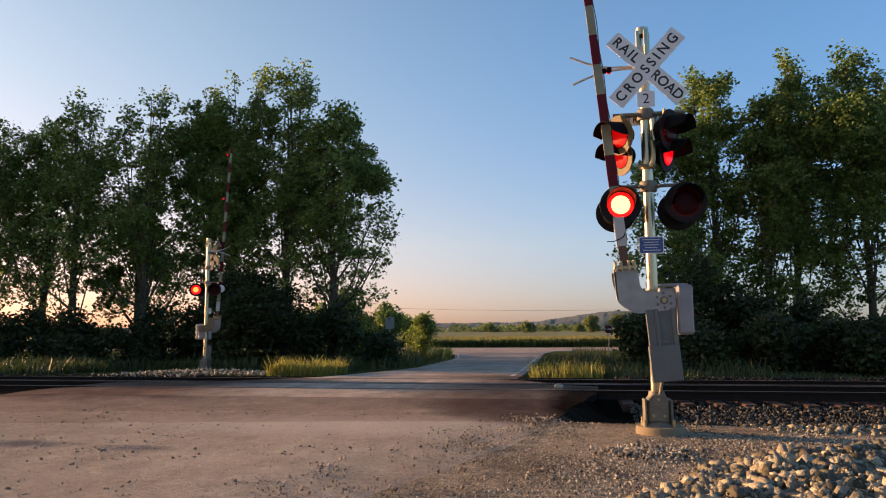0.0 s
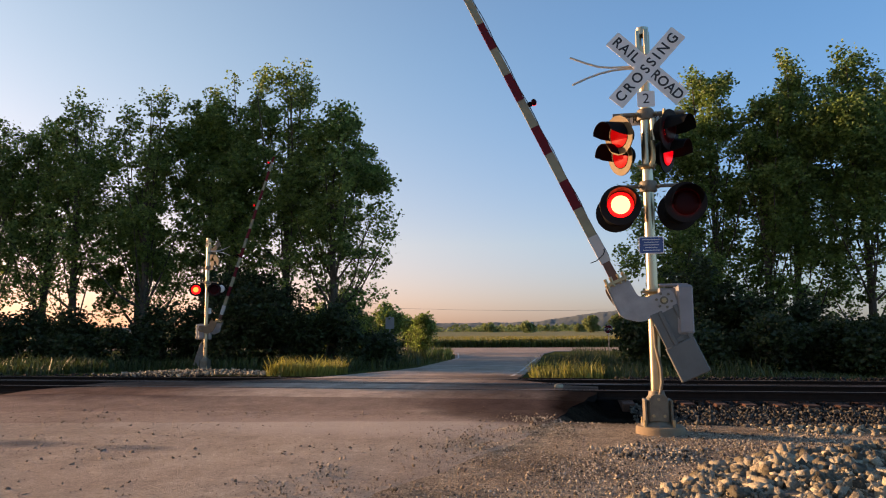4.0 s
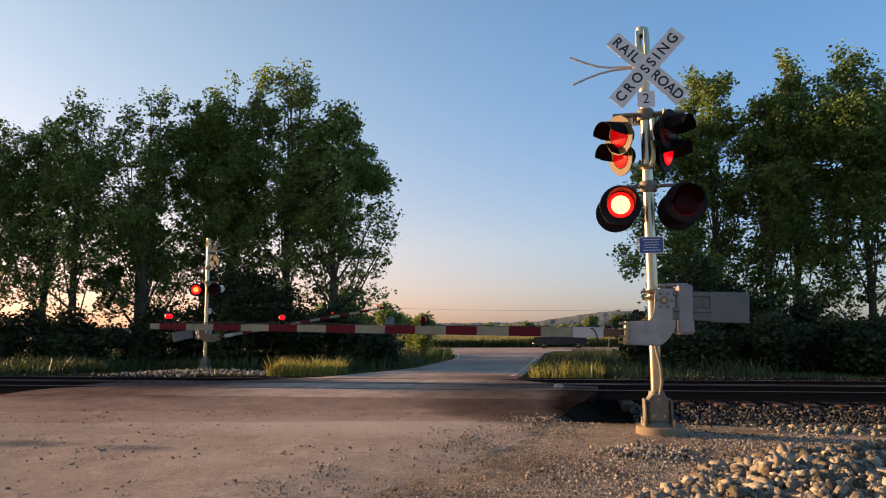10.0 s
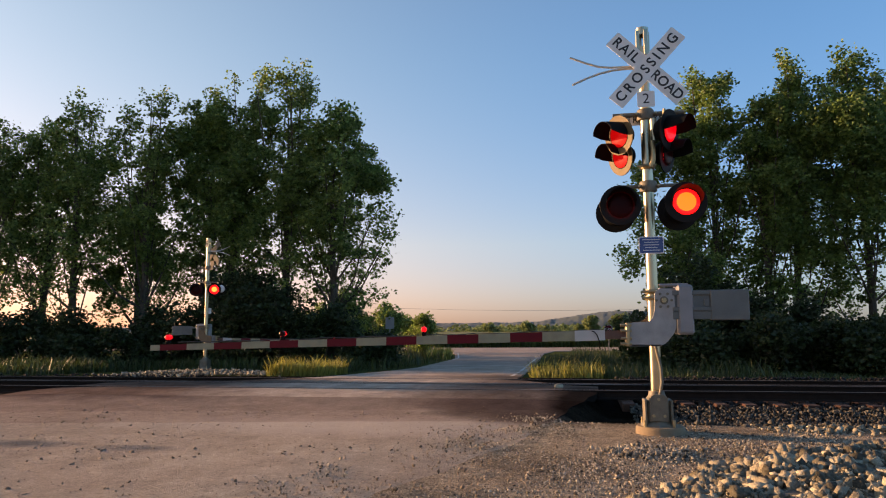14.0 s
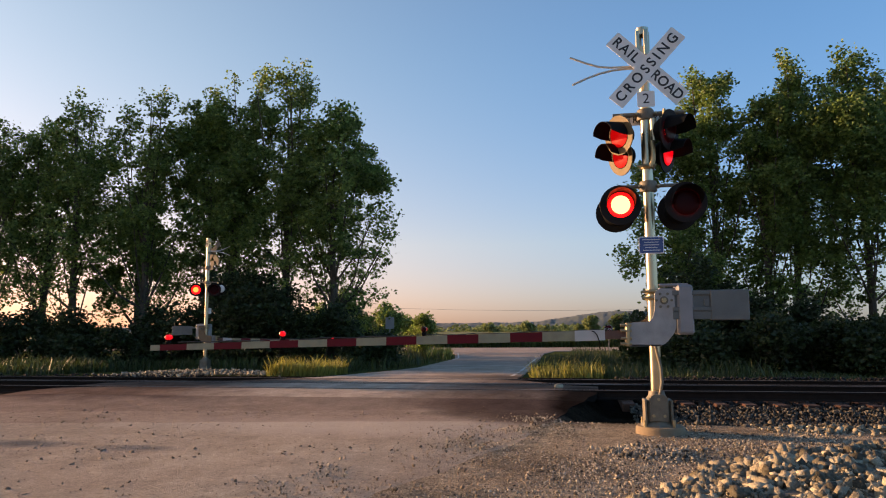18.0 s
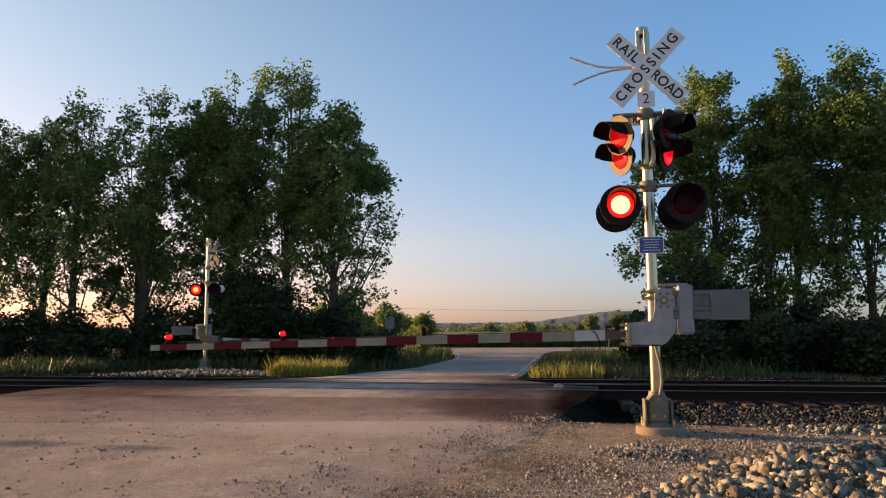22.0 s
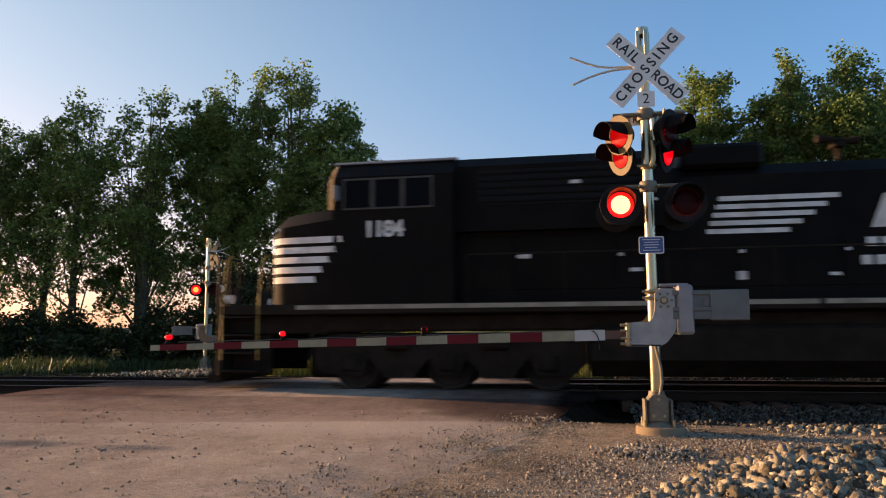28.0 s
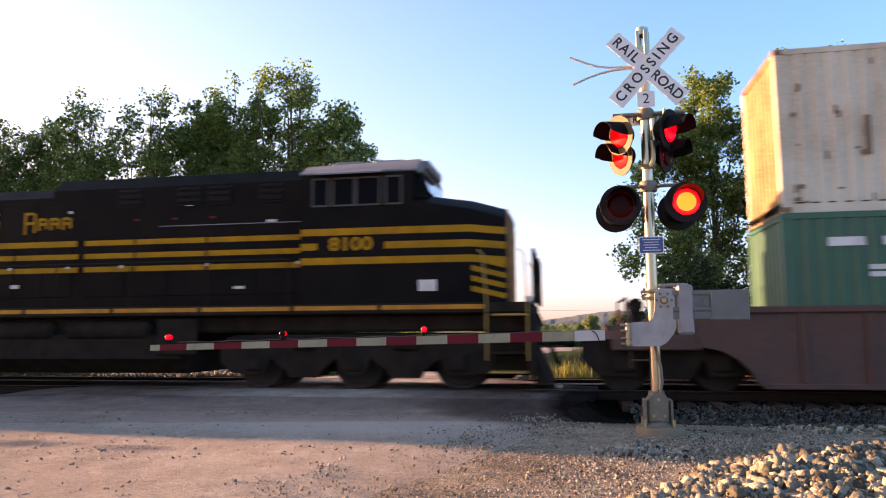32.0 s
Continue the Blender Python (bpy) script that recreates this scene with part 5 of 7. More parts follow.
def side_rails(unit, x0, x1, sill):
    for side in (-1, 1):
        part("handrail", Shape().tube([(x0, side * 1.5, 2.62), (x1, side * 1.5, 2.62)], 0.018, 8), M_UNDER, unit, "long walkway handrail")
        n = int((x1 - x0) / 1.7)
        for k in range(n + 1):
            x = x0 + (x1 - x0) * k / n
            part("stanchion", Shape().tube([(x, side * 1.5, sill), (x, side * 1.5, 2.62)], 0.014, 6), M_UNDER, unit)


def doors(unit, x0, x1, z0, z1, y, n):
    for side in (-1, 1):
        w = (x1 - x0) / n
        for k in range(n):
            a = x0 + k * w
            y0, y1 = sorted((side * y, side * (y + 0.018)))
            d = part("hood_door", Shape().box(a + 0.02, a + w - 0.02, y0, y1, z0, z1, 0.006), M_LOCO, unit, "black hood door")
            if k % 2 == 0:
                y0, y1 = sorted((side * (y + 0.018), side * (y + 0.03)))
                part("latch", Shape().box(a + w - 0.14, a + w - 0.06, y0, y1, z0 + 0.62, z0 + 0.68), M_LWHITE, d, "small pale latch plate")


def grille(unit, x0, x1, z0, z1, y, n):
    for side in (-1, 1):
        y0, y1 = sorted((side * y, side * (y + 0.012)))
        g = part("grille", Shape().box(x0, x1, y0, y1, z0, z1, 0.004), M_MESHGRILL, unit, "dark intake grille")
        for k in range(n):
            z = z0 + (z1 - z0) * (k + 0.5) / n
            y2, y3 = sorted((side * (y + 0.012), side * (y + 0.035)))
            part("slat", Shape().box(x0 + 0.03, x1 - 0.03, y2, y3, z - 0.018, z + 0.018), M_LOCO, g)


def cab_windows(unit, x0, x1, z0, z1, y, n, frame_material):
    for side in (-1, 1):
        w = (x1 - x0) / n
        for k in range(n):
            a, b = x0 + k * w + 0.03, x0 + (k + 1) * w - 0.03
            y0, y1 = sorted((side * (y - 0.01), side * (y + 0.004)))
            p = part("window", Shape().prism(rounded([(a, z0), (b, z0), (b, z1), (a, z1)], 0.06, 4), y0, y1), M_GLASS, unit, "dark cab side window")
            fr = Shape()
            t = 0.026
            y2, y3 = sorted((side * y, side * (y + 0.02)))
            fr.box(a - t, b + t, y2, y3, z1 - 0.01, z1 + t, 0.004).box(a - t, b + t, y2, y3, z0 - t, z0 + 0.01, 0.004)
            fr.box(a - t, a + 0.01, y2, y3, z0, z1, 0.004).box(b - 0.01, b + t, y2, y3, z0, z1, 0.004)
            part("window_frame", fr, frame_material, p, "pale window frame")


def brand_marks(unit, x, z, y, material, flip):
    """A maker's mark drawn as plain shapes: speed lines, two slanted blocks, two rows of bars."""
    for side in (-1, 1):
        d = -side * (1 if not flip else 1)
        y0, y1 = sorted((side * y, side * (y + 0.006)))

        def sx(a, b):
            return (x + d * a, x + d * b) if d > 0 else (x + d * b, x + d * a)
        for k in range(5):
            zz = z + 0.62 - 0.155 * k
            a, b = sx(-2.35 - 0.06 * k, -0.25 - 0.22 * k)
            part("speed_line", Shape().box(a, b, y0, y1, zz - 0.045, zz + 0.045), material, unit, "white speed line")
        for a0, a1, lean in ((0.25, 1.15, 0.25), (1.25, 2.2, 0.12)):
            p = [(a0, 0.0), (a1 - 0.25, 0.0), (a1, 0.62), (a0 + lean, 0.62)]
            part("mark", Shape().prism([(x + d * u, z + w) for u, w in p], y0, y1), material, unit, "white block mark")
        for row, (u0, widths) in enumerate(((0.15, (0.24, 0.24, 0.24, 0.22, 0.24, 0.2, 0.24)), (0.05, (0.22, 0.24, 0.22, 0.22, 0.22, 0.22, 0.24, 0.24)))):
            u = u0
            for w in widths:
                a, b = sx(u, u + w * 0.78)
                zz = z - 0.26 - 0.33 * row
                part("writing_bar", Shape().box(a, b, y0, y1, zz - 0.085, zz + 0.085), material, unit, "pale letter-sized bar")
                u += w + 0.02


def small_plates(unit, spots, y, material):
    for x, z, w, h in spots:
        bar(unit, "data_plate", x - w / 2, x + w / 2, z, h, y, material, "small white data plate")


def ge_unit(label, qc, number, gold):
    """A six-axle road unit with a wide cab at its +x end and flared radiators at the rear."""
    paint, trim = M_LOCO, (M_GOLD if gold else M_CREAMPAINT)
    u = thing("locomotive", label, "locomotive", pose(qc, T1, 0), "locomotives of the train")
    part("frame", Shape().box(-11.4, 10.35, -1.54, 1.54, 1.50, 1.70, 0.02).box(-9.5, 9.5, -1.2, 1.2, 1.15, 1.5, 0.05), M_UNDER, u, "long black underframe")
    cuts = [-11.2, -9.9, -8.4, -6.6, -4.6, -2.6, -0.5, 1.6, 3.6, 5.6, 7.4, 9.5]
    for a, b in zip(cuts, cuts[1:]):
        bar(u, "sill_stripe", a + 0.05, b - 0.05, 1.62, 0.085, 1.541, M_ORANGE if gold else trim, "sill stripe")
    # engine hood in three stretches, radiator at the rear
    H = 1.0
    part("engine_hood", Shape().loft([section(-10.85, H, 1.7, 4.2, 4.45, 0.3), section(5.75, H, 1.7, 4.2, 4.45, 0.3)]), paint, u, "long black engine hood")
    part("equipment_hood", Shape().loft([section(-0.35, 1.02, 3.2, 4.35, 4.62, 0.25), section(5.74, 1.02, 3.2, 4.35, 4.62, 0.25)]), paint, u, "tall hood behind the cab")
    rad = part("radiator", Shape().loft([section(-11.0, 1.52, 4.02, 4.42, 4.55, 0.1), section(-6.2, 1.52, 3.98, 4.42, 4.58, 0.1)]).loft([section(-10.7, 1.46, 3.5, 3.98, 3.99, 0.02), section(-5.7, 1.1, 3.5, 4.2, 4.3, 0.02)]), paint, u, "wide flared radiator wings")
    part("radiator_screen", Shape().box(-10.8, -6.4, -1.3, 1.3, 4.58, 4.61), M_ROOFGREY, rad)
    part("exhaust", Shape().box(-5.0, -4.35, -0.5, 0.5, 4.45, 4.69, 0.05), M_UNDER, u, "sooty exhaust stack")
    part("horn", Shape().tube([(-0.6, 0, 4.45), (-0.6, 0, 4.62)], 0.04, 8).tube([(-0.75, 0, 4.62), (-0.2, 0, 4.62)], [0.04, 0.1], 12), M_UNDER, u, "air horn")
    doors(u, -6.4, 0.2, 1.95, 3.15, H, 9)
    doors(u, -6.4, 0.2, 3.2, 4.1, H, 7)
    doors(u, 0.5, 5.6, 1.95, 3.1, H, 5)
    grille(u, -10.3, -6.4, 3.3, 3.95, 1.01, 5)
    doors(u, -10.6, -6.6, 1.95, 3.2, H, 7)
    for a in (1.3, 2.7, 3.42, 4.6):
        grille(u, a, a + 0.56, 3.9, 4.3, 1.03, 3)
    # cab and nose
    C = 1.52
    part("cab", Shape().loft([section(5.75, C, 1.7, 4.32, 4.33, 0.05), section(8.05, C, 1.7, 4.32, 4.33, 0.05)]), paint, u, "wide black cab")
    part("cab_roof", Shape().loft([section(5.72, C + 0.01, 4.33, 4.36, 4.60, 0.45), section(8.14, C + 0.01, 4.33, 4.36, 4.66, 0.45)]), M_ROOFGREY, u, "faded grey cab roof")
    for side in (-1, 1):
        part("drip_rail", Shape().prism([(side * 1.50, 4.40), (side * 1.50, 4.36), (side * 1.74, 4.27), (side * 1.74, 4.30)], 6.1, 7.5, "yz"), M_ROOFGREY, u, "slanting visor above the windows")
    for a in (6.1, 7.0):
        part("roof_unit", Shape().box(a, a + 0.7, -0.6, 0.5, 4.66, 4.80, 0.04), M_ROOFGREY, u, "flat roof-top cooling unit")
    nose = part("nose", Shape().loft([section(8.05, C, 1.7, 3.72, 3.90, 0.35), section(9.2, 1.49, 1.7, 3.52, 3.74, 0.4), section(9.87, 1.08, 1.7, 3.38, 3.60, 0.35)]), paint, u, "sloping wide nose")
    for side in (-1, 1):
        y0, y1 = side * 0.08, side * 1.18
        q = [(8.35, y0, 3.92), (8.35, y1, 3.92), (8.1, y1 * 0.9, 4.48), (8.1, y0, 4.5)]
        part("windscreen", Shape().add(q + [(p[0] + 0.02, p[1], p[2] + 0.01) for p in q], [(0, 1, 2, 3), (7, 6, 5, 4), (0, 4, 5, 1), (1, 5, 6, 2), (2, 6, 7, 3), (3, 7, 4, 0)]), M_SKYGLASS, u, "raked windscreen reflecting the sky")
    part("windscreen_surround", Shape().loft([[(8.0, -1.4, 3.8), (8.33, -1.35, 3.8), (8.06, -1.1, 4.6), (8.0, -1.1, 4.6)], [(8.0, 1.4, 3.8), (8.33, 1.35, 3.8), (8.06, 1.1, 4.6), (8.0, 1.1, 4.6)]]), paint, u)
    part("number_box", Shape().box(8.0, 8.25, -0.7, 0.7, 4.52, 4.72, 0.03), M_ROOFGREY, u, "headlight and number board housing")
    for a, b in ((5.97, 6.34), (6.40, 6.89), (6.89, 7.42), (7.5, 7.86)):
        cab_windows(u, a, b, 3.68, 4.22, C, 1, M_FRAMEGREY)
    bar(u, "hood_seam", 2.3, 5.7, 3.46, 0.02, 1.035, M_ROOFGREY, "pale seam along the hood")
    for dz in (0, 0.16):
        part("ditch_light", Shape().tube([(10.2, -0.9 + 11 * dz, 1.75), (10.32, -0.9 + 11 * dz, 1.75)], 0.09, 12), M_LWHITE, u, "pale ditch light")
    # livery
    if gold:
        for k, z in enumerate((3.14, 2.85, 2.555)):
            zc_, zh = z, z - 0.005
            if k == 0:
                bar(u, "gold_band", -10.3, 0.3, zh, 0.13, 1.02, M_GOLD, "golden band")
                segs = ((0.5, 1.7), (1.75, 3.4), (3.45, 5.7))
            else:
                w = 0.28
                for j in range(7):
                    bar(u, "gold_block", -10.1 + 0.45 * j, -10.1 + 0.45 * j + w, zh, 0.115, 1.05, M_GOLD, "short golden block")
                for a, b in ((-6.75, -5.0), (-4.95, -3.4), (-3.35, -1.3), (-1.25, 0.35)):
                    bar(u, "gold_band", a, b, zh, 0.115, 1.02, M_GOLD, "golden band")
                segs = ((0.5, 1.7), (1.75, 3.4), (3.45, 5.7))
            for a, b in segs:
                bar(u, "gold_band", a, b, zh, 0.115, 1.02, M_GOLD, "golden band")
            if k == 1:
                bar(u, "gold_band", 5.76, 6.1, zc_, 0.14, C + 0.002, M_GOLD, "golden band")
                bar(u, "gold_band", 7.5, 8.05, zc_, 0.14, C + 0.002, M_GOLD, "golden band")
            else:
                bar(u, "gold_band", 5.76, 8.05, zc_, 0.14, C + 0.002, M_GOLD, "golden band")
            for side in (-1, 1):
                q = [(8.05, side * (C + 0.004), zc_ - 0.07), (8.05, side * (C + 0.004), zc_ + 0.07), (9.2, side * 1.495, zc_ + 0.07), (9.2, side * 1.495, zc_ - 0.07),
                     (9.86, side * 1.09, zc_ + 0.05), (9.86, side * 1.09, zc_ - 0.09)]
                part("gold_band", Shape().add(q, [(0, 1, 2, 3), (3, 2, 4, 5)]), M_GOLD, u, "golden band")
        for k in range(4):
            for side in (-1, 1):
                z = 1.78 + 0.2 * k
                part("corner_slash", Shape().add([(9.22, side * 1.488, z + 0.14), (9.22, side * 1.488, z + 0.24), (9.85, side * 1.102, z + 0.10), (9.85, side * 1.102, z)], [(0, 1, 2, 3)]), M_GOLD, u, "golden slash on the nose corner")
        for k in range(6):
            for side in (-1, 1):
                z = 1.95 + 0.27 * k
                part("chevron", Shape().add([(9.876, 0.0, z - 0.25), (9.876, 0.0, z - 0.13), (9.876, side * 1.06, z + 0.35), (9.876, side * 1.06, z + 0.23)], [(0, 1, 2, 3)]), M_GOLD, u, "golden chevron")
                part("chevron", Shape().add([(-10.857, 0.0, z - 0.25), (-10.857, 0.0, z - 0.13), (-10.857, side * 0.98, z + 0.35), (-10.857, side * 0.98, z + 0.23)], [(0, 1, 2, 3)]), M_GOLD, u, "golden chevron")
        for k in range(5):
            for side in (-1, 1):
                z = 1.85 + 0.34 * k
                y0, y1 = sorted((side * 1.001, side * 1.008))
                part("rear_slash", Shape().prism([(-10.83, z + 0.20), (-10.83, z + 0.36), (-10.35, z + 0.02), (-10.35, z - 0.14)], y0, y1), M_GOLD, u, "golden slash on the rear corner")
        # three words as letter-sized golden bars, the first of each taller
        for side in (-1, 1):
            d = -side
            y0, y1 = sorted((side * 1.03, side * 1.036))
            for start, width, count in ((-5.22, 1.69, 6), (-2.93, 1.28, 5), (-1.06, 1.27, 4)):
                first = 0.36
                rest = (width - first) / (count - 1)
                for j in range(count):
                    u0 = start + (0 if j == 0 else first + rest * (j - 1))
                    u1 = u0 + (first if j == 0 else rest) - 0.06
                    lo, hi, t = 3.38 if j == 0 else 3.46, 3.88 if j == 0 else 3.74, 0.06
                    a, b = (u0, u1) if d > 0 else (-5.0 - u1, -5.0 - u0)
                    s = Shape().box(a, a + t, y0, y1, lo, hi).box(b - t, b, y0, y1, lo + 0.03, hi - 0.03).box(a + t, b - t, y0, y1, hi - t, hi).box(a + t, b - t, y0, y1, (lo + hi) / 2 - 0.03, (lo + hi) / 2 + 0.03)
                    part("golden_letter_mark", s, M_GOLD, u, "golden letter-sized mark")
        num, numz, size, nmat = 6.8, 2.88, 0.36, M_GOLD
    else:
        brand_marks(u, -3.27, 3.0, 1.03, M_CREAMPAINT, False)
        for k in range(5):
            z = 2.99 - 0.19 * k
            for side in (-1, 1):
                a = 8.5 + 0.11 * k
                q = [(a + 0.05, side * 1.514, z - 0.062), (a, side * 1.514, z + 0.062), (9.2, side * 1.495, z + 0.062), (9.2, side * 1.495, z - 0.062)]
                q += [(9.86, side * 1.09, z + 0.062), (9.86, side * 1.09, z - 0.062)]
                part("nose_stripe", Shape().add(q, [(0, 1, 2, 3), (3, 2, 4, 5)]), M_CREAMPAINT, u, "cream nose stripe")
            bar(u, "rear_stripe", -10.83, -10.2 - 0.06 * k, 3.1 - 0.19 * k, 0.10, 1.003, M_CREAMPAINT, "white rear stripe")
        num, numz, size, nmat = 6.85, 3.155, 0.40, M_CREAMPAINT
    for side in (-1, 1):
        lettering("road_number", number, size, nmat, u, pose(num, side * (C + 0.006), numz, 90, 0, 0 if side < 0 else 180), "painted road number", wide=1.25, bold=0.012)
    small_plates(u, ((8.36, 2.04, 0.35, 0.22),) if gold else ((8.0, 2.04, 0.1, 0.22), (8.36, 2.04, 0.35, 0.22)), C + 0.004, M_LWHITE)
    small_plates(u, ((-5.8, 3.55, 0.2, 0.06), (-4.9, 3.6, 0.2, 0.06), (3.0, 3.95, 0.16, 0.12), (4.9, 3.5, 0.22, 0.05), (-3.7, 2.25, 0.16, 0.08), (-3.2, 2.25, 0.16, 0.08), (-1.2, 2.2, 0.2, 0.08), (4.2, 2.1, 0.24, 0.06), (-8.4, 2.3, 0.2, 0.06)), 1.035, M_LWHITE)
    for k in range(3):
        bar(u, "red_marker", 1.7 + 0.9 * k, 1.82 + 0.9 * k, 3.62, 0.05, 1.035, M_RED, "small red marker")
    # below the frame
    part("fuel_tank", Shape().loft([[(x, -1.35, 0.62), (x, -1.35, 1.12), (x, -1.2, 1.2), (x, 1.2, 1.2), (x, 1.35, 1.12), (x, 1.35, 0.62), (x, 0.9, 0.3), (x, -0.9, 0.3)] for x in (-4.7, 3.1)]), M_UNDER, u, "black fuel tank")
    for side in (-1, 1):
        for a in (-0.9, 1.4):
            part("air_reservoir", Shape().tube([(a - 1.0, side * 1.25, 1.22), (a - 0.92, side * 1.25, 1.22), (a + 0.92, side * 1.25, 1.22), (a + 1.0, side * 1.25, 1.22)], [0.12, 0.21, 0.21, 0.12], 16), M_UNDER, u, "long air reservoir")
        part("equipment_box", Shape().box(2.6, 3.5, min(side * 1.36, side * 1.44), max(side * 1.36, side * 1.44), 0.7, 1.45, 0.03), M_UNDER, u)
    truck(u, [4.65, 6.77, 8.89])
    truck(u, [-8.89, -6.77, -4.65])
    ends(u, 11.15, 12.2, 1.7, M_SAFETY, M_SAFETY if gold else M_LWHITE, 9.93, -9.9)
    side_rails(u, -10.4, 5.5, 1.7)
    TRAIN.append((u, qc))
    return u


M_SKYGLASS = mat("windscreen glass", (0.03, 0.035, 0.04), 0.04, vary=0.05, bump=0, coat=1.0)


def emd_unit(label, qc, number):
    """A six-axle road unit with an angular cab, a stepped roof and a tall radiator section; its front is +x."""
    u = thing("locomotive", label, "locomotive", pose(qc, T1, 0, 0, 0, 180), "locomotives of the train")
    half = 11.5
    part("frame", Shape().box(-11.2, 11.64, -1.54, 1.54, 1.50, 1.70, 0.02).box(-9.5, 9.5, -1.2, 1.2, 1.15, 1.5, 0.05), M_UNDER, u, "long black underframe")
    cuts = [-10.6, -9.0, -7.4, -6.0, -4.4, -2.9, -1.4, 0.2, 2.6, 10.0]
    for a, b in zip(cuts, cuts[1:]):
        bar(u, "sill_stripe", a + 0.05, b - 0.05, 1.64, 0.085, 1.541, M_CREAMPAINT, "dirty white sill stripe")
    H = 1.05
    part("engine_hood", Shape().loft([section(-10.8, H, 1.7, 4.05, 4.3, 0.3), section(6.75, H, 1.7, 4.05, 4.3, 0.3)]), M_LOCO, u, "long black engine hood")
    part("equipment_hood", Shape().loft([section(2.6, 1.3, 3.1, 4.4, 4.62, 0.3), section(6.74, 1.3, 3.1, 4.4, 4.62, 0.3)]), M_LOCO, u, "tall hood behind the cab")
    part("blower_housing", Shape().box(0.9, 2.4, -1.1, 1.1, 4.2, 4.68, 0.08), M_LOCO, u, "boxy blower housing")
    part("radiator", Shape().loft([section(-10.86, 1.35, 3.62, 4.30, 4.46, 0.15), section(-10.7, 1.35, 3.55, 4.42, 4.6, 0.15), section(-3.2, 1.35, 3.3, 4.45, 4.66, 0.15)]), M_LOCO, u, "tall radiator section")
    for k in range(3):
        x = -4.2 - 1.6 * k
        part("radiator_fan", Shape().loft([ring(x, 0, 4.66, 0.72, 24, "z"), ring(x, 0, 4.74, 0.70, 24, "z")]), M_UNDER, u, "round roof fan")
    part("horn", Shape().tube([(-0.67, 0.27, 4.25), (-0.67, 0.27, 4.72)], 0.05, 8).box(-0.80, -0.54, 0.12, 0.42, 4.66, 4.76, 0.02).tube([(-0.6, 0.2, 4.80), (-1.08, 0.2, 4.82)], [0.04, 0.085], 12).tube([(-0.74, 0.34, 4.80), (-0.26, 0.34, 4.84)], [0.04, 0.085], 12), M_UNDER, u, "air horn")
    grille(u, -9.6, -3.6, 3.6, 4.3, 1.352, 6)
    grille(u, 3.0, 6.3, 3.6, 4.3, 1.302, 5)
    doors(u, -10.4, 2.4, 1.95, 3.0, H, 14)
    doors(u, 2.7, 6.6, 1.95, 3.0, H, 4)
    C = 1.52
    part("cab", Shape().loft([section(6.75, C, 1.7, 4.25, 4.58, 0.35), section(9.2, C, 1.7, 4.25, 4.58, 0.35)]), M_LOCO, u, "wide black cab")
    part("cab_roof", Shape().loft([section(6.73, C - 0.3, 4.575, 4.59, 4.65, 0.1), section(9.3, C - 0.3, 4.575, 4.59, 4.65, 0.1)]), M_ROOFGREY, u, "faded grey cab roof")
    for a in (7.2, 8.3):
        part("roof_unit", Shape().box(a, a + 0.6, -0.5, 0.4, 4.64, 4.74, 0.04), M_ROOFGREY, u, "flat roof-top cooling unit")
    part("nose", Shape().loft([section(9.2, 1.5, 1.7, 3.4, 3.68, 0.3), section(10.3, 1.4, 1.7, 3.28, 3.55, 0.3), section(10.55, 1.25, 1.7, 3.1, 3.4, 0.3)]), M_LOCO, u, "blunt wide nose")
    # tan on this face and the headlight housing stands for golden sunlight
    part("cab_front", Shape().loft([section(9.2, 1.5, 3.6, 4.2, 4.55, 0.3), section(9.32, 1.45, 3.6, 4.15, 4.5, 0.3)]), M_TAN, u, "front of the cab in a sunlit tan")
    for side in (-1, 1):
        y0, y1 = sorted((side * 0.12, side * 1.2))
        part("windscreen", Shape().box(9.32, 9.335, y0, y1, 3.8, 4.38, 0.004), M_SKYGLASS, u, "flat windscreen")
    part("headlight_housing", Shape().box(9.2, 9.5, -0.35, 0.35, 4.42, 4.66, 0.04), M_TAN, u, "headlight housing")
    cab_windows(u, 7.15, 9.0, 3.6, 4.18, C, 3, M_FRAMEGREY)
    for side in (-1, 1):
        part("ditch_light", Shape().tube([(11.6, side * 0.95, 1.85), (11.74, side * 0.95, 1.85)], 0.1, 12), M_LWHITE, u, "pale ditch light")
        part("mirror", Shape().box(9.05, 9.15, min(side * 1.55, side * 1.75), max(side * 1.55, side * 1.75), 3.75, 4.05, 0.01), M_ROOFGREY, u, "cab mirror")
    for k in range(5):
        z = 3.0 - 0.2 * k
        for side in (-1, 1):
            a = 9.0 + 0.14 * k
            q = [(a, side * 1.526, z - 0.064), (a + 0.03, side * 1.526, z + 0.064), (9.25, side * 1.51, z + 0.064), (9.25, side * 1.51, z - 0.064)] if a < 9.22 else \
                [(a, side * 1.50, z - 0.064), (a + 0.03, side * 1.50, z + 0.064), (a + 0.05, side * 1.50, z + 0.064), (a + 0.05, side * 1.50, z - 0.064)]
            q += [(10.3, side * 1.406, z + 0.064), (10.3, side * 1.406, z - 0.064), (10.54, side * 1.262, z + 0.064), (10.54, side * 1.262, z - 0.064)]
            part("nose_stripe", Shape().add(q, [(0, 1, 2, 3), (3, 2, 4, 5), (5, 4, 6, 7)]), M_LWHITE, u, "white nose stripe")
            part("front_stripe", Shape().box(10.551, 10.558, min(0.3 * side, 1.2 * side), max(0.3 * side, 1.2 * side), z - 0.064, z + 0.064), M_LWHITE, u, "white nose stripe")
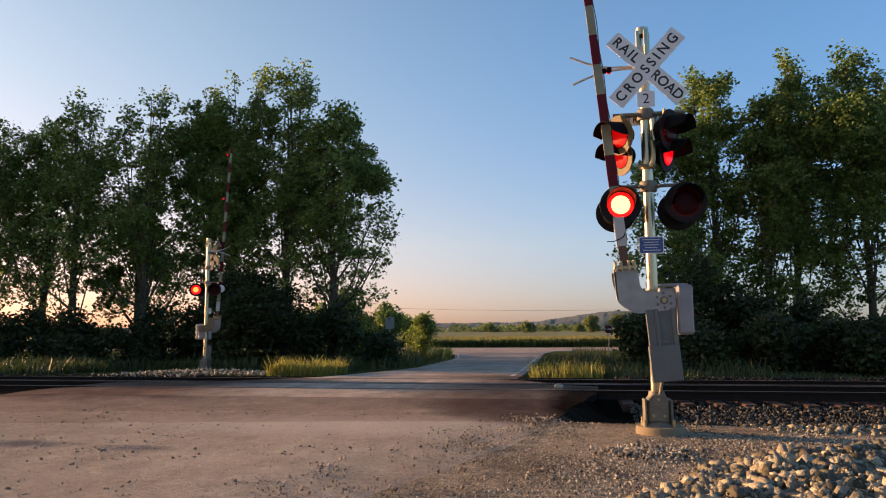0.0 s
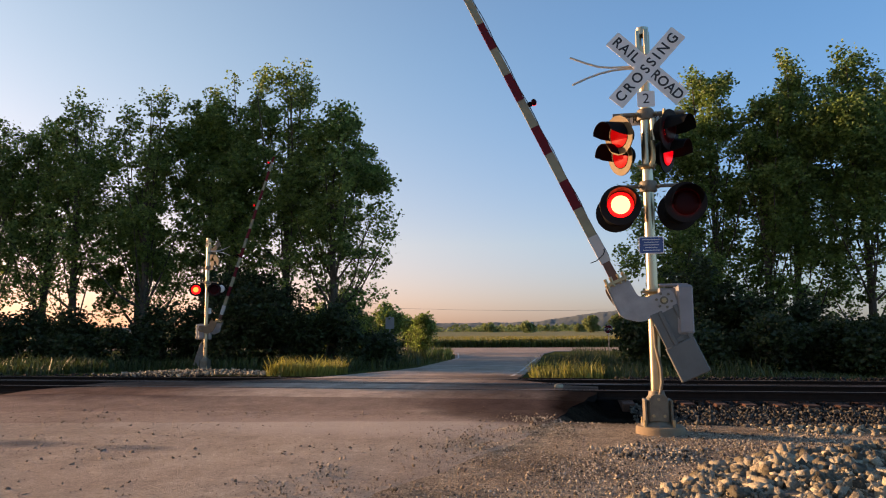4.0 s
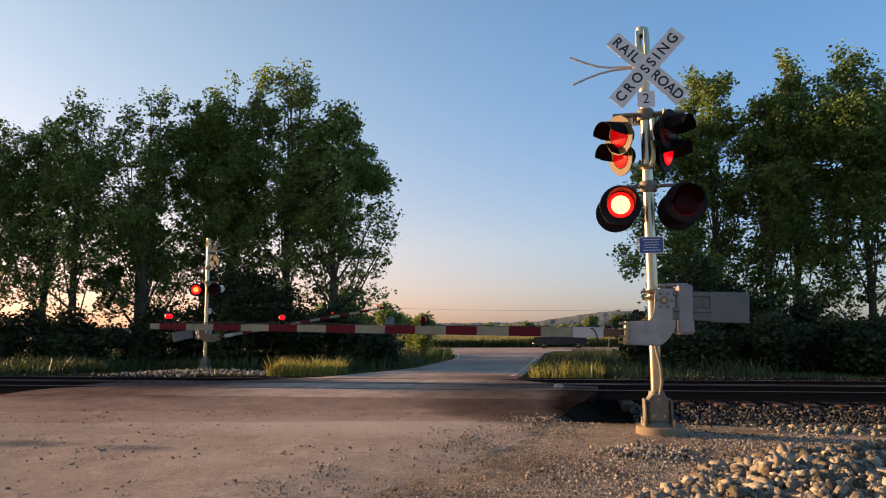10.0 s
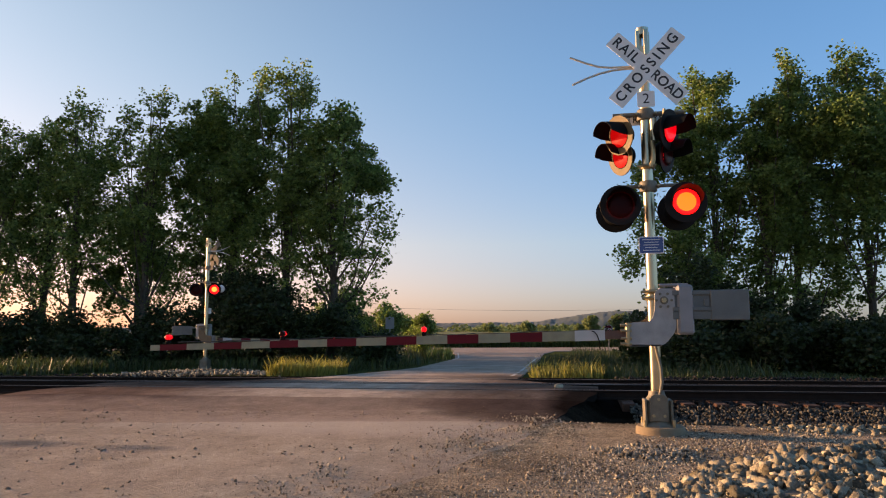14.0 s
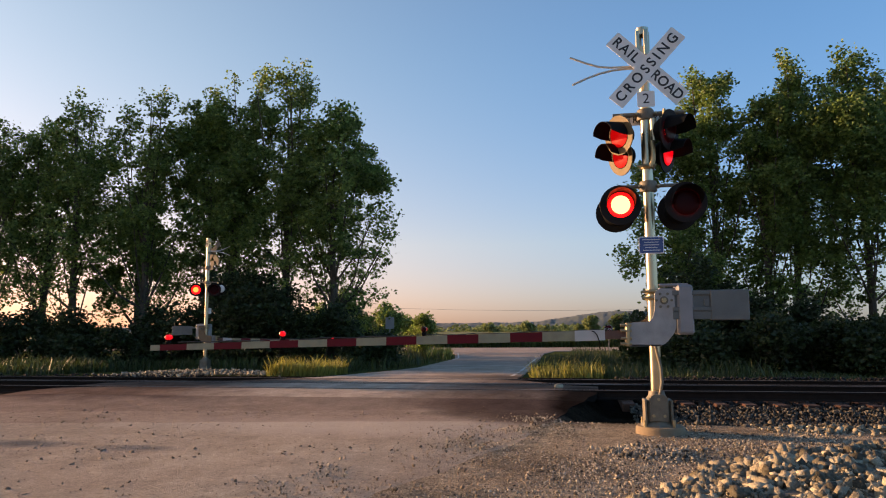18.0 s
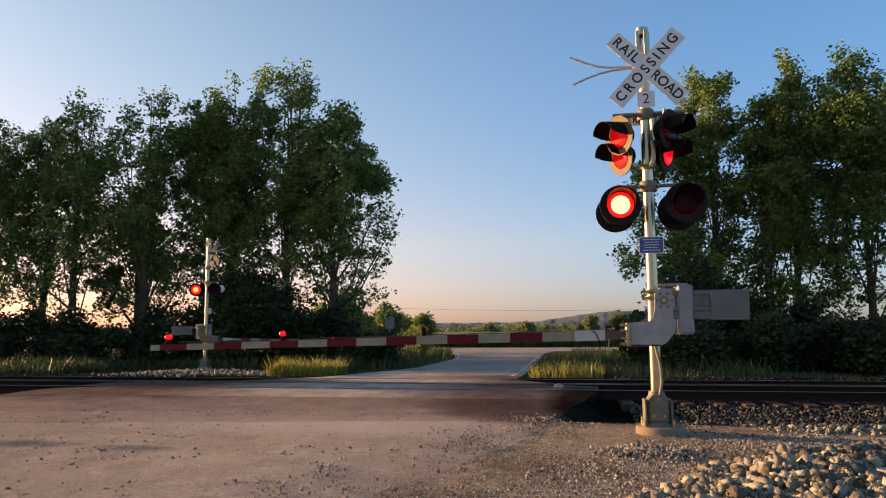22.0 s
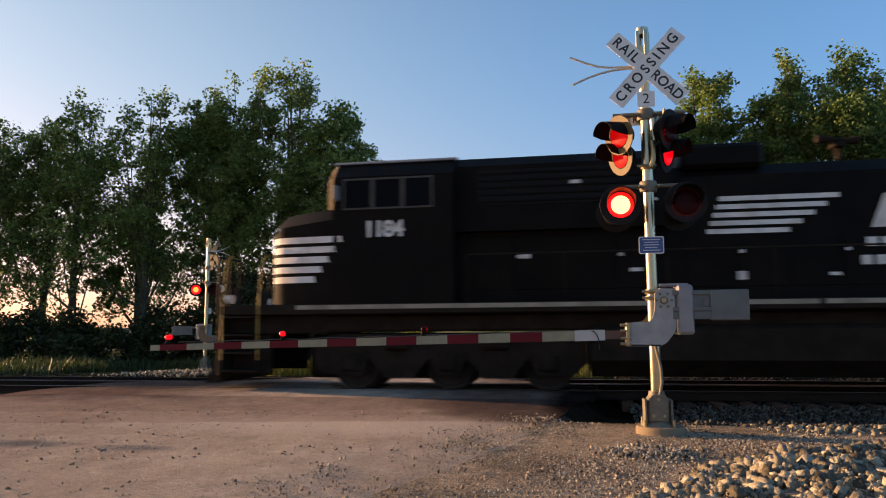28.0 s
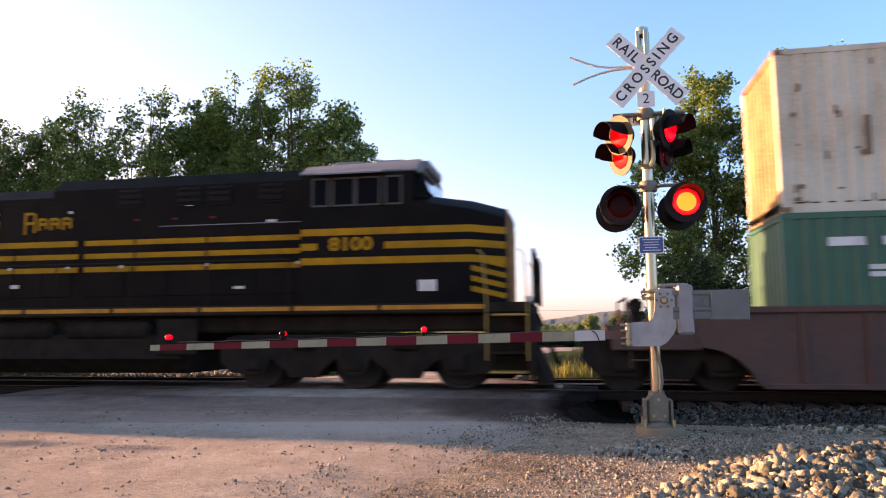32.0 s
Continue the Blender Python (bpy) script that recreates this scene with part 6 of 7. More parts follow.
            part("rear_stripe", Shape().box(-10.78, -9.76 - 0.09 * k, min(side * H, side * (H + 0.022)), max(side * H, side * (H + 0.022)), 3.42 - 0.19 * k, 3.53 - 0.19 * k), M_LWHITE, u, "white rear stripe")
    brand_marks(u, -0.6, 2.98, 1.075, M_LWHITE, True)
    for side in (-1, 1):
        lettering("road_number", number, 0.44, M_LWHITE, u, pose(8.15, side * (C + 0.006), 3.16, 90, 0, 0 if side < 0 else 180), "painted road number", wide=1.05, bold=0.014, gap=0.86)
        lettering("road_number", number, 0.34, M_LWHITE, u, pose(-10.42, side * 1.357, 3.92, 90, 0, 0 if side < 0 else 180), "small painted road number")
    small_plates(u, ((5.4, 2.6, 0.2, 0.08), (5.35, 3.3, 0.2, 0.06), (3.3, 2.3, 0.22, 0.07), (1.4, 2.15, 0.16, 0.16), (-0.2, 2.15, 0.18, 0.06), (-1.4, 2.15, 0.18, 0.06), (-9.0, 3.2, 0.2, 0.06), (6.9, 2.95, 0.3, 0.05)), 1.08, M_LWHITE)
    small_plates(u, ((4.4, 4.0, 0.2, 0.07), (3.0, 3.6, 0.18, 0.05)), 1.34, M_LWHITE)
    # white bars painted on in place of a bright slatted gap
    for z, h, x0, x1 in ((2.86, 0.10, -10.05, -9.0), (2.70, 0.08, -10.05, -9.0), (2.57, 0.05, -10.05, -9.35), (2.47, 0.05, -10.05, -9.5), (2.30, 0.62, -9.10, -9.02)):
        bar(u, "pale_bar", x0, x1, z, h, H + 0.024, M_LWHITE, "white bar for a bright gap in the hood")
    part("fuel_tank", Shape().loft([[(x, -1.4, 0.6), (x, -1.4, 1.15), (x, -1.25, 1.25), (x, 1.25, 1.25), (x, 1.4, 1.15), (x, 1.4, 0.6), (x, 1.0, 0.28), (x, -1.0, 0.28)] for x in (-3.5, 4.2)]), M_UNDER, u, "black fuel tank")
    truck(u, [5.0, 6.95, 8.9])
    truck(u, [-8.9, -6.95, -5.0])
    ends(u, 12.4, 11.95, 1.7, M_SAFETY, M_UNDER, 10.55, -10.8)
    side_rails(u, -10.2, 6.5, 1.7)
    TRAIN.append((u, qc))
    return u


def corrugated(x0, x1, z0, z1, y, side, pitch=0.28, depth=0.036):
    pts = []
    x = x0
    while x < x1 - pitch * 0.9:
        pts += [(x, 0), (x + pitch * 0.36, 0), (x + pitch * 0.5, depth), (x + pitch * 0.86, depth)]
        x += pitch
    pts.append((x1, 0))
    v = [(px, side * (y - d), z) for z in (z0, z1) for px, d in pts]
    n = len(pts)
    return Shape().add(v, [(i, i + 1, n + i + 1, n + i) for i in range(n - 1)])


def container(label, qc, z0, height, skin, end_skin, rust):
    L = 6.096
    c = thing("shipping_container", label, "container", pose(qc, T1, z0), "containers on the train")
    for side in (-1, 1):
        part("side_wall", corrugated(-L + 0.12, L - 0.12, 0.15, height - 0.1, 1.215, side), skin, c, "corrugated steel side", smooth=20)
        part("top_rail", Shape().box(-L, L, min(side * 1.15, side * 1.219), max(side * 1.15, side * 1.219), height - 0.11, height, 0.006), skin, c)
        part("bottom_rail", Shape().box(-L, L, min(side * 1.15, side * 1.219), max(side * 1.15, side * 1.219), 0.0, 0.17, 0.006), skin, c)
        for d in (-1, 1):
            part("corner_post", Shape().box(min(d * L, d * (L - 0.13)), max(d * L, d * (L - 0.13)), min(side * 1.08, side * 1.22), max(side * 1.08, side * 1.22), 0.1, height - 0.1, 0.012), skin, c)
            for z in (0.0, height - 0.12):
                part("corner_casting", Shape().box(min(d * (L + 0.003), d * (L - 0.18)), max(d * (L + 0.003), d * (L - 0.18)), min(side * 1.05, side * 1.223), max(side * 1.05, side * 1.223), z, z + 0.12, 0.015), M_RUST if rust else skin, c)
    part("roof", Shape().box(-L, L, -1.2, 1.2, height - 0.06, height - 0.02), skin, c)
    part("floor", Shape().box(-L, L, -1.2, 1.2, 0.05, 0.2), M_UNDER, c)
    for d in (-1, 1):
        w = corrugated(-1.1, 1.1, 0.15, height - 0.1, 0, 1, 0.26, 0.04)
        w.turned(Matrix.Translation((d * (L - 0.03), 0, 0)) @ Matrix.Rotation(radians(90 if d < 0 else -90), 4, "Z"))
        part("end_wall", w, end_skin, c, "corrugated end wall", smooth=20)
        part("end_sill", Shape().box(min(d * L, d * (L - 0.1)), max(d * L, d * (L - 0.1)), -1.2, 1.2, 0.0, 0.16, 0.006), end_skin, c)
        part("end_header", Shape().box(min(d * L, d * (L - 0.1)), max(d * L, d * (L - 0.1)), -1.2, 1.2, height - 0.12, height, 0.006), end_skin, c)
    if rust:
        r = random.Random(3)
        for k in range(60):
            x, z = r.uniform(-5.9, -1.0), r.choice((r.uniform(0.18, 0.5), r.uniform(0.2, height - 0.3)))
            w, h = r.uniform(0.02, 0.07), r.uniform(0.02, 0.12)
            part("rust_patch", Shape().prism(rounded([(x - w, z - h), (x + w * 0.8, z - h * 0.8), (x + w, z + h * 0.7), (x - w * 0.7, z + h)], 0.08, 3), -1.2235, -1.2195), M_RUST, c, "rust patch")
        for x, z, h in ((-4.55, 1.4, 0.75), (-4.1, 1.55, 0.55), (-3.75, 1.3, 0.7), (-3.3, 1.5, 0.6)):
            part("rust_streak", Shape().prism(rounded([(x - 0.06, z - h / 2), (x + 0.05, z - h / 2), (x + 0.06, z + h / 2), (x - 0.05, z + h / 2)], 0.03, 3), -1.2245, -1.2195), M_RUST, c, "faded rusty letter stroke")
    else:
        for x, z, w, h in ((-5.0, 2.42, 0.62, 0.16), (-3.9, 2.42, 1.0, 0.16), (-4.45, 1.95, 0.40, 0.09), (-4.45, 1.82, 0.40, 0.09)):
            part("writing_bar", Shape().box(x - w / 2, x + w / 2, -1.224, -1.2195, z - h / 2, z + h / 2), M_LWHITE, c, "pale line of small writing")
    TRAIN.append((c, qc))
    return c


def well_car(qc):
    u = thing("well_car", "rust brown well car carrying stacked containers", "wagon", pose(qc, T1, 0))
    L = 9.3
    for side in (-1, 1):
        y0, y1 = sorted((side * 1.32, side * 1.45))
        arch = [(7.7, 1.0), (7.62, 0.84), (7.3, 0.78), (7.0, 0.62), (6.8, 0.42), (6.7, 0.22), (6.55, 0.1)]
        poly = [(-7.6, 1.50), (7.6, 1.50)] + arch + [(-x, z) for x, z in reversed(arch)]
        part("side_sill", Shape().prism(poly, y0, y1), M_BROWN, u, "deep rust brown side sill")
        y0, y1 = sorted((side * 1.30, side * 1.52))
        part("top_chord", Shape().box(-7.65, 7.65, y0, y1, 1.44, 1.56, 0.015), M_BROWN, u)
        part("bottom_chord", Shape().box(-6.5, 6.5, y0, y1, 0.10, 0.2, 0.015), M_BROWN, u)
        for k in range(12):
            x = -5.9 + 1.07 * k
            y2, y3 = sorted((side * 1.45, side * 1.50))
            part("side_post", Shape().box(x - 0.05, x + 0.05, y2, y3, 0.2, 1.45, 0.01), M_BROWN, u)
    part("well_floor", Shape().box(-6.3, 6.3, -1.3, 1.3, 0.16, 0.26), M_BROWN, u)
    for d in (-1, 1):
        def bx(a, b):
            return (min(d * a, d * b), max(d * a, d * b))
        part("end_platform", Shape().box(*bx(6.3, 9.0), -1.3, 1.3, 1.02, 1.2, 0.03).box(*bx(6.3, 6.45), -1.4, 1.4, 0.3, 1.5, 0.03).box(*bx(6.5, 9.2), -0.35, 0.35, 0.8, 1.05, 0.03).box(*bx(7.6, 9.2), -1.42, -1.3, 0.78, 1.24, 0.02).box(*bx(7.6, 9.2), 1.3, 1.42, 0.78, 1.24, 0.02), M_BROWN, u, "end platform over the truck")
        part("bulkhead_rail", Shape().tube([(d * 8.9, -1.2, 1.2), (d * 8.9, -1.2, 1.75), (d * 8.9, 1.2, 1.75), (d * 8.9, 1.2, 1.2)], 0.025, 8), M_BROWN, u)
        part("brake_stand", Shape().box(*bx(8.6, 8.75), -0.9, -0.72, 1.2, 1.75, 0.02).tube([(d * 8.7, -0.95, 1.62), (d * 8.7, -0.65, 1.62)], 0.14, 12), M_UNDER, u, "hand brake stand")
        part("coupler", Shape().box(*bx(9.0, 9.55), -0.13, 0.13, 0.86, 1.08, 0.03).box(*bx(9.35, 9.6), -0.19, 0.12, 0.8, 1.14, 0.05), M_UNDER, u, "knuckle coupler")
        for side in (-1, 1):
            part("end_ladder", Shape().tube([(d * 8.85, side * 1.3, 0.45), (d * 8.85, side * 1.35, 1.6)], 0.02, 8).tube([(d * 8.45, side * 1.3, 0.45), (d * 8.45, side * 1.35, 1.6)], 0.02, 8).tube([(d * 8.45, side * 1.31, 0.6), (d * 8.85, side * 1.31, 0.6)], 0.018, 8).tube([(d * 8.45, side * 1.33, 1.0), (d * 8.85, side * 1.33, 1.0)], 0.018, 8), M_BROWN, u, "end ladder")
        xs_ = sorted((d * 7.2, d * 8.95))
        truck(u, xs_, "two-axle truck frame")
    TRAIN.append((u, qc))


emd_unit("black six-axle diesel locomotive with white stripes, leading the train", -26.95, "1184")
ge_unit("black six-axle diesel locomotive with white stripes and broad cab", -2.80, "4034", False)
ge_unit("black six-axle diesel locomotive with golden stripes", 20.42, "8100", True)
well_car(41.42)
container("dark green corrugated container in the well, pale lettering", 41.42, 0.30, 2.96, M_GREENC, M_GREENC, False)
container("grimy off-white container with rust stains stacked on top", 41.46, 3.262, 3.12, M_BEIGE, M_OCHRE, True)


# ---- grass and crops ----
M_GRASS = mat("green verge grass", (0.05, 0.075, 0.018), 0.6, vary=0.25, scale=0.4, fine=3, bump=0, island=0.4, leaf=0.28)
# yellow grass, its colour brightened to stand for sun falling on it
M_YELLOWGRASS = mat("yellow-green grass brightened for sun", (0.30, 0.29, 0.06), 0.6, vary=0.25, scale=0.4, fine=3, bump=0, island=0.35, leaf=0.4)
M_CROP = mat("tasselled crop", (0.24, 0.215, 0.04), 0.7, vary=0.3, scale=0.08, fine=2, bump=0, island=0.35, leaf=0.3)
M_CROPGREEN = mat("green crop leaves", (0.07, 0.10, 0.025), 0.6, vary=0.25, scale=0.3, fine=3, bump=0, island=0.35, leaf=0.35)


def blades(name, spots, material, label, category, seed, width=0.02):
    """Bent tapering blades at (x, y, z, height)."""
    rng = np.random.default_rng(seed)
    sp = np.array(spots)
    n = len(sp)
    a = rng.uniform(0, 2 * math.pi, n)
    d = np.stack([np.cos(a), np.sin(a), np.zeros(n)], 1)
    side = np.stack([-np.sin(a), np.cos(a), np.zeros(n)], 1) * (width * rng.uniform(0.6, 1.5, (n, 1)))
    h = sp[:, 3:4]
    lean = rng.uniform(0.05, 0.8, (n, 1)) * h
    up = np.array([0, 0, 1.0])
    b = sp[:, :3]
    m = b + up * h * 0.6 + d * lean * 0.4
    t = b + up * h + d * lean
    v = np.stack([b - side, b + side, m + side * 0.8, m - side * 0.8, t], 1).reshape(-1, 3)
    o = (np.arange(n) * 5)[:, None]
    tri = np.concatenate([o + [0, 1, 2], o + [0, 2, 3], o + [3, 2, 4]])
    return tagged(new(name, raw_mesh(name, v, tri, material)), label, category, kind="stuff")


rg = random.Random(21)


def scatter(n, x0, x1, y0, y1, h0, h1, keep=lambda x, y: True):
    out = []
    while len(out) < n:
        x, y = rg.uniform(x0, x1), rg.uniform(y0, y1)
        if keep(x, y):
            c = 0.75 + 0.5 * noise.noise((x * 0.5, y * 0.5, 2))
            out.append((x, y, ground_z(x, y) - 0.02, (h0 + (h1 - h0) * rg.random() ** 1.8) * c * rg.uniform(0.6, 1.2)))
    return out


def off_road(x, y):
    return not (lerp(y, ROAD_L) - 0.3 < x < lerp(y, ROAD_R) + 0.3) and y < 72 and not (-18.5 < x < -9.6 and y < 26.4 + 0.5 * math.sin(x))


blades("verge_grass", scatter(30000, -34, -8.5, 22.6, 29, 0.25, 0.8, off_road) + scatter(9000, -30, -7.2, 27, 66, 0.5, 1.1, off_road), M_GRASS, "rough green grass along the railway", "grass", 1, 0.022)
blades("verge_grass", scatter(4200, -9.9, -7.9, 21.4, 24.5, 0.3, 0.9, off_road) + scatter(2600, -9.0, -7.0, 44, 62, 0.5, 1.0, off_road) + scatter(2500, -31, -22, 22.8, 24, 0.2, 0.6), M_YELLOWGRASS, "sunlit yellow-green tall grass by the road", "grass", 2, 0.02)
blades("verge_grass", scatter(13000, -1.4, 6, 22, 42, 0.2, 0.75, off_road) + scatter(15000, 1.5, 20, 22.3, 26.5, 0.06, 0.26) + scatter(5000, 0, 14, 42, 72, 0.4, 0.9, off_road), M_GRASS, "tall green weeds beside the road", "grass", 3, 0.014)
blades("verge_grass", scatter(1300, -1.4, 0.9, 21.8, 25, 0.3, 0.75, off_road), M_YELLOWGRASS, "dry yellow weeds beside the road", "grass", 4, 0.013)


def crop_z(x, y):
    return ground_z(x, y) + 1.02 + 0.10 * noise.noise((x * 0.25, y * 0.25, 1)) + (0.06 * noise.noise((x * 1.7, y * 1.7, 4)))


cx = graded(-700, 700, -60, 60, 1.0, 1.25)
cy = graded(88.2, 700, 88.2, 130, 1.0, 1.2)
cv, cf = sheet(cx, [y for y in cy if y >= 88.2], crop_z)
tagged(new("crop_field", raw_mesh("crop_field", cv, cf, M_CROP, False)), "wide field of tasselled yellow-green crop", "crop", kind="stuff")
spots = []
for k in range(30000):
    x = rg.uniform(-75, 75)
    y = 86.6 + 22 * rg.random() ** 2.2
    spots.append((x, y, ground_z(x, y), rg.uniform(0.85, 1.2)))
blades("crop_rows", spots, M_CROPGREEN, "green stalks at the edge of the crop field", "crop", 5, 0.07)
spots = [(rg.uniform(-75, 75), 88 + 40 * rg.random() ** 1.5, 0, 0) for k in range(16000)]
spots = [(x, y, crop_z(x, y) - 0.1, rg.uniform(0.15, 0.38)) for x, y, _, _ in spots]
blades("crop_tassels", spots, M_CROP, "golden tassels over the crop", "crop", 6, 0.05)

# ---- distance ----
M_FARLEAF = mat("hazy distant foliage", (0.20, 0.255, 0.09), 0.8, vary=0.3, scale=0.05, fine=0.4, bump=0, island=0.3, leaf=0.3)
M_HILL = mat("wooded hills in haze", (0.062, 0.090, 0.088), 1.0, vary=0.2, scale=0.004, fine=0.03, bump=0.3)
v, f = [], []
n = 900
HILL_ROWS = 16
for i in range(n + 1):
    x = -1700 + 3000 * i / n
    h = 13 + 30 * math.exp(-((x - 150) / 215.0) ** 2) + 5 * math.exp(-((x + 400) / 250.0) ** 2) + 3 * noise.noise((x * 0.006, 0, 0)) + 2 * noise.noise((x * 0.03, 3, 0))
    for q in range(HILL_ROWS):
        u = q / (HILL_ROWS - 1)
        rough = 2.2 * noise.noise((x * 0.02, u * 6, 9)) + 1.9 * noise.noise((x * 0.09, u * 22, 4)) + 1.5 * noise.noise((x * 0.21, u * 40, 7))
        v.append((x, 1500 + 300 * u, -3 if q == 0 else h * math.sin(min(1, u * 1.25) * math.pi / 2) ** 0.8 + rough))
for i in range(n):
    for q in range(HILL_ROWS - 1):
        a = i * HILL_ROWS + q
        f.append((a, a + HILL_ROWS, a + HILL_ROWS + 1, a + 1))
tagged(new("hills", raw_mesh("hills", v, f, M_HILL, False)), "low wooded hills in the hazy distance", "hill", kind="structure")
rng_far = np.random.default_rng(8)
fb = []
for k in range(430):
    x = rng_far.uniform(-330, 260)
    y = rng_far.uniform(520, 640)
    h = rng_far.uniform(3, 7.5)
    fb.append((x, y, h * 0.45 - 1, rng_far.uniform(5, 13), 6, h * 0.55))
tagged(new("far_woods", leaf_mesh("far_woods", fb, 26000, 1.6, 31, M_FARLEAF, 1.2)), "hazy line of distant trees behind the field", "woods", kind="stuff")
for k, (x, y, h, w) in enumerate(((-20, 330, 5.5, 4), (23, 330, 9.5, 6.5), (8.9, 330, 8.2, 4.2), (-88, 300, 9, 7), (-78, 310, 7, 5), (-100, 290, 8, 7), (-47, 420, 6, 5), (4, 400, 5, 4))):
    b = [(rg.uniform(-0.5, 0.5) * w, 0, h * q, w * 0.5, w * 0.5, h * 0.25) for q in (0.3, 0.45, 0.6, 0.78)]
    tree(x, y, b, 3500, 200 + k, "distant round-topped green tree beyond the field", trunk=0.5, leaf=0.8, group="trees beyond the field", material=M_FARLEAF, clump=0.9)
for k, (x, y, h, w) in enumerate(((-13.0, 50, 3.9, 1.5), (-15.5, 48, 4.6, 1.9), (-11.6, 55, 3.2, 1.2), (-17.5, 46, 3.6, 1.8), (-14, 60, 3.3, 2.0))):
    b = [(rg.uniform(-0.5, 0.5) * w, rg.uniform(-0.4, 0.4) * w, h * q, w * 0.5, w * 0.5, h * 0.22) for q in (0.2, 0.35, 0.5, 0.65, 0.8)]
    tree(x, y, b, 6000, 220 + k, "leafy green roadside shrub", trunk=0.08, leaf=0.16, group="roadside shrubs", category="shrub", clump=0.3)
for x in (-125, 140):
    z0 = ground_z(x, 330)
    up_ = thing("utility_pole", "tall wooden utility pole at the field's far edge", "utility pole", pose(x, 330, z0), "utility poles over the field")
    part("pole", Shape().tube([(0, 0, -0.4), (0, 0, 14.6 - z0)], [0.17, 0.12], 10), M_BARK, up_, "weathered wooden pole")
    part("crossarm", Shape().box(-1.2, 1.2, -0.06, 0.06, 14.15 - z0, 14.27 - z0, 0.01), M_BARK, up_)
part_cable = Shape().tube([(-125 + 6.625 * k, 330, 9.9 + 4.35 * ((-132.5 + 6.625 * k) / 132.5) ** 2) for k in range(41)], 0.05, 5)
single("power_line", part_cable, M_WIRE, "thin overhead power line slung between two poles", "cable")

# ---- road furniture ----
M_SIGNBACK = mat("bare aluminium sign back", (0.42, 0.42, 0.42), 0.5, 0.5, vary=0.12, scale=5, bump=0.02)
M_POST = mat("grey steel post", (0.3, 0.3, 0.29), 0.6, 0.4, vary=0.2)
z0 = ground_z(-10.6, 39)
sg = thing("road_sign", "pair of road signs seen from behind on a post", "sign", pose(-10.13, 39, z0, 0, 0, 6))
part("post", Shape().box(-0.03, 0.03, -0.02, 0.02, -0.1, 2.6, 0.004), M_POST, sg, "steel sign post")
part("diamond_plate", Shape().prism(rounded([(0, 0.82), (0.44, 1.26), (0, 1.70), (-0.44, 1.26)], 0.05, 3), -0.028, -0.02), M_SIGNBACK, sg, "bare back of a diamond sign")
part("square_plate", Shape().prism(rounded([(-0.25, 1.85), (0.25, 1.85), (0.25, 2.5), (-0.25, 2.5)], 0.03, 3), -0.028, -0.02), M_SIGNBACK, sg, "bare back of a rectangular sign")
x0, y0 = 2.95, 58.5
st = thing("stop_sign", "red octagonal stop sign on a post", "sign", pose(x0, y0, ground_z(x0, y0)))
part("post", Shape().box(-0.03, 0.03, 0.0, 0.05, -0.1, 2.3, 0.004), M_POST, st, "steel sign post")
octo = [(0.38 * math.cos(radians(22.5 + 45 * k)), 2.02 + 0.38 * math.sin(radians(22.5 + 45 * k))) for k in range(8)]
part("border", Shape().prism(octo, -0.012, -0.004), M_WHITE, st, "white sign border")
face = part("sign_face", Shape().prism([(x * 0.93, 2.02 + (z - 2.02) * 0.93) for x, z in octo], -0.018, -0.012), M_RED, st, "red sign face")
lettering("letters", "STOP", 0.26, M_WHITE, face, pose(0, -0.0195, 2.02, 90, 0, 0), "white capital letters", bold=0.001)

# worn edge lines on the road
M_LINE = mat("worn white road paint", (0.62, 0.60, 0.55), 0.7, vary=0.25, scale=3, fine=30, bump=0.1, dirt=(0.3, 0.29, 0.27))
for a, b, table, off in ((21.5, 23.4, ROAD_R, -0.22), (23.9, 24.9, ROAD_R, -0.22), (25.6, 30.0, ROAD_R, -0.22), (31, 46, ROAD_R, -0.22), (42, 66, ROAD_L, 0.25)):
    s = Shape()
    n = 14
    v = []
    for k in range(n + 1):
        y = a + (b - a) * k / n
        x = lerp(y, table) + off
        v += [(x - 0.05, y, road_z(y) + 0.012), (x + 0.05, y, road_z(y) + 0.012)]
    s.add(v, [(2 * k, 2 * k + 1, 2 * k + 3, 2 * k + 2) for k in range(n)])
    single("road_marking", s, M_LINE, "worn white edge line on the asphalt", "marking", kind="structure")

# stone on the crossing
rk = Shape()
rr = random.Random(2)
rk.loft([[(0.10 * s_ * math.cos(a), 0.07 * s_ * math.sin(a), z_) for a in [2 * math.pi * k / 9 + 0.2 * z_ for k in range(9)]] for s_, z_ in ((0.8, -0.01), (1.0, 0.03), (0.85, 0.065), (0.4, 0.085))])
single("stone", rk, M_STONE, "single pale stone lying on the crossing", "stone", pose(-0.28, 14.75, -0.01, 0, 0, 20))

# ---- pickup on the highway ----
M_PICKUP = mat("dark charcoal car paint", (0.025, 0.026, 0.03), 0.3, 0.3, vary=0.1, bump=0, coat=0.7)
M_TYRE = mat("black tyre rubber", (0.02, 0.02, 0.02), 0.85, vary=0.2, bump=0.1)
M_CARGLASS = mat("tinted car glass", (0.02, 0.025, 0.03), 0.05, vary=0.05, bump=0, coat=1.0)
pk = thing("pickup_truck", "dark charcoal crew-cab pickup on the highway", "pickup truck", pose(0, 80.2, road_z(80.2) + 0.03))
body = [(-2.95, 0.62), (-2.95, 1.28), (-0.95, 1.30), (-0.9, 1.32), (1.25, 1.32), (2.6, 1.25), (2.9, 1.05), (2.95, 0.6), (2.55, 0.45), (-2.6, 0.45)]
part("body", Shape().prism(rounded(body, 0.12, 3), -0.98, 0.98), M_PICKUP, pk, "dark painted body")
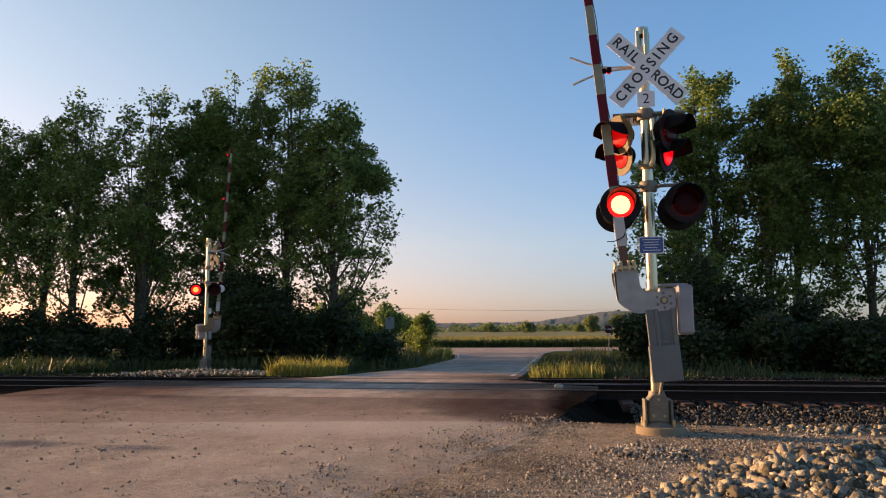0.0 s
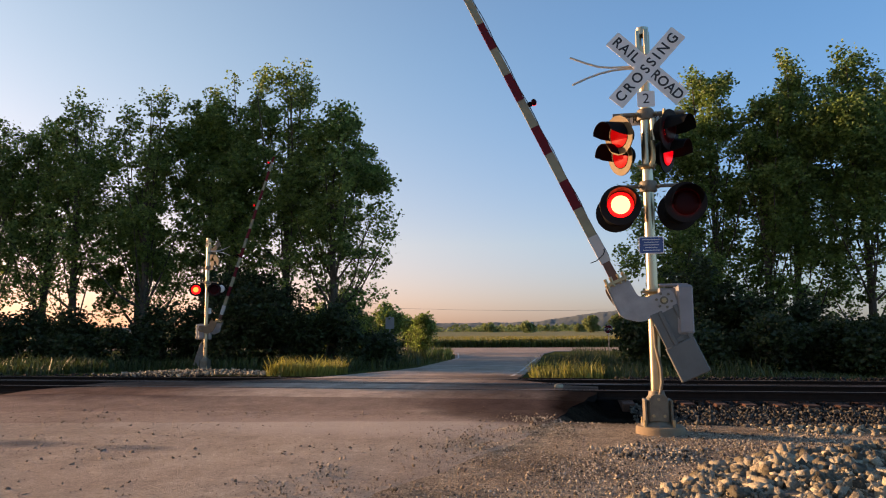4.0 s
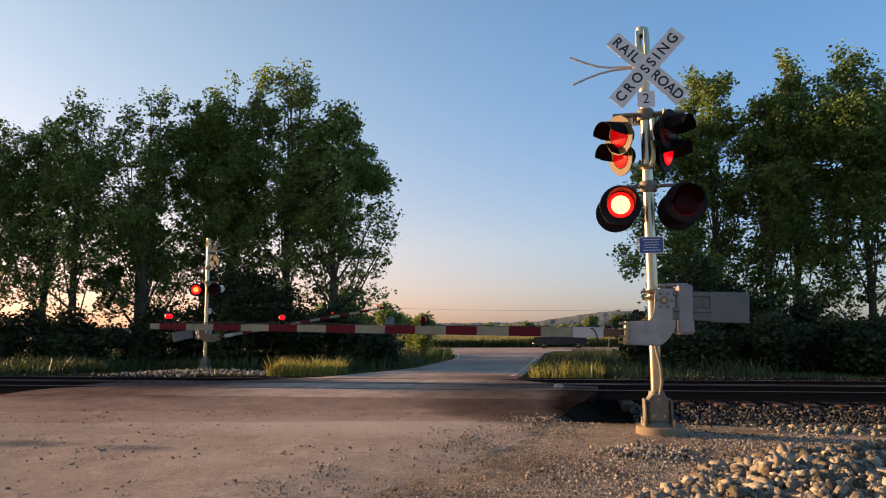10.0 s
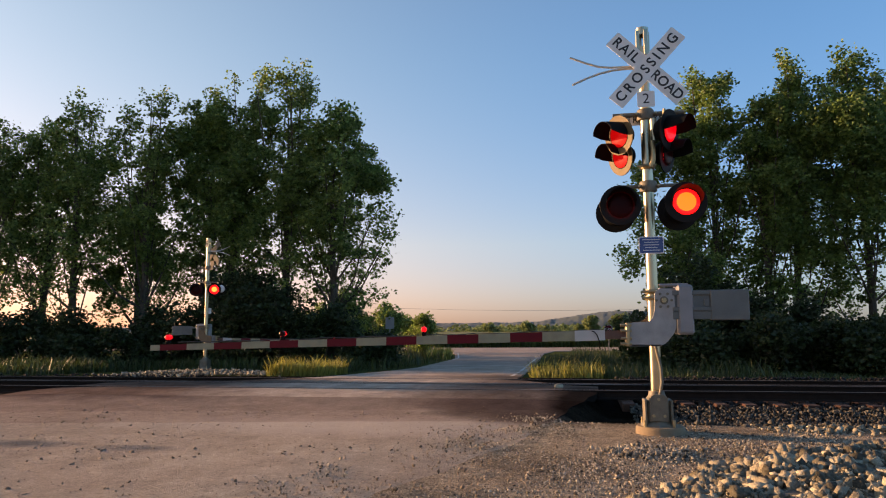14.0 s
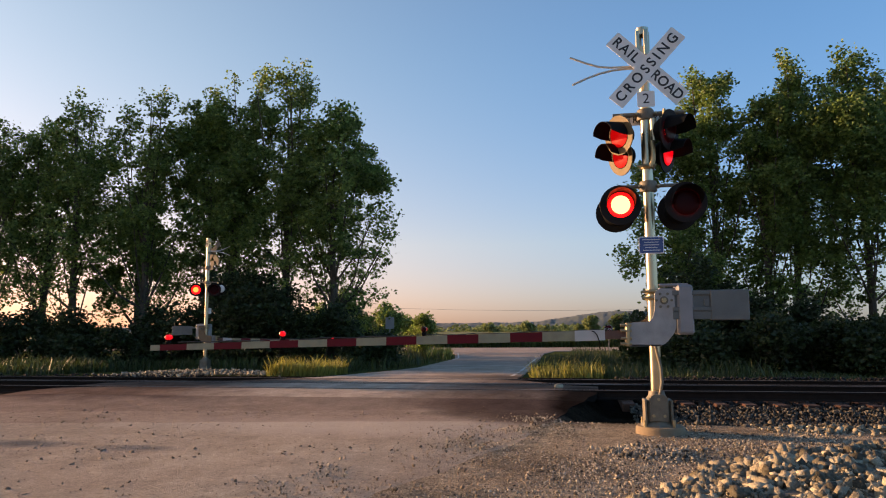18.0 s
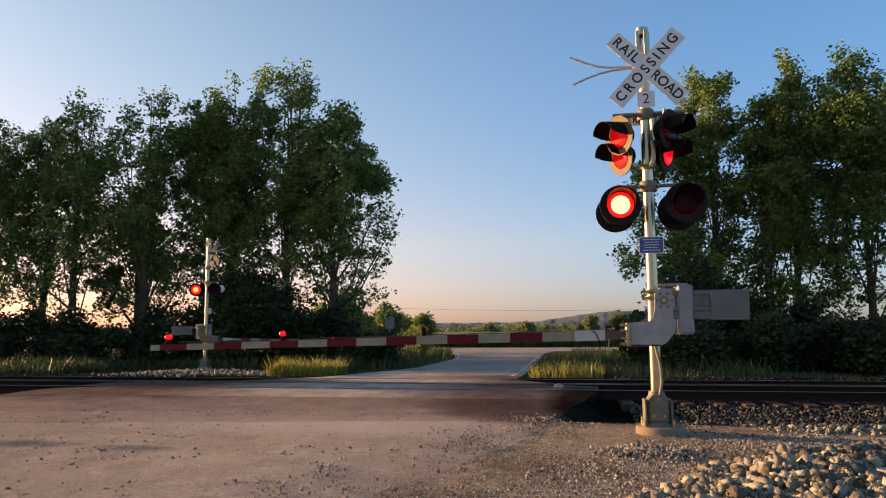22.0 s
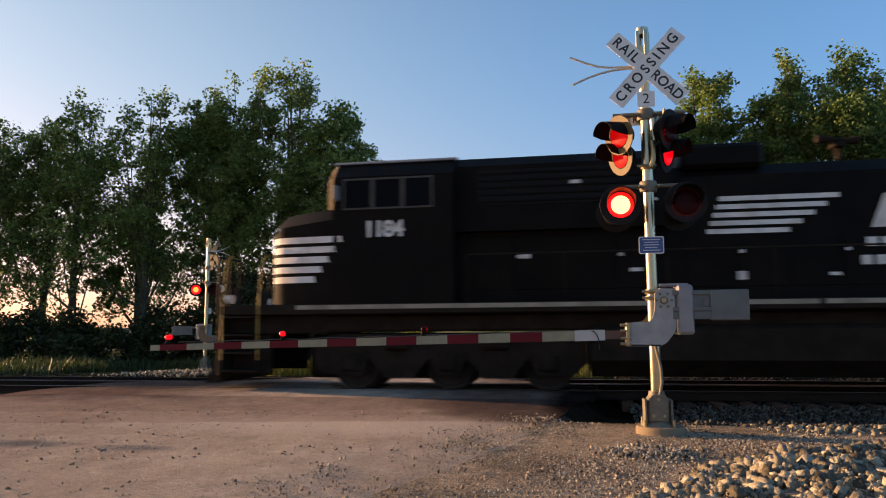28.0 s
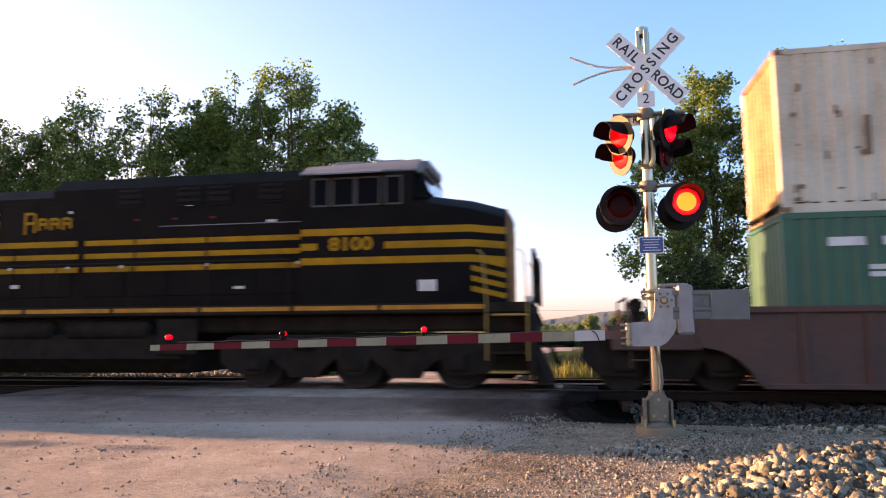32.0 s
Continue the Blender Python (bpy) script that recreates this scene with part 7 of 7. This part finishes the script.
cabp = [(-0.95, 1.28), (-0.8, 1.88), (0.45, 1.92), (1.35, 1.30)]
part("cab", Shape().loft([[(x, y * (0.98 if z < 1.5 else 0.78), z) for x, z in cabp] for y in (-1, 1)]), M_PICKUP, pk, "dark crew cab")
for side in (-1, 1):
    for a, b in (((-0.72, 1.36), (-0.1, 1.8)), ((0.0, 1.36), (0.55, 1.8))):
        y0, y1 = sorted((side * 0.80, side * 0.955))
        part("window", Shape().add([(a[0], side * 0.972, a[1]), (b[0] + 0.2, side * 0.972, a[1]), (b[0], side * 0.835, b[1]), (a[0] + 0.05, side * 0.835, b[1])], [(0, 1, 2, 3)]), M_CARGLASS, pk, "tinted side window")
    part("headlight", Shape().box(2.72, 2.93, min(side * 0.6, side * 0.93), max(side * 0.6, side * 0.93), 0.9, 1.1, 0.02), M_LWHITE, pk, "pale headlight")
    part("tail_light", Shape().box(-2.97, -2.9, min(side * 0.8, side * 0.97), max(side * 0.8, side * 0.97), 0.85, 1.2, 0.02), M_RED, pk, "red tail light")
part("windscreen", Shape().add([(1.30, -0.9, 1.36), (1.30, 0.9, 1.36), (0.52, 0.74, 1.87), (0.52, -0.74, 1.87)], [(0, 1, 2, 3)]), M_CARGLASS, pk, "raked windscreen")
part("bumper", Shape().box(2.85, 3.05, -0.95, 0.95, 0.45, 0.72, 0.05), M_GALV, pk, "bright front bumper")
part("rear_bumper", Shape().box(-3.08, -2.9, -0.95, 0.95, 0.5, 0.7, 0.04), M_GALV, pk, "bright rear bumper")
PICKUP_WHEELS = []
tyre = Shape().loft([ring(0, -0.13, 0, 0.24, 20), ring(0, -0.14, 0, 0.36, 20), ring(0, -0.1, 0, 0.40, 20), ring(0, 0.1, 0, 0.40, 20), ring(0, 0.14, 0, 0.36, 20), ring(0, 0.13, 0, 0.24, 20)]).mesh("wheel", M_TYRE)
rim = Shape().loft([ring(0, -0.12, 0, 0.24, 16), ring(0, -0.135, 0, 0.1, 16), ring(0, 0.135, 0, 0.1, 16), ring(0, 0.12, 0, 0.24, 16)]).mesh("rim", M_GALV)
for x in (-1.85, 1.9):
    for side in (-0.86, 0.86):
        w = part("wheel", tyre, M_TYRE, pk, "black tyre", pose(x, side, 0.40))
        part("rim", rim, M_GALV, w, "bright alloy rim")
        PICKUP_WHEELS.append(w)


# ---- what moves ----
SPEED = 15.75
PICKUP_X, PICKUP_SPEED = -8.94, 31.0
NEAR_ANGLE = [(0.0, 85.7), (2.6, 85.7), (3.0, 83.6), (3.5, 73.8), (4.5, 60.4), (5.5, 48.1), (6.0, 42.1), (6.5, 36.25), (7.0, 30.7), (7.5, 25.2), (8.0, 19.9), (8.5, 15.2),
              (9.0, 10.8), (9.5, 6.3), (10.0, 2.5), (10.3, 0.2), (10.5, -0.6), (10.8, -0.1), (11.1, 0.0), (32.0, 0.0)]
FAR_ANGLE = [(0.0, 88.0), (2.9, 88.0), (3.5, 80.5), (4.5, 67.0), (5.5, 55.0), (6.0, 49.8), (6.5, 44.5), (7.0, 39.5), (7.5, 34.5), (8.0, 29.6), (8.5, 24.7),
             (9.0, 19.8), (9.5, 15.0), (10.0, 10.4), (10.5, 6.2), (11.0, 2.2), (11.3, -0.3), (11.6, 0.0), (32.0, 0.0)]
BEAT, TO_FIRST, TO_SECOND = 1.4895, 0.90, 0.21


def flash_rows(first, m, early):
    """A lamp shows its lit face for half of each beat and its dark face for the other half."""
    turns = sorted([(TO_FIRST - early + BEAT * k, True) for k in range(-1, 22)] + [(TO_SECOND - early + BEAT * k, False) for k in range(0, 22)])
    start_first = True
    angle = 0.0 if start_first == first else 180.0
    rows = [(0.0, m @ pose(0, 0, 0, 0, 0, angle))]
    for t, to_first in turns:
        if t <= 0.05 or t > 31.85:
            continue
        for k in range(4):
            rows.append((t + k / 30, m @ pose(0, 0, 0, 0, 0, angle + 60 * k)))
        angle += 180
    rows.append((32.0, m @ pose(0, 0, 0, 0, 0, angle)))
    return rows


def motions():
    for arm, table in ((near_arm, NEAR_ANGLE), (far_arm, FAR_ANGLE)):
        walk(arm, [(t, pose(*PIVOT, 0, a, 0)) for t, a in table])
    for lamp, first, m in FLASH:
        walk(lamp, flash_rows(first, m, 0.09 if lamp.name.startswith("arm_lamp") else 0.0))
    for ob, q in TRAIN:
        base = ob.matrix_basis.copy()
        rows = []
        for t in (0.0, 8.0, 16.0, 24.0, 28.0, 30.0, 32.0):
            rows.append((t, Matrix.Translation((q - SPEED * (t - 30.0), T1, base.translation.z)) @ base.to_3x3().to_4x4()))
        walk(ob, rows)
    # the pickup passes on the highway
    m = pk.matrix_basis.copy()
    walk(pk, [(t, pose(PICKUP_X + PICKUP_SPEED * (t - 9.75), m.translation.y, m.translation.z)) for t in (0.0, 9.0, 9.5, 10.0, 10.5, 32.0)])
    for w in PICKUP_WHEELS:
        m = w.matrix_basis.copy()
        rows, a = [(0.0, m)], 0.0
        for k in range(int(9.2 * 60), int(10.6 * 60)):
            a = (a + 75) % 360
            if k % 2 == 0:
                rows.append((k / 60, m @ pose(0, 0, 0, 0, a, 0)))
        rows.append((32.0, rows[-1][1]))
        walk(w, rows)
    # wheels roll only where the train is near the crossing
    for w, unit, x in WHEELS:
        m = w.matrix_basis.copy()
        sign = 1 if unit.matrix_basis.to_3x3()[0][0] < 0 else -1
        rows = [(0.0, m)]
        a = 0.0
        for k in range(int(26.6 * 30), 32 * 30 + 1):
            a = (a + sign * 59.0) % 360
            rows.append((k / 30, m @ pose(0, 0, 0, 0, a, 0)))
        walk(w, rows)


motions()
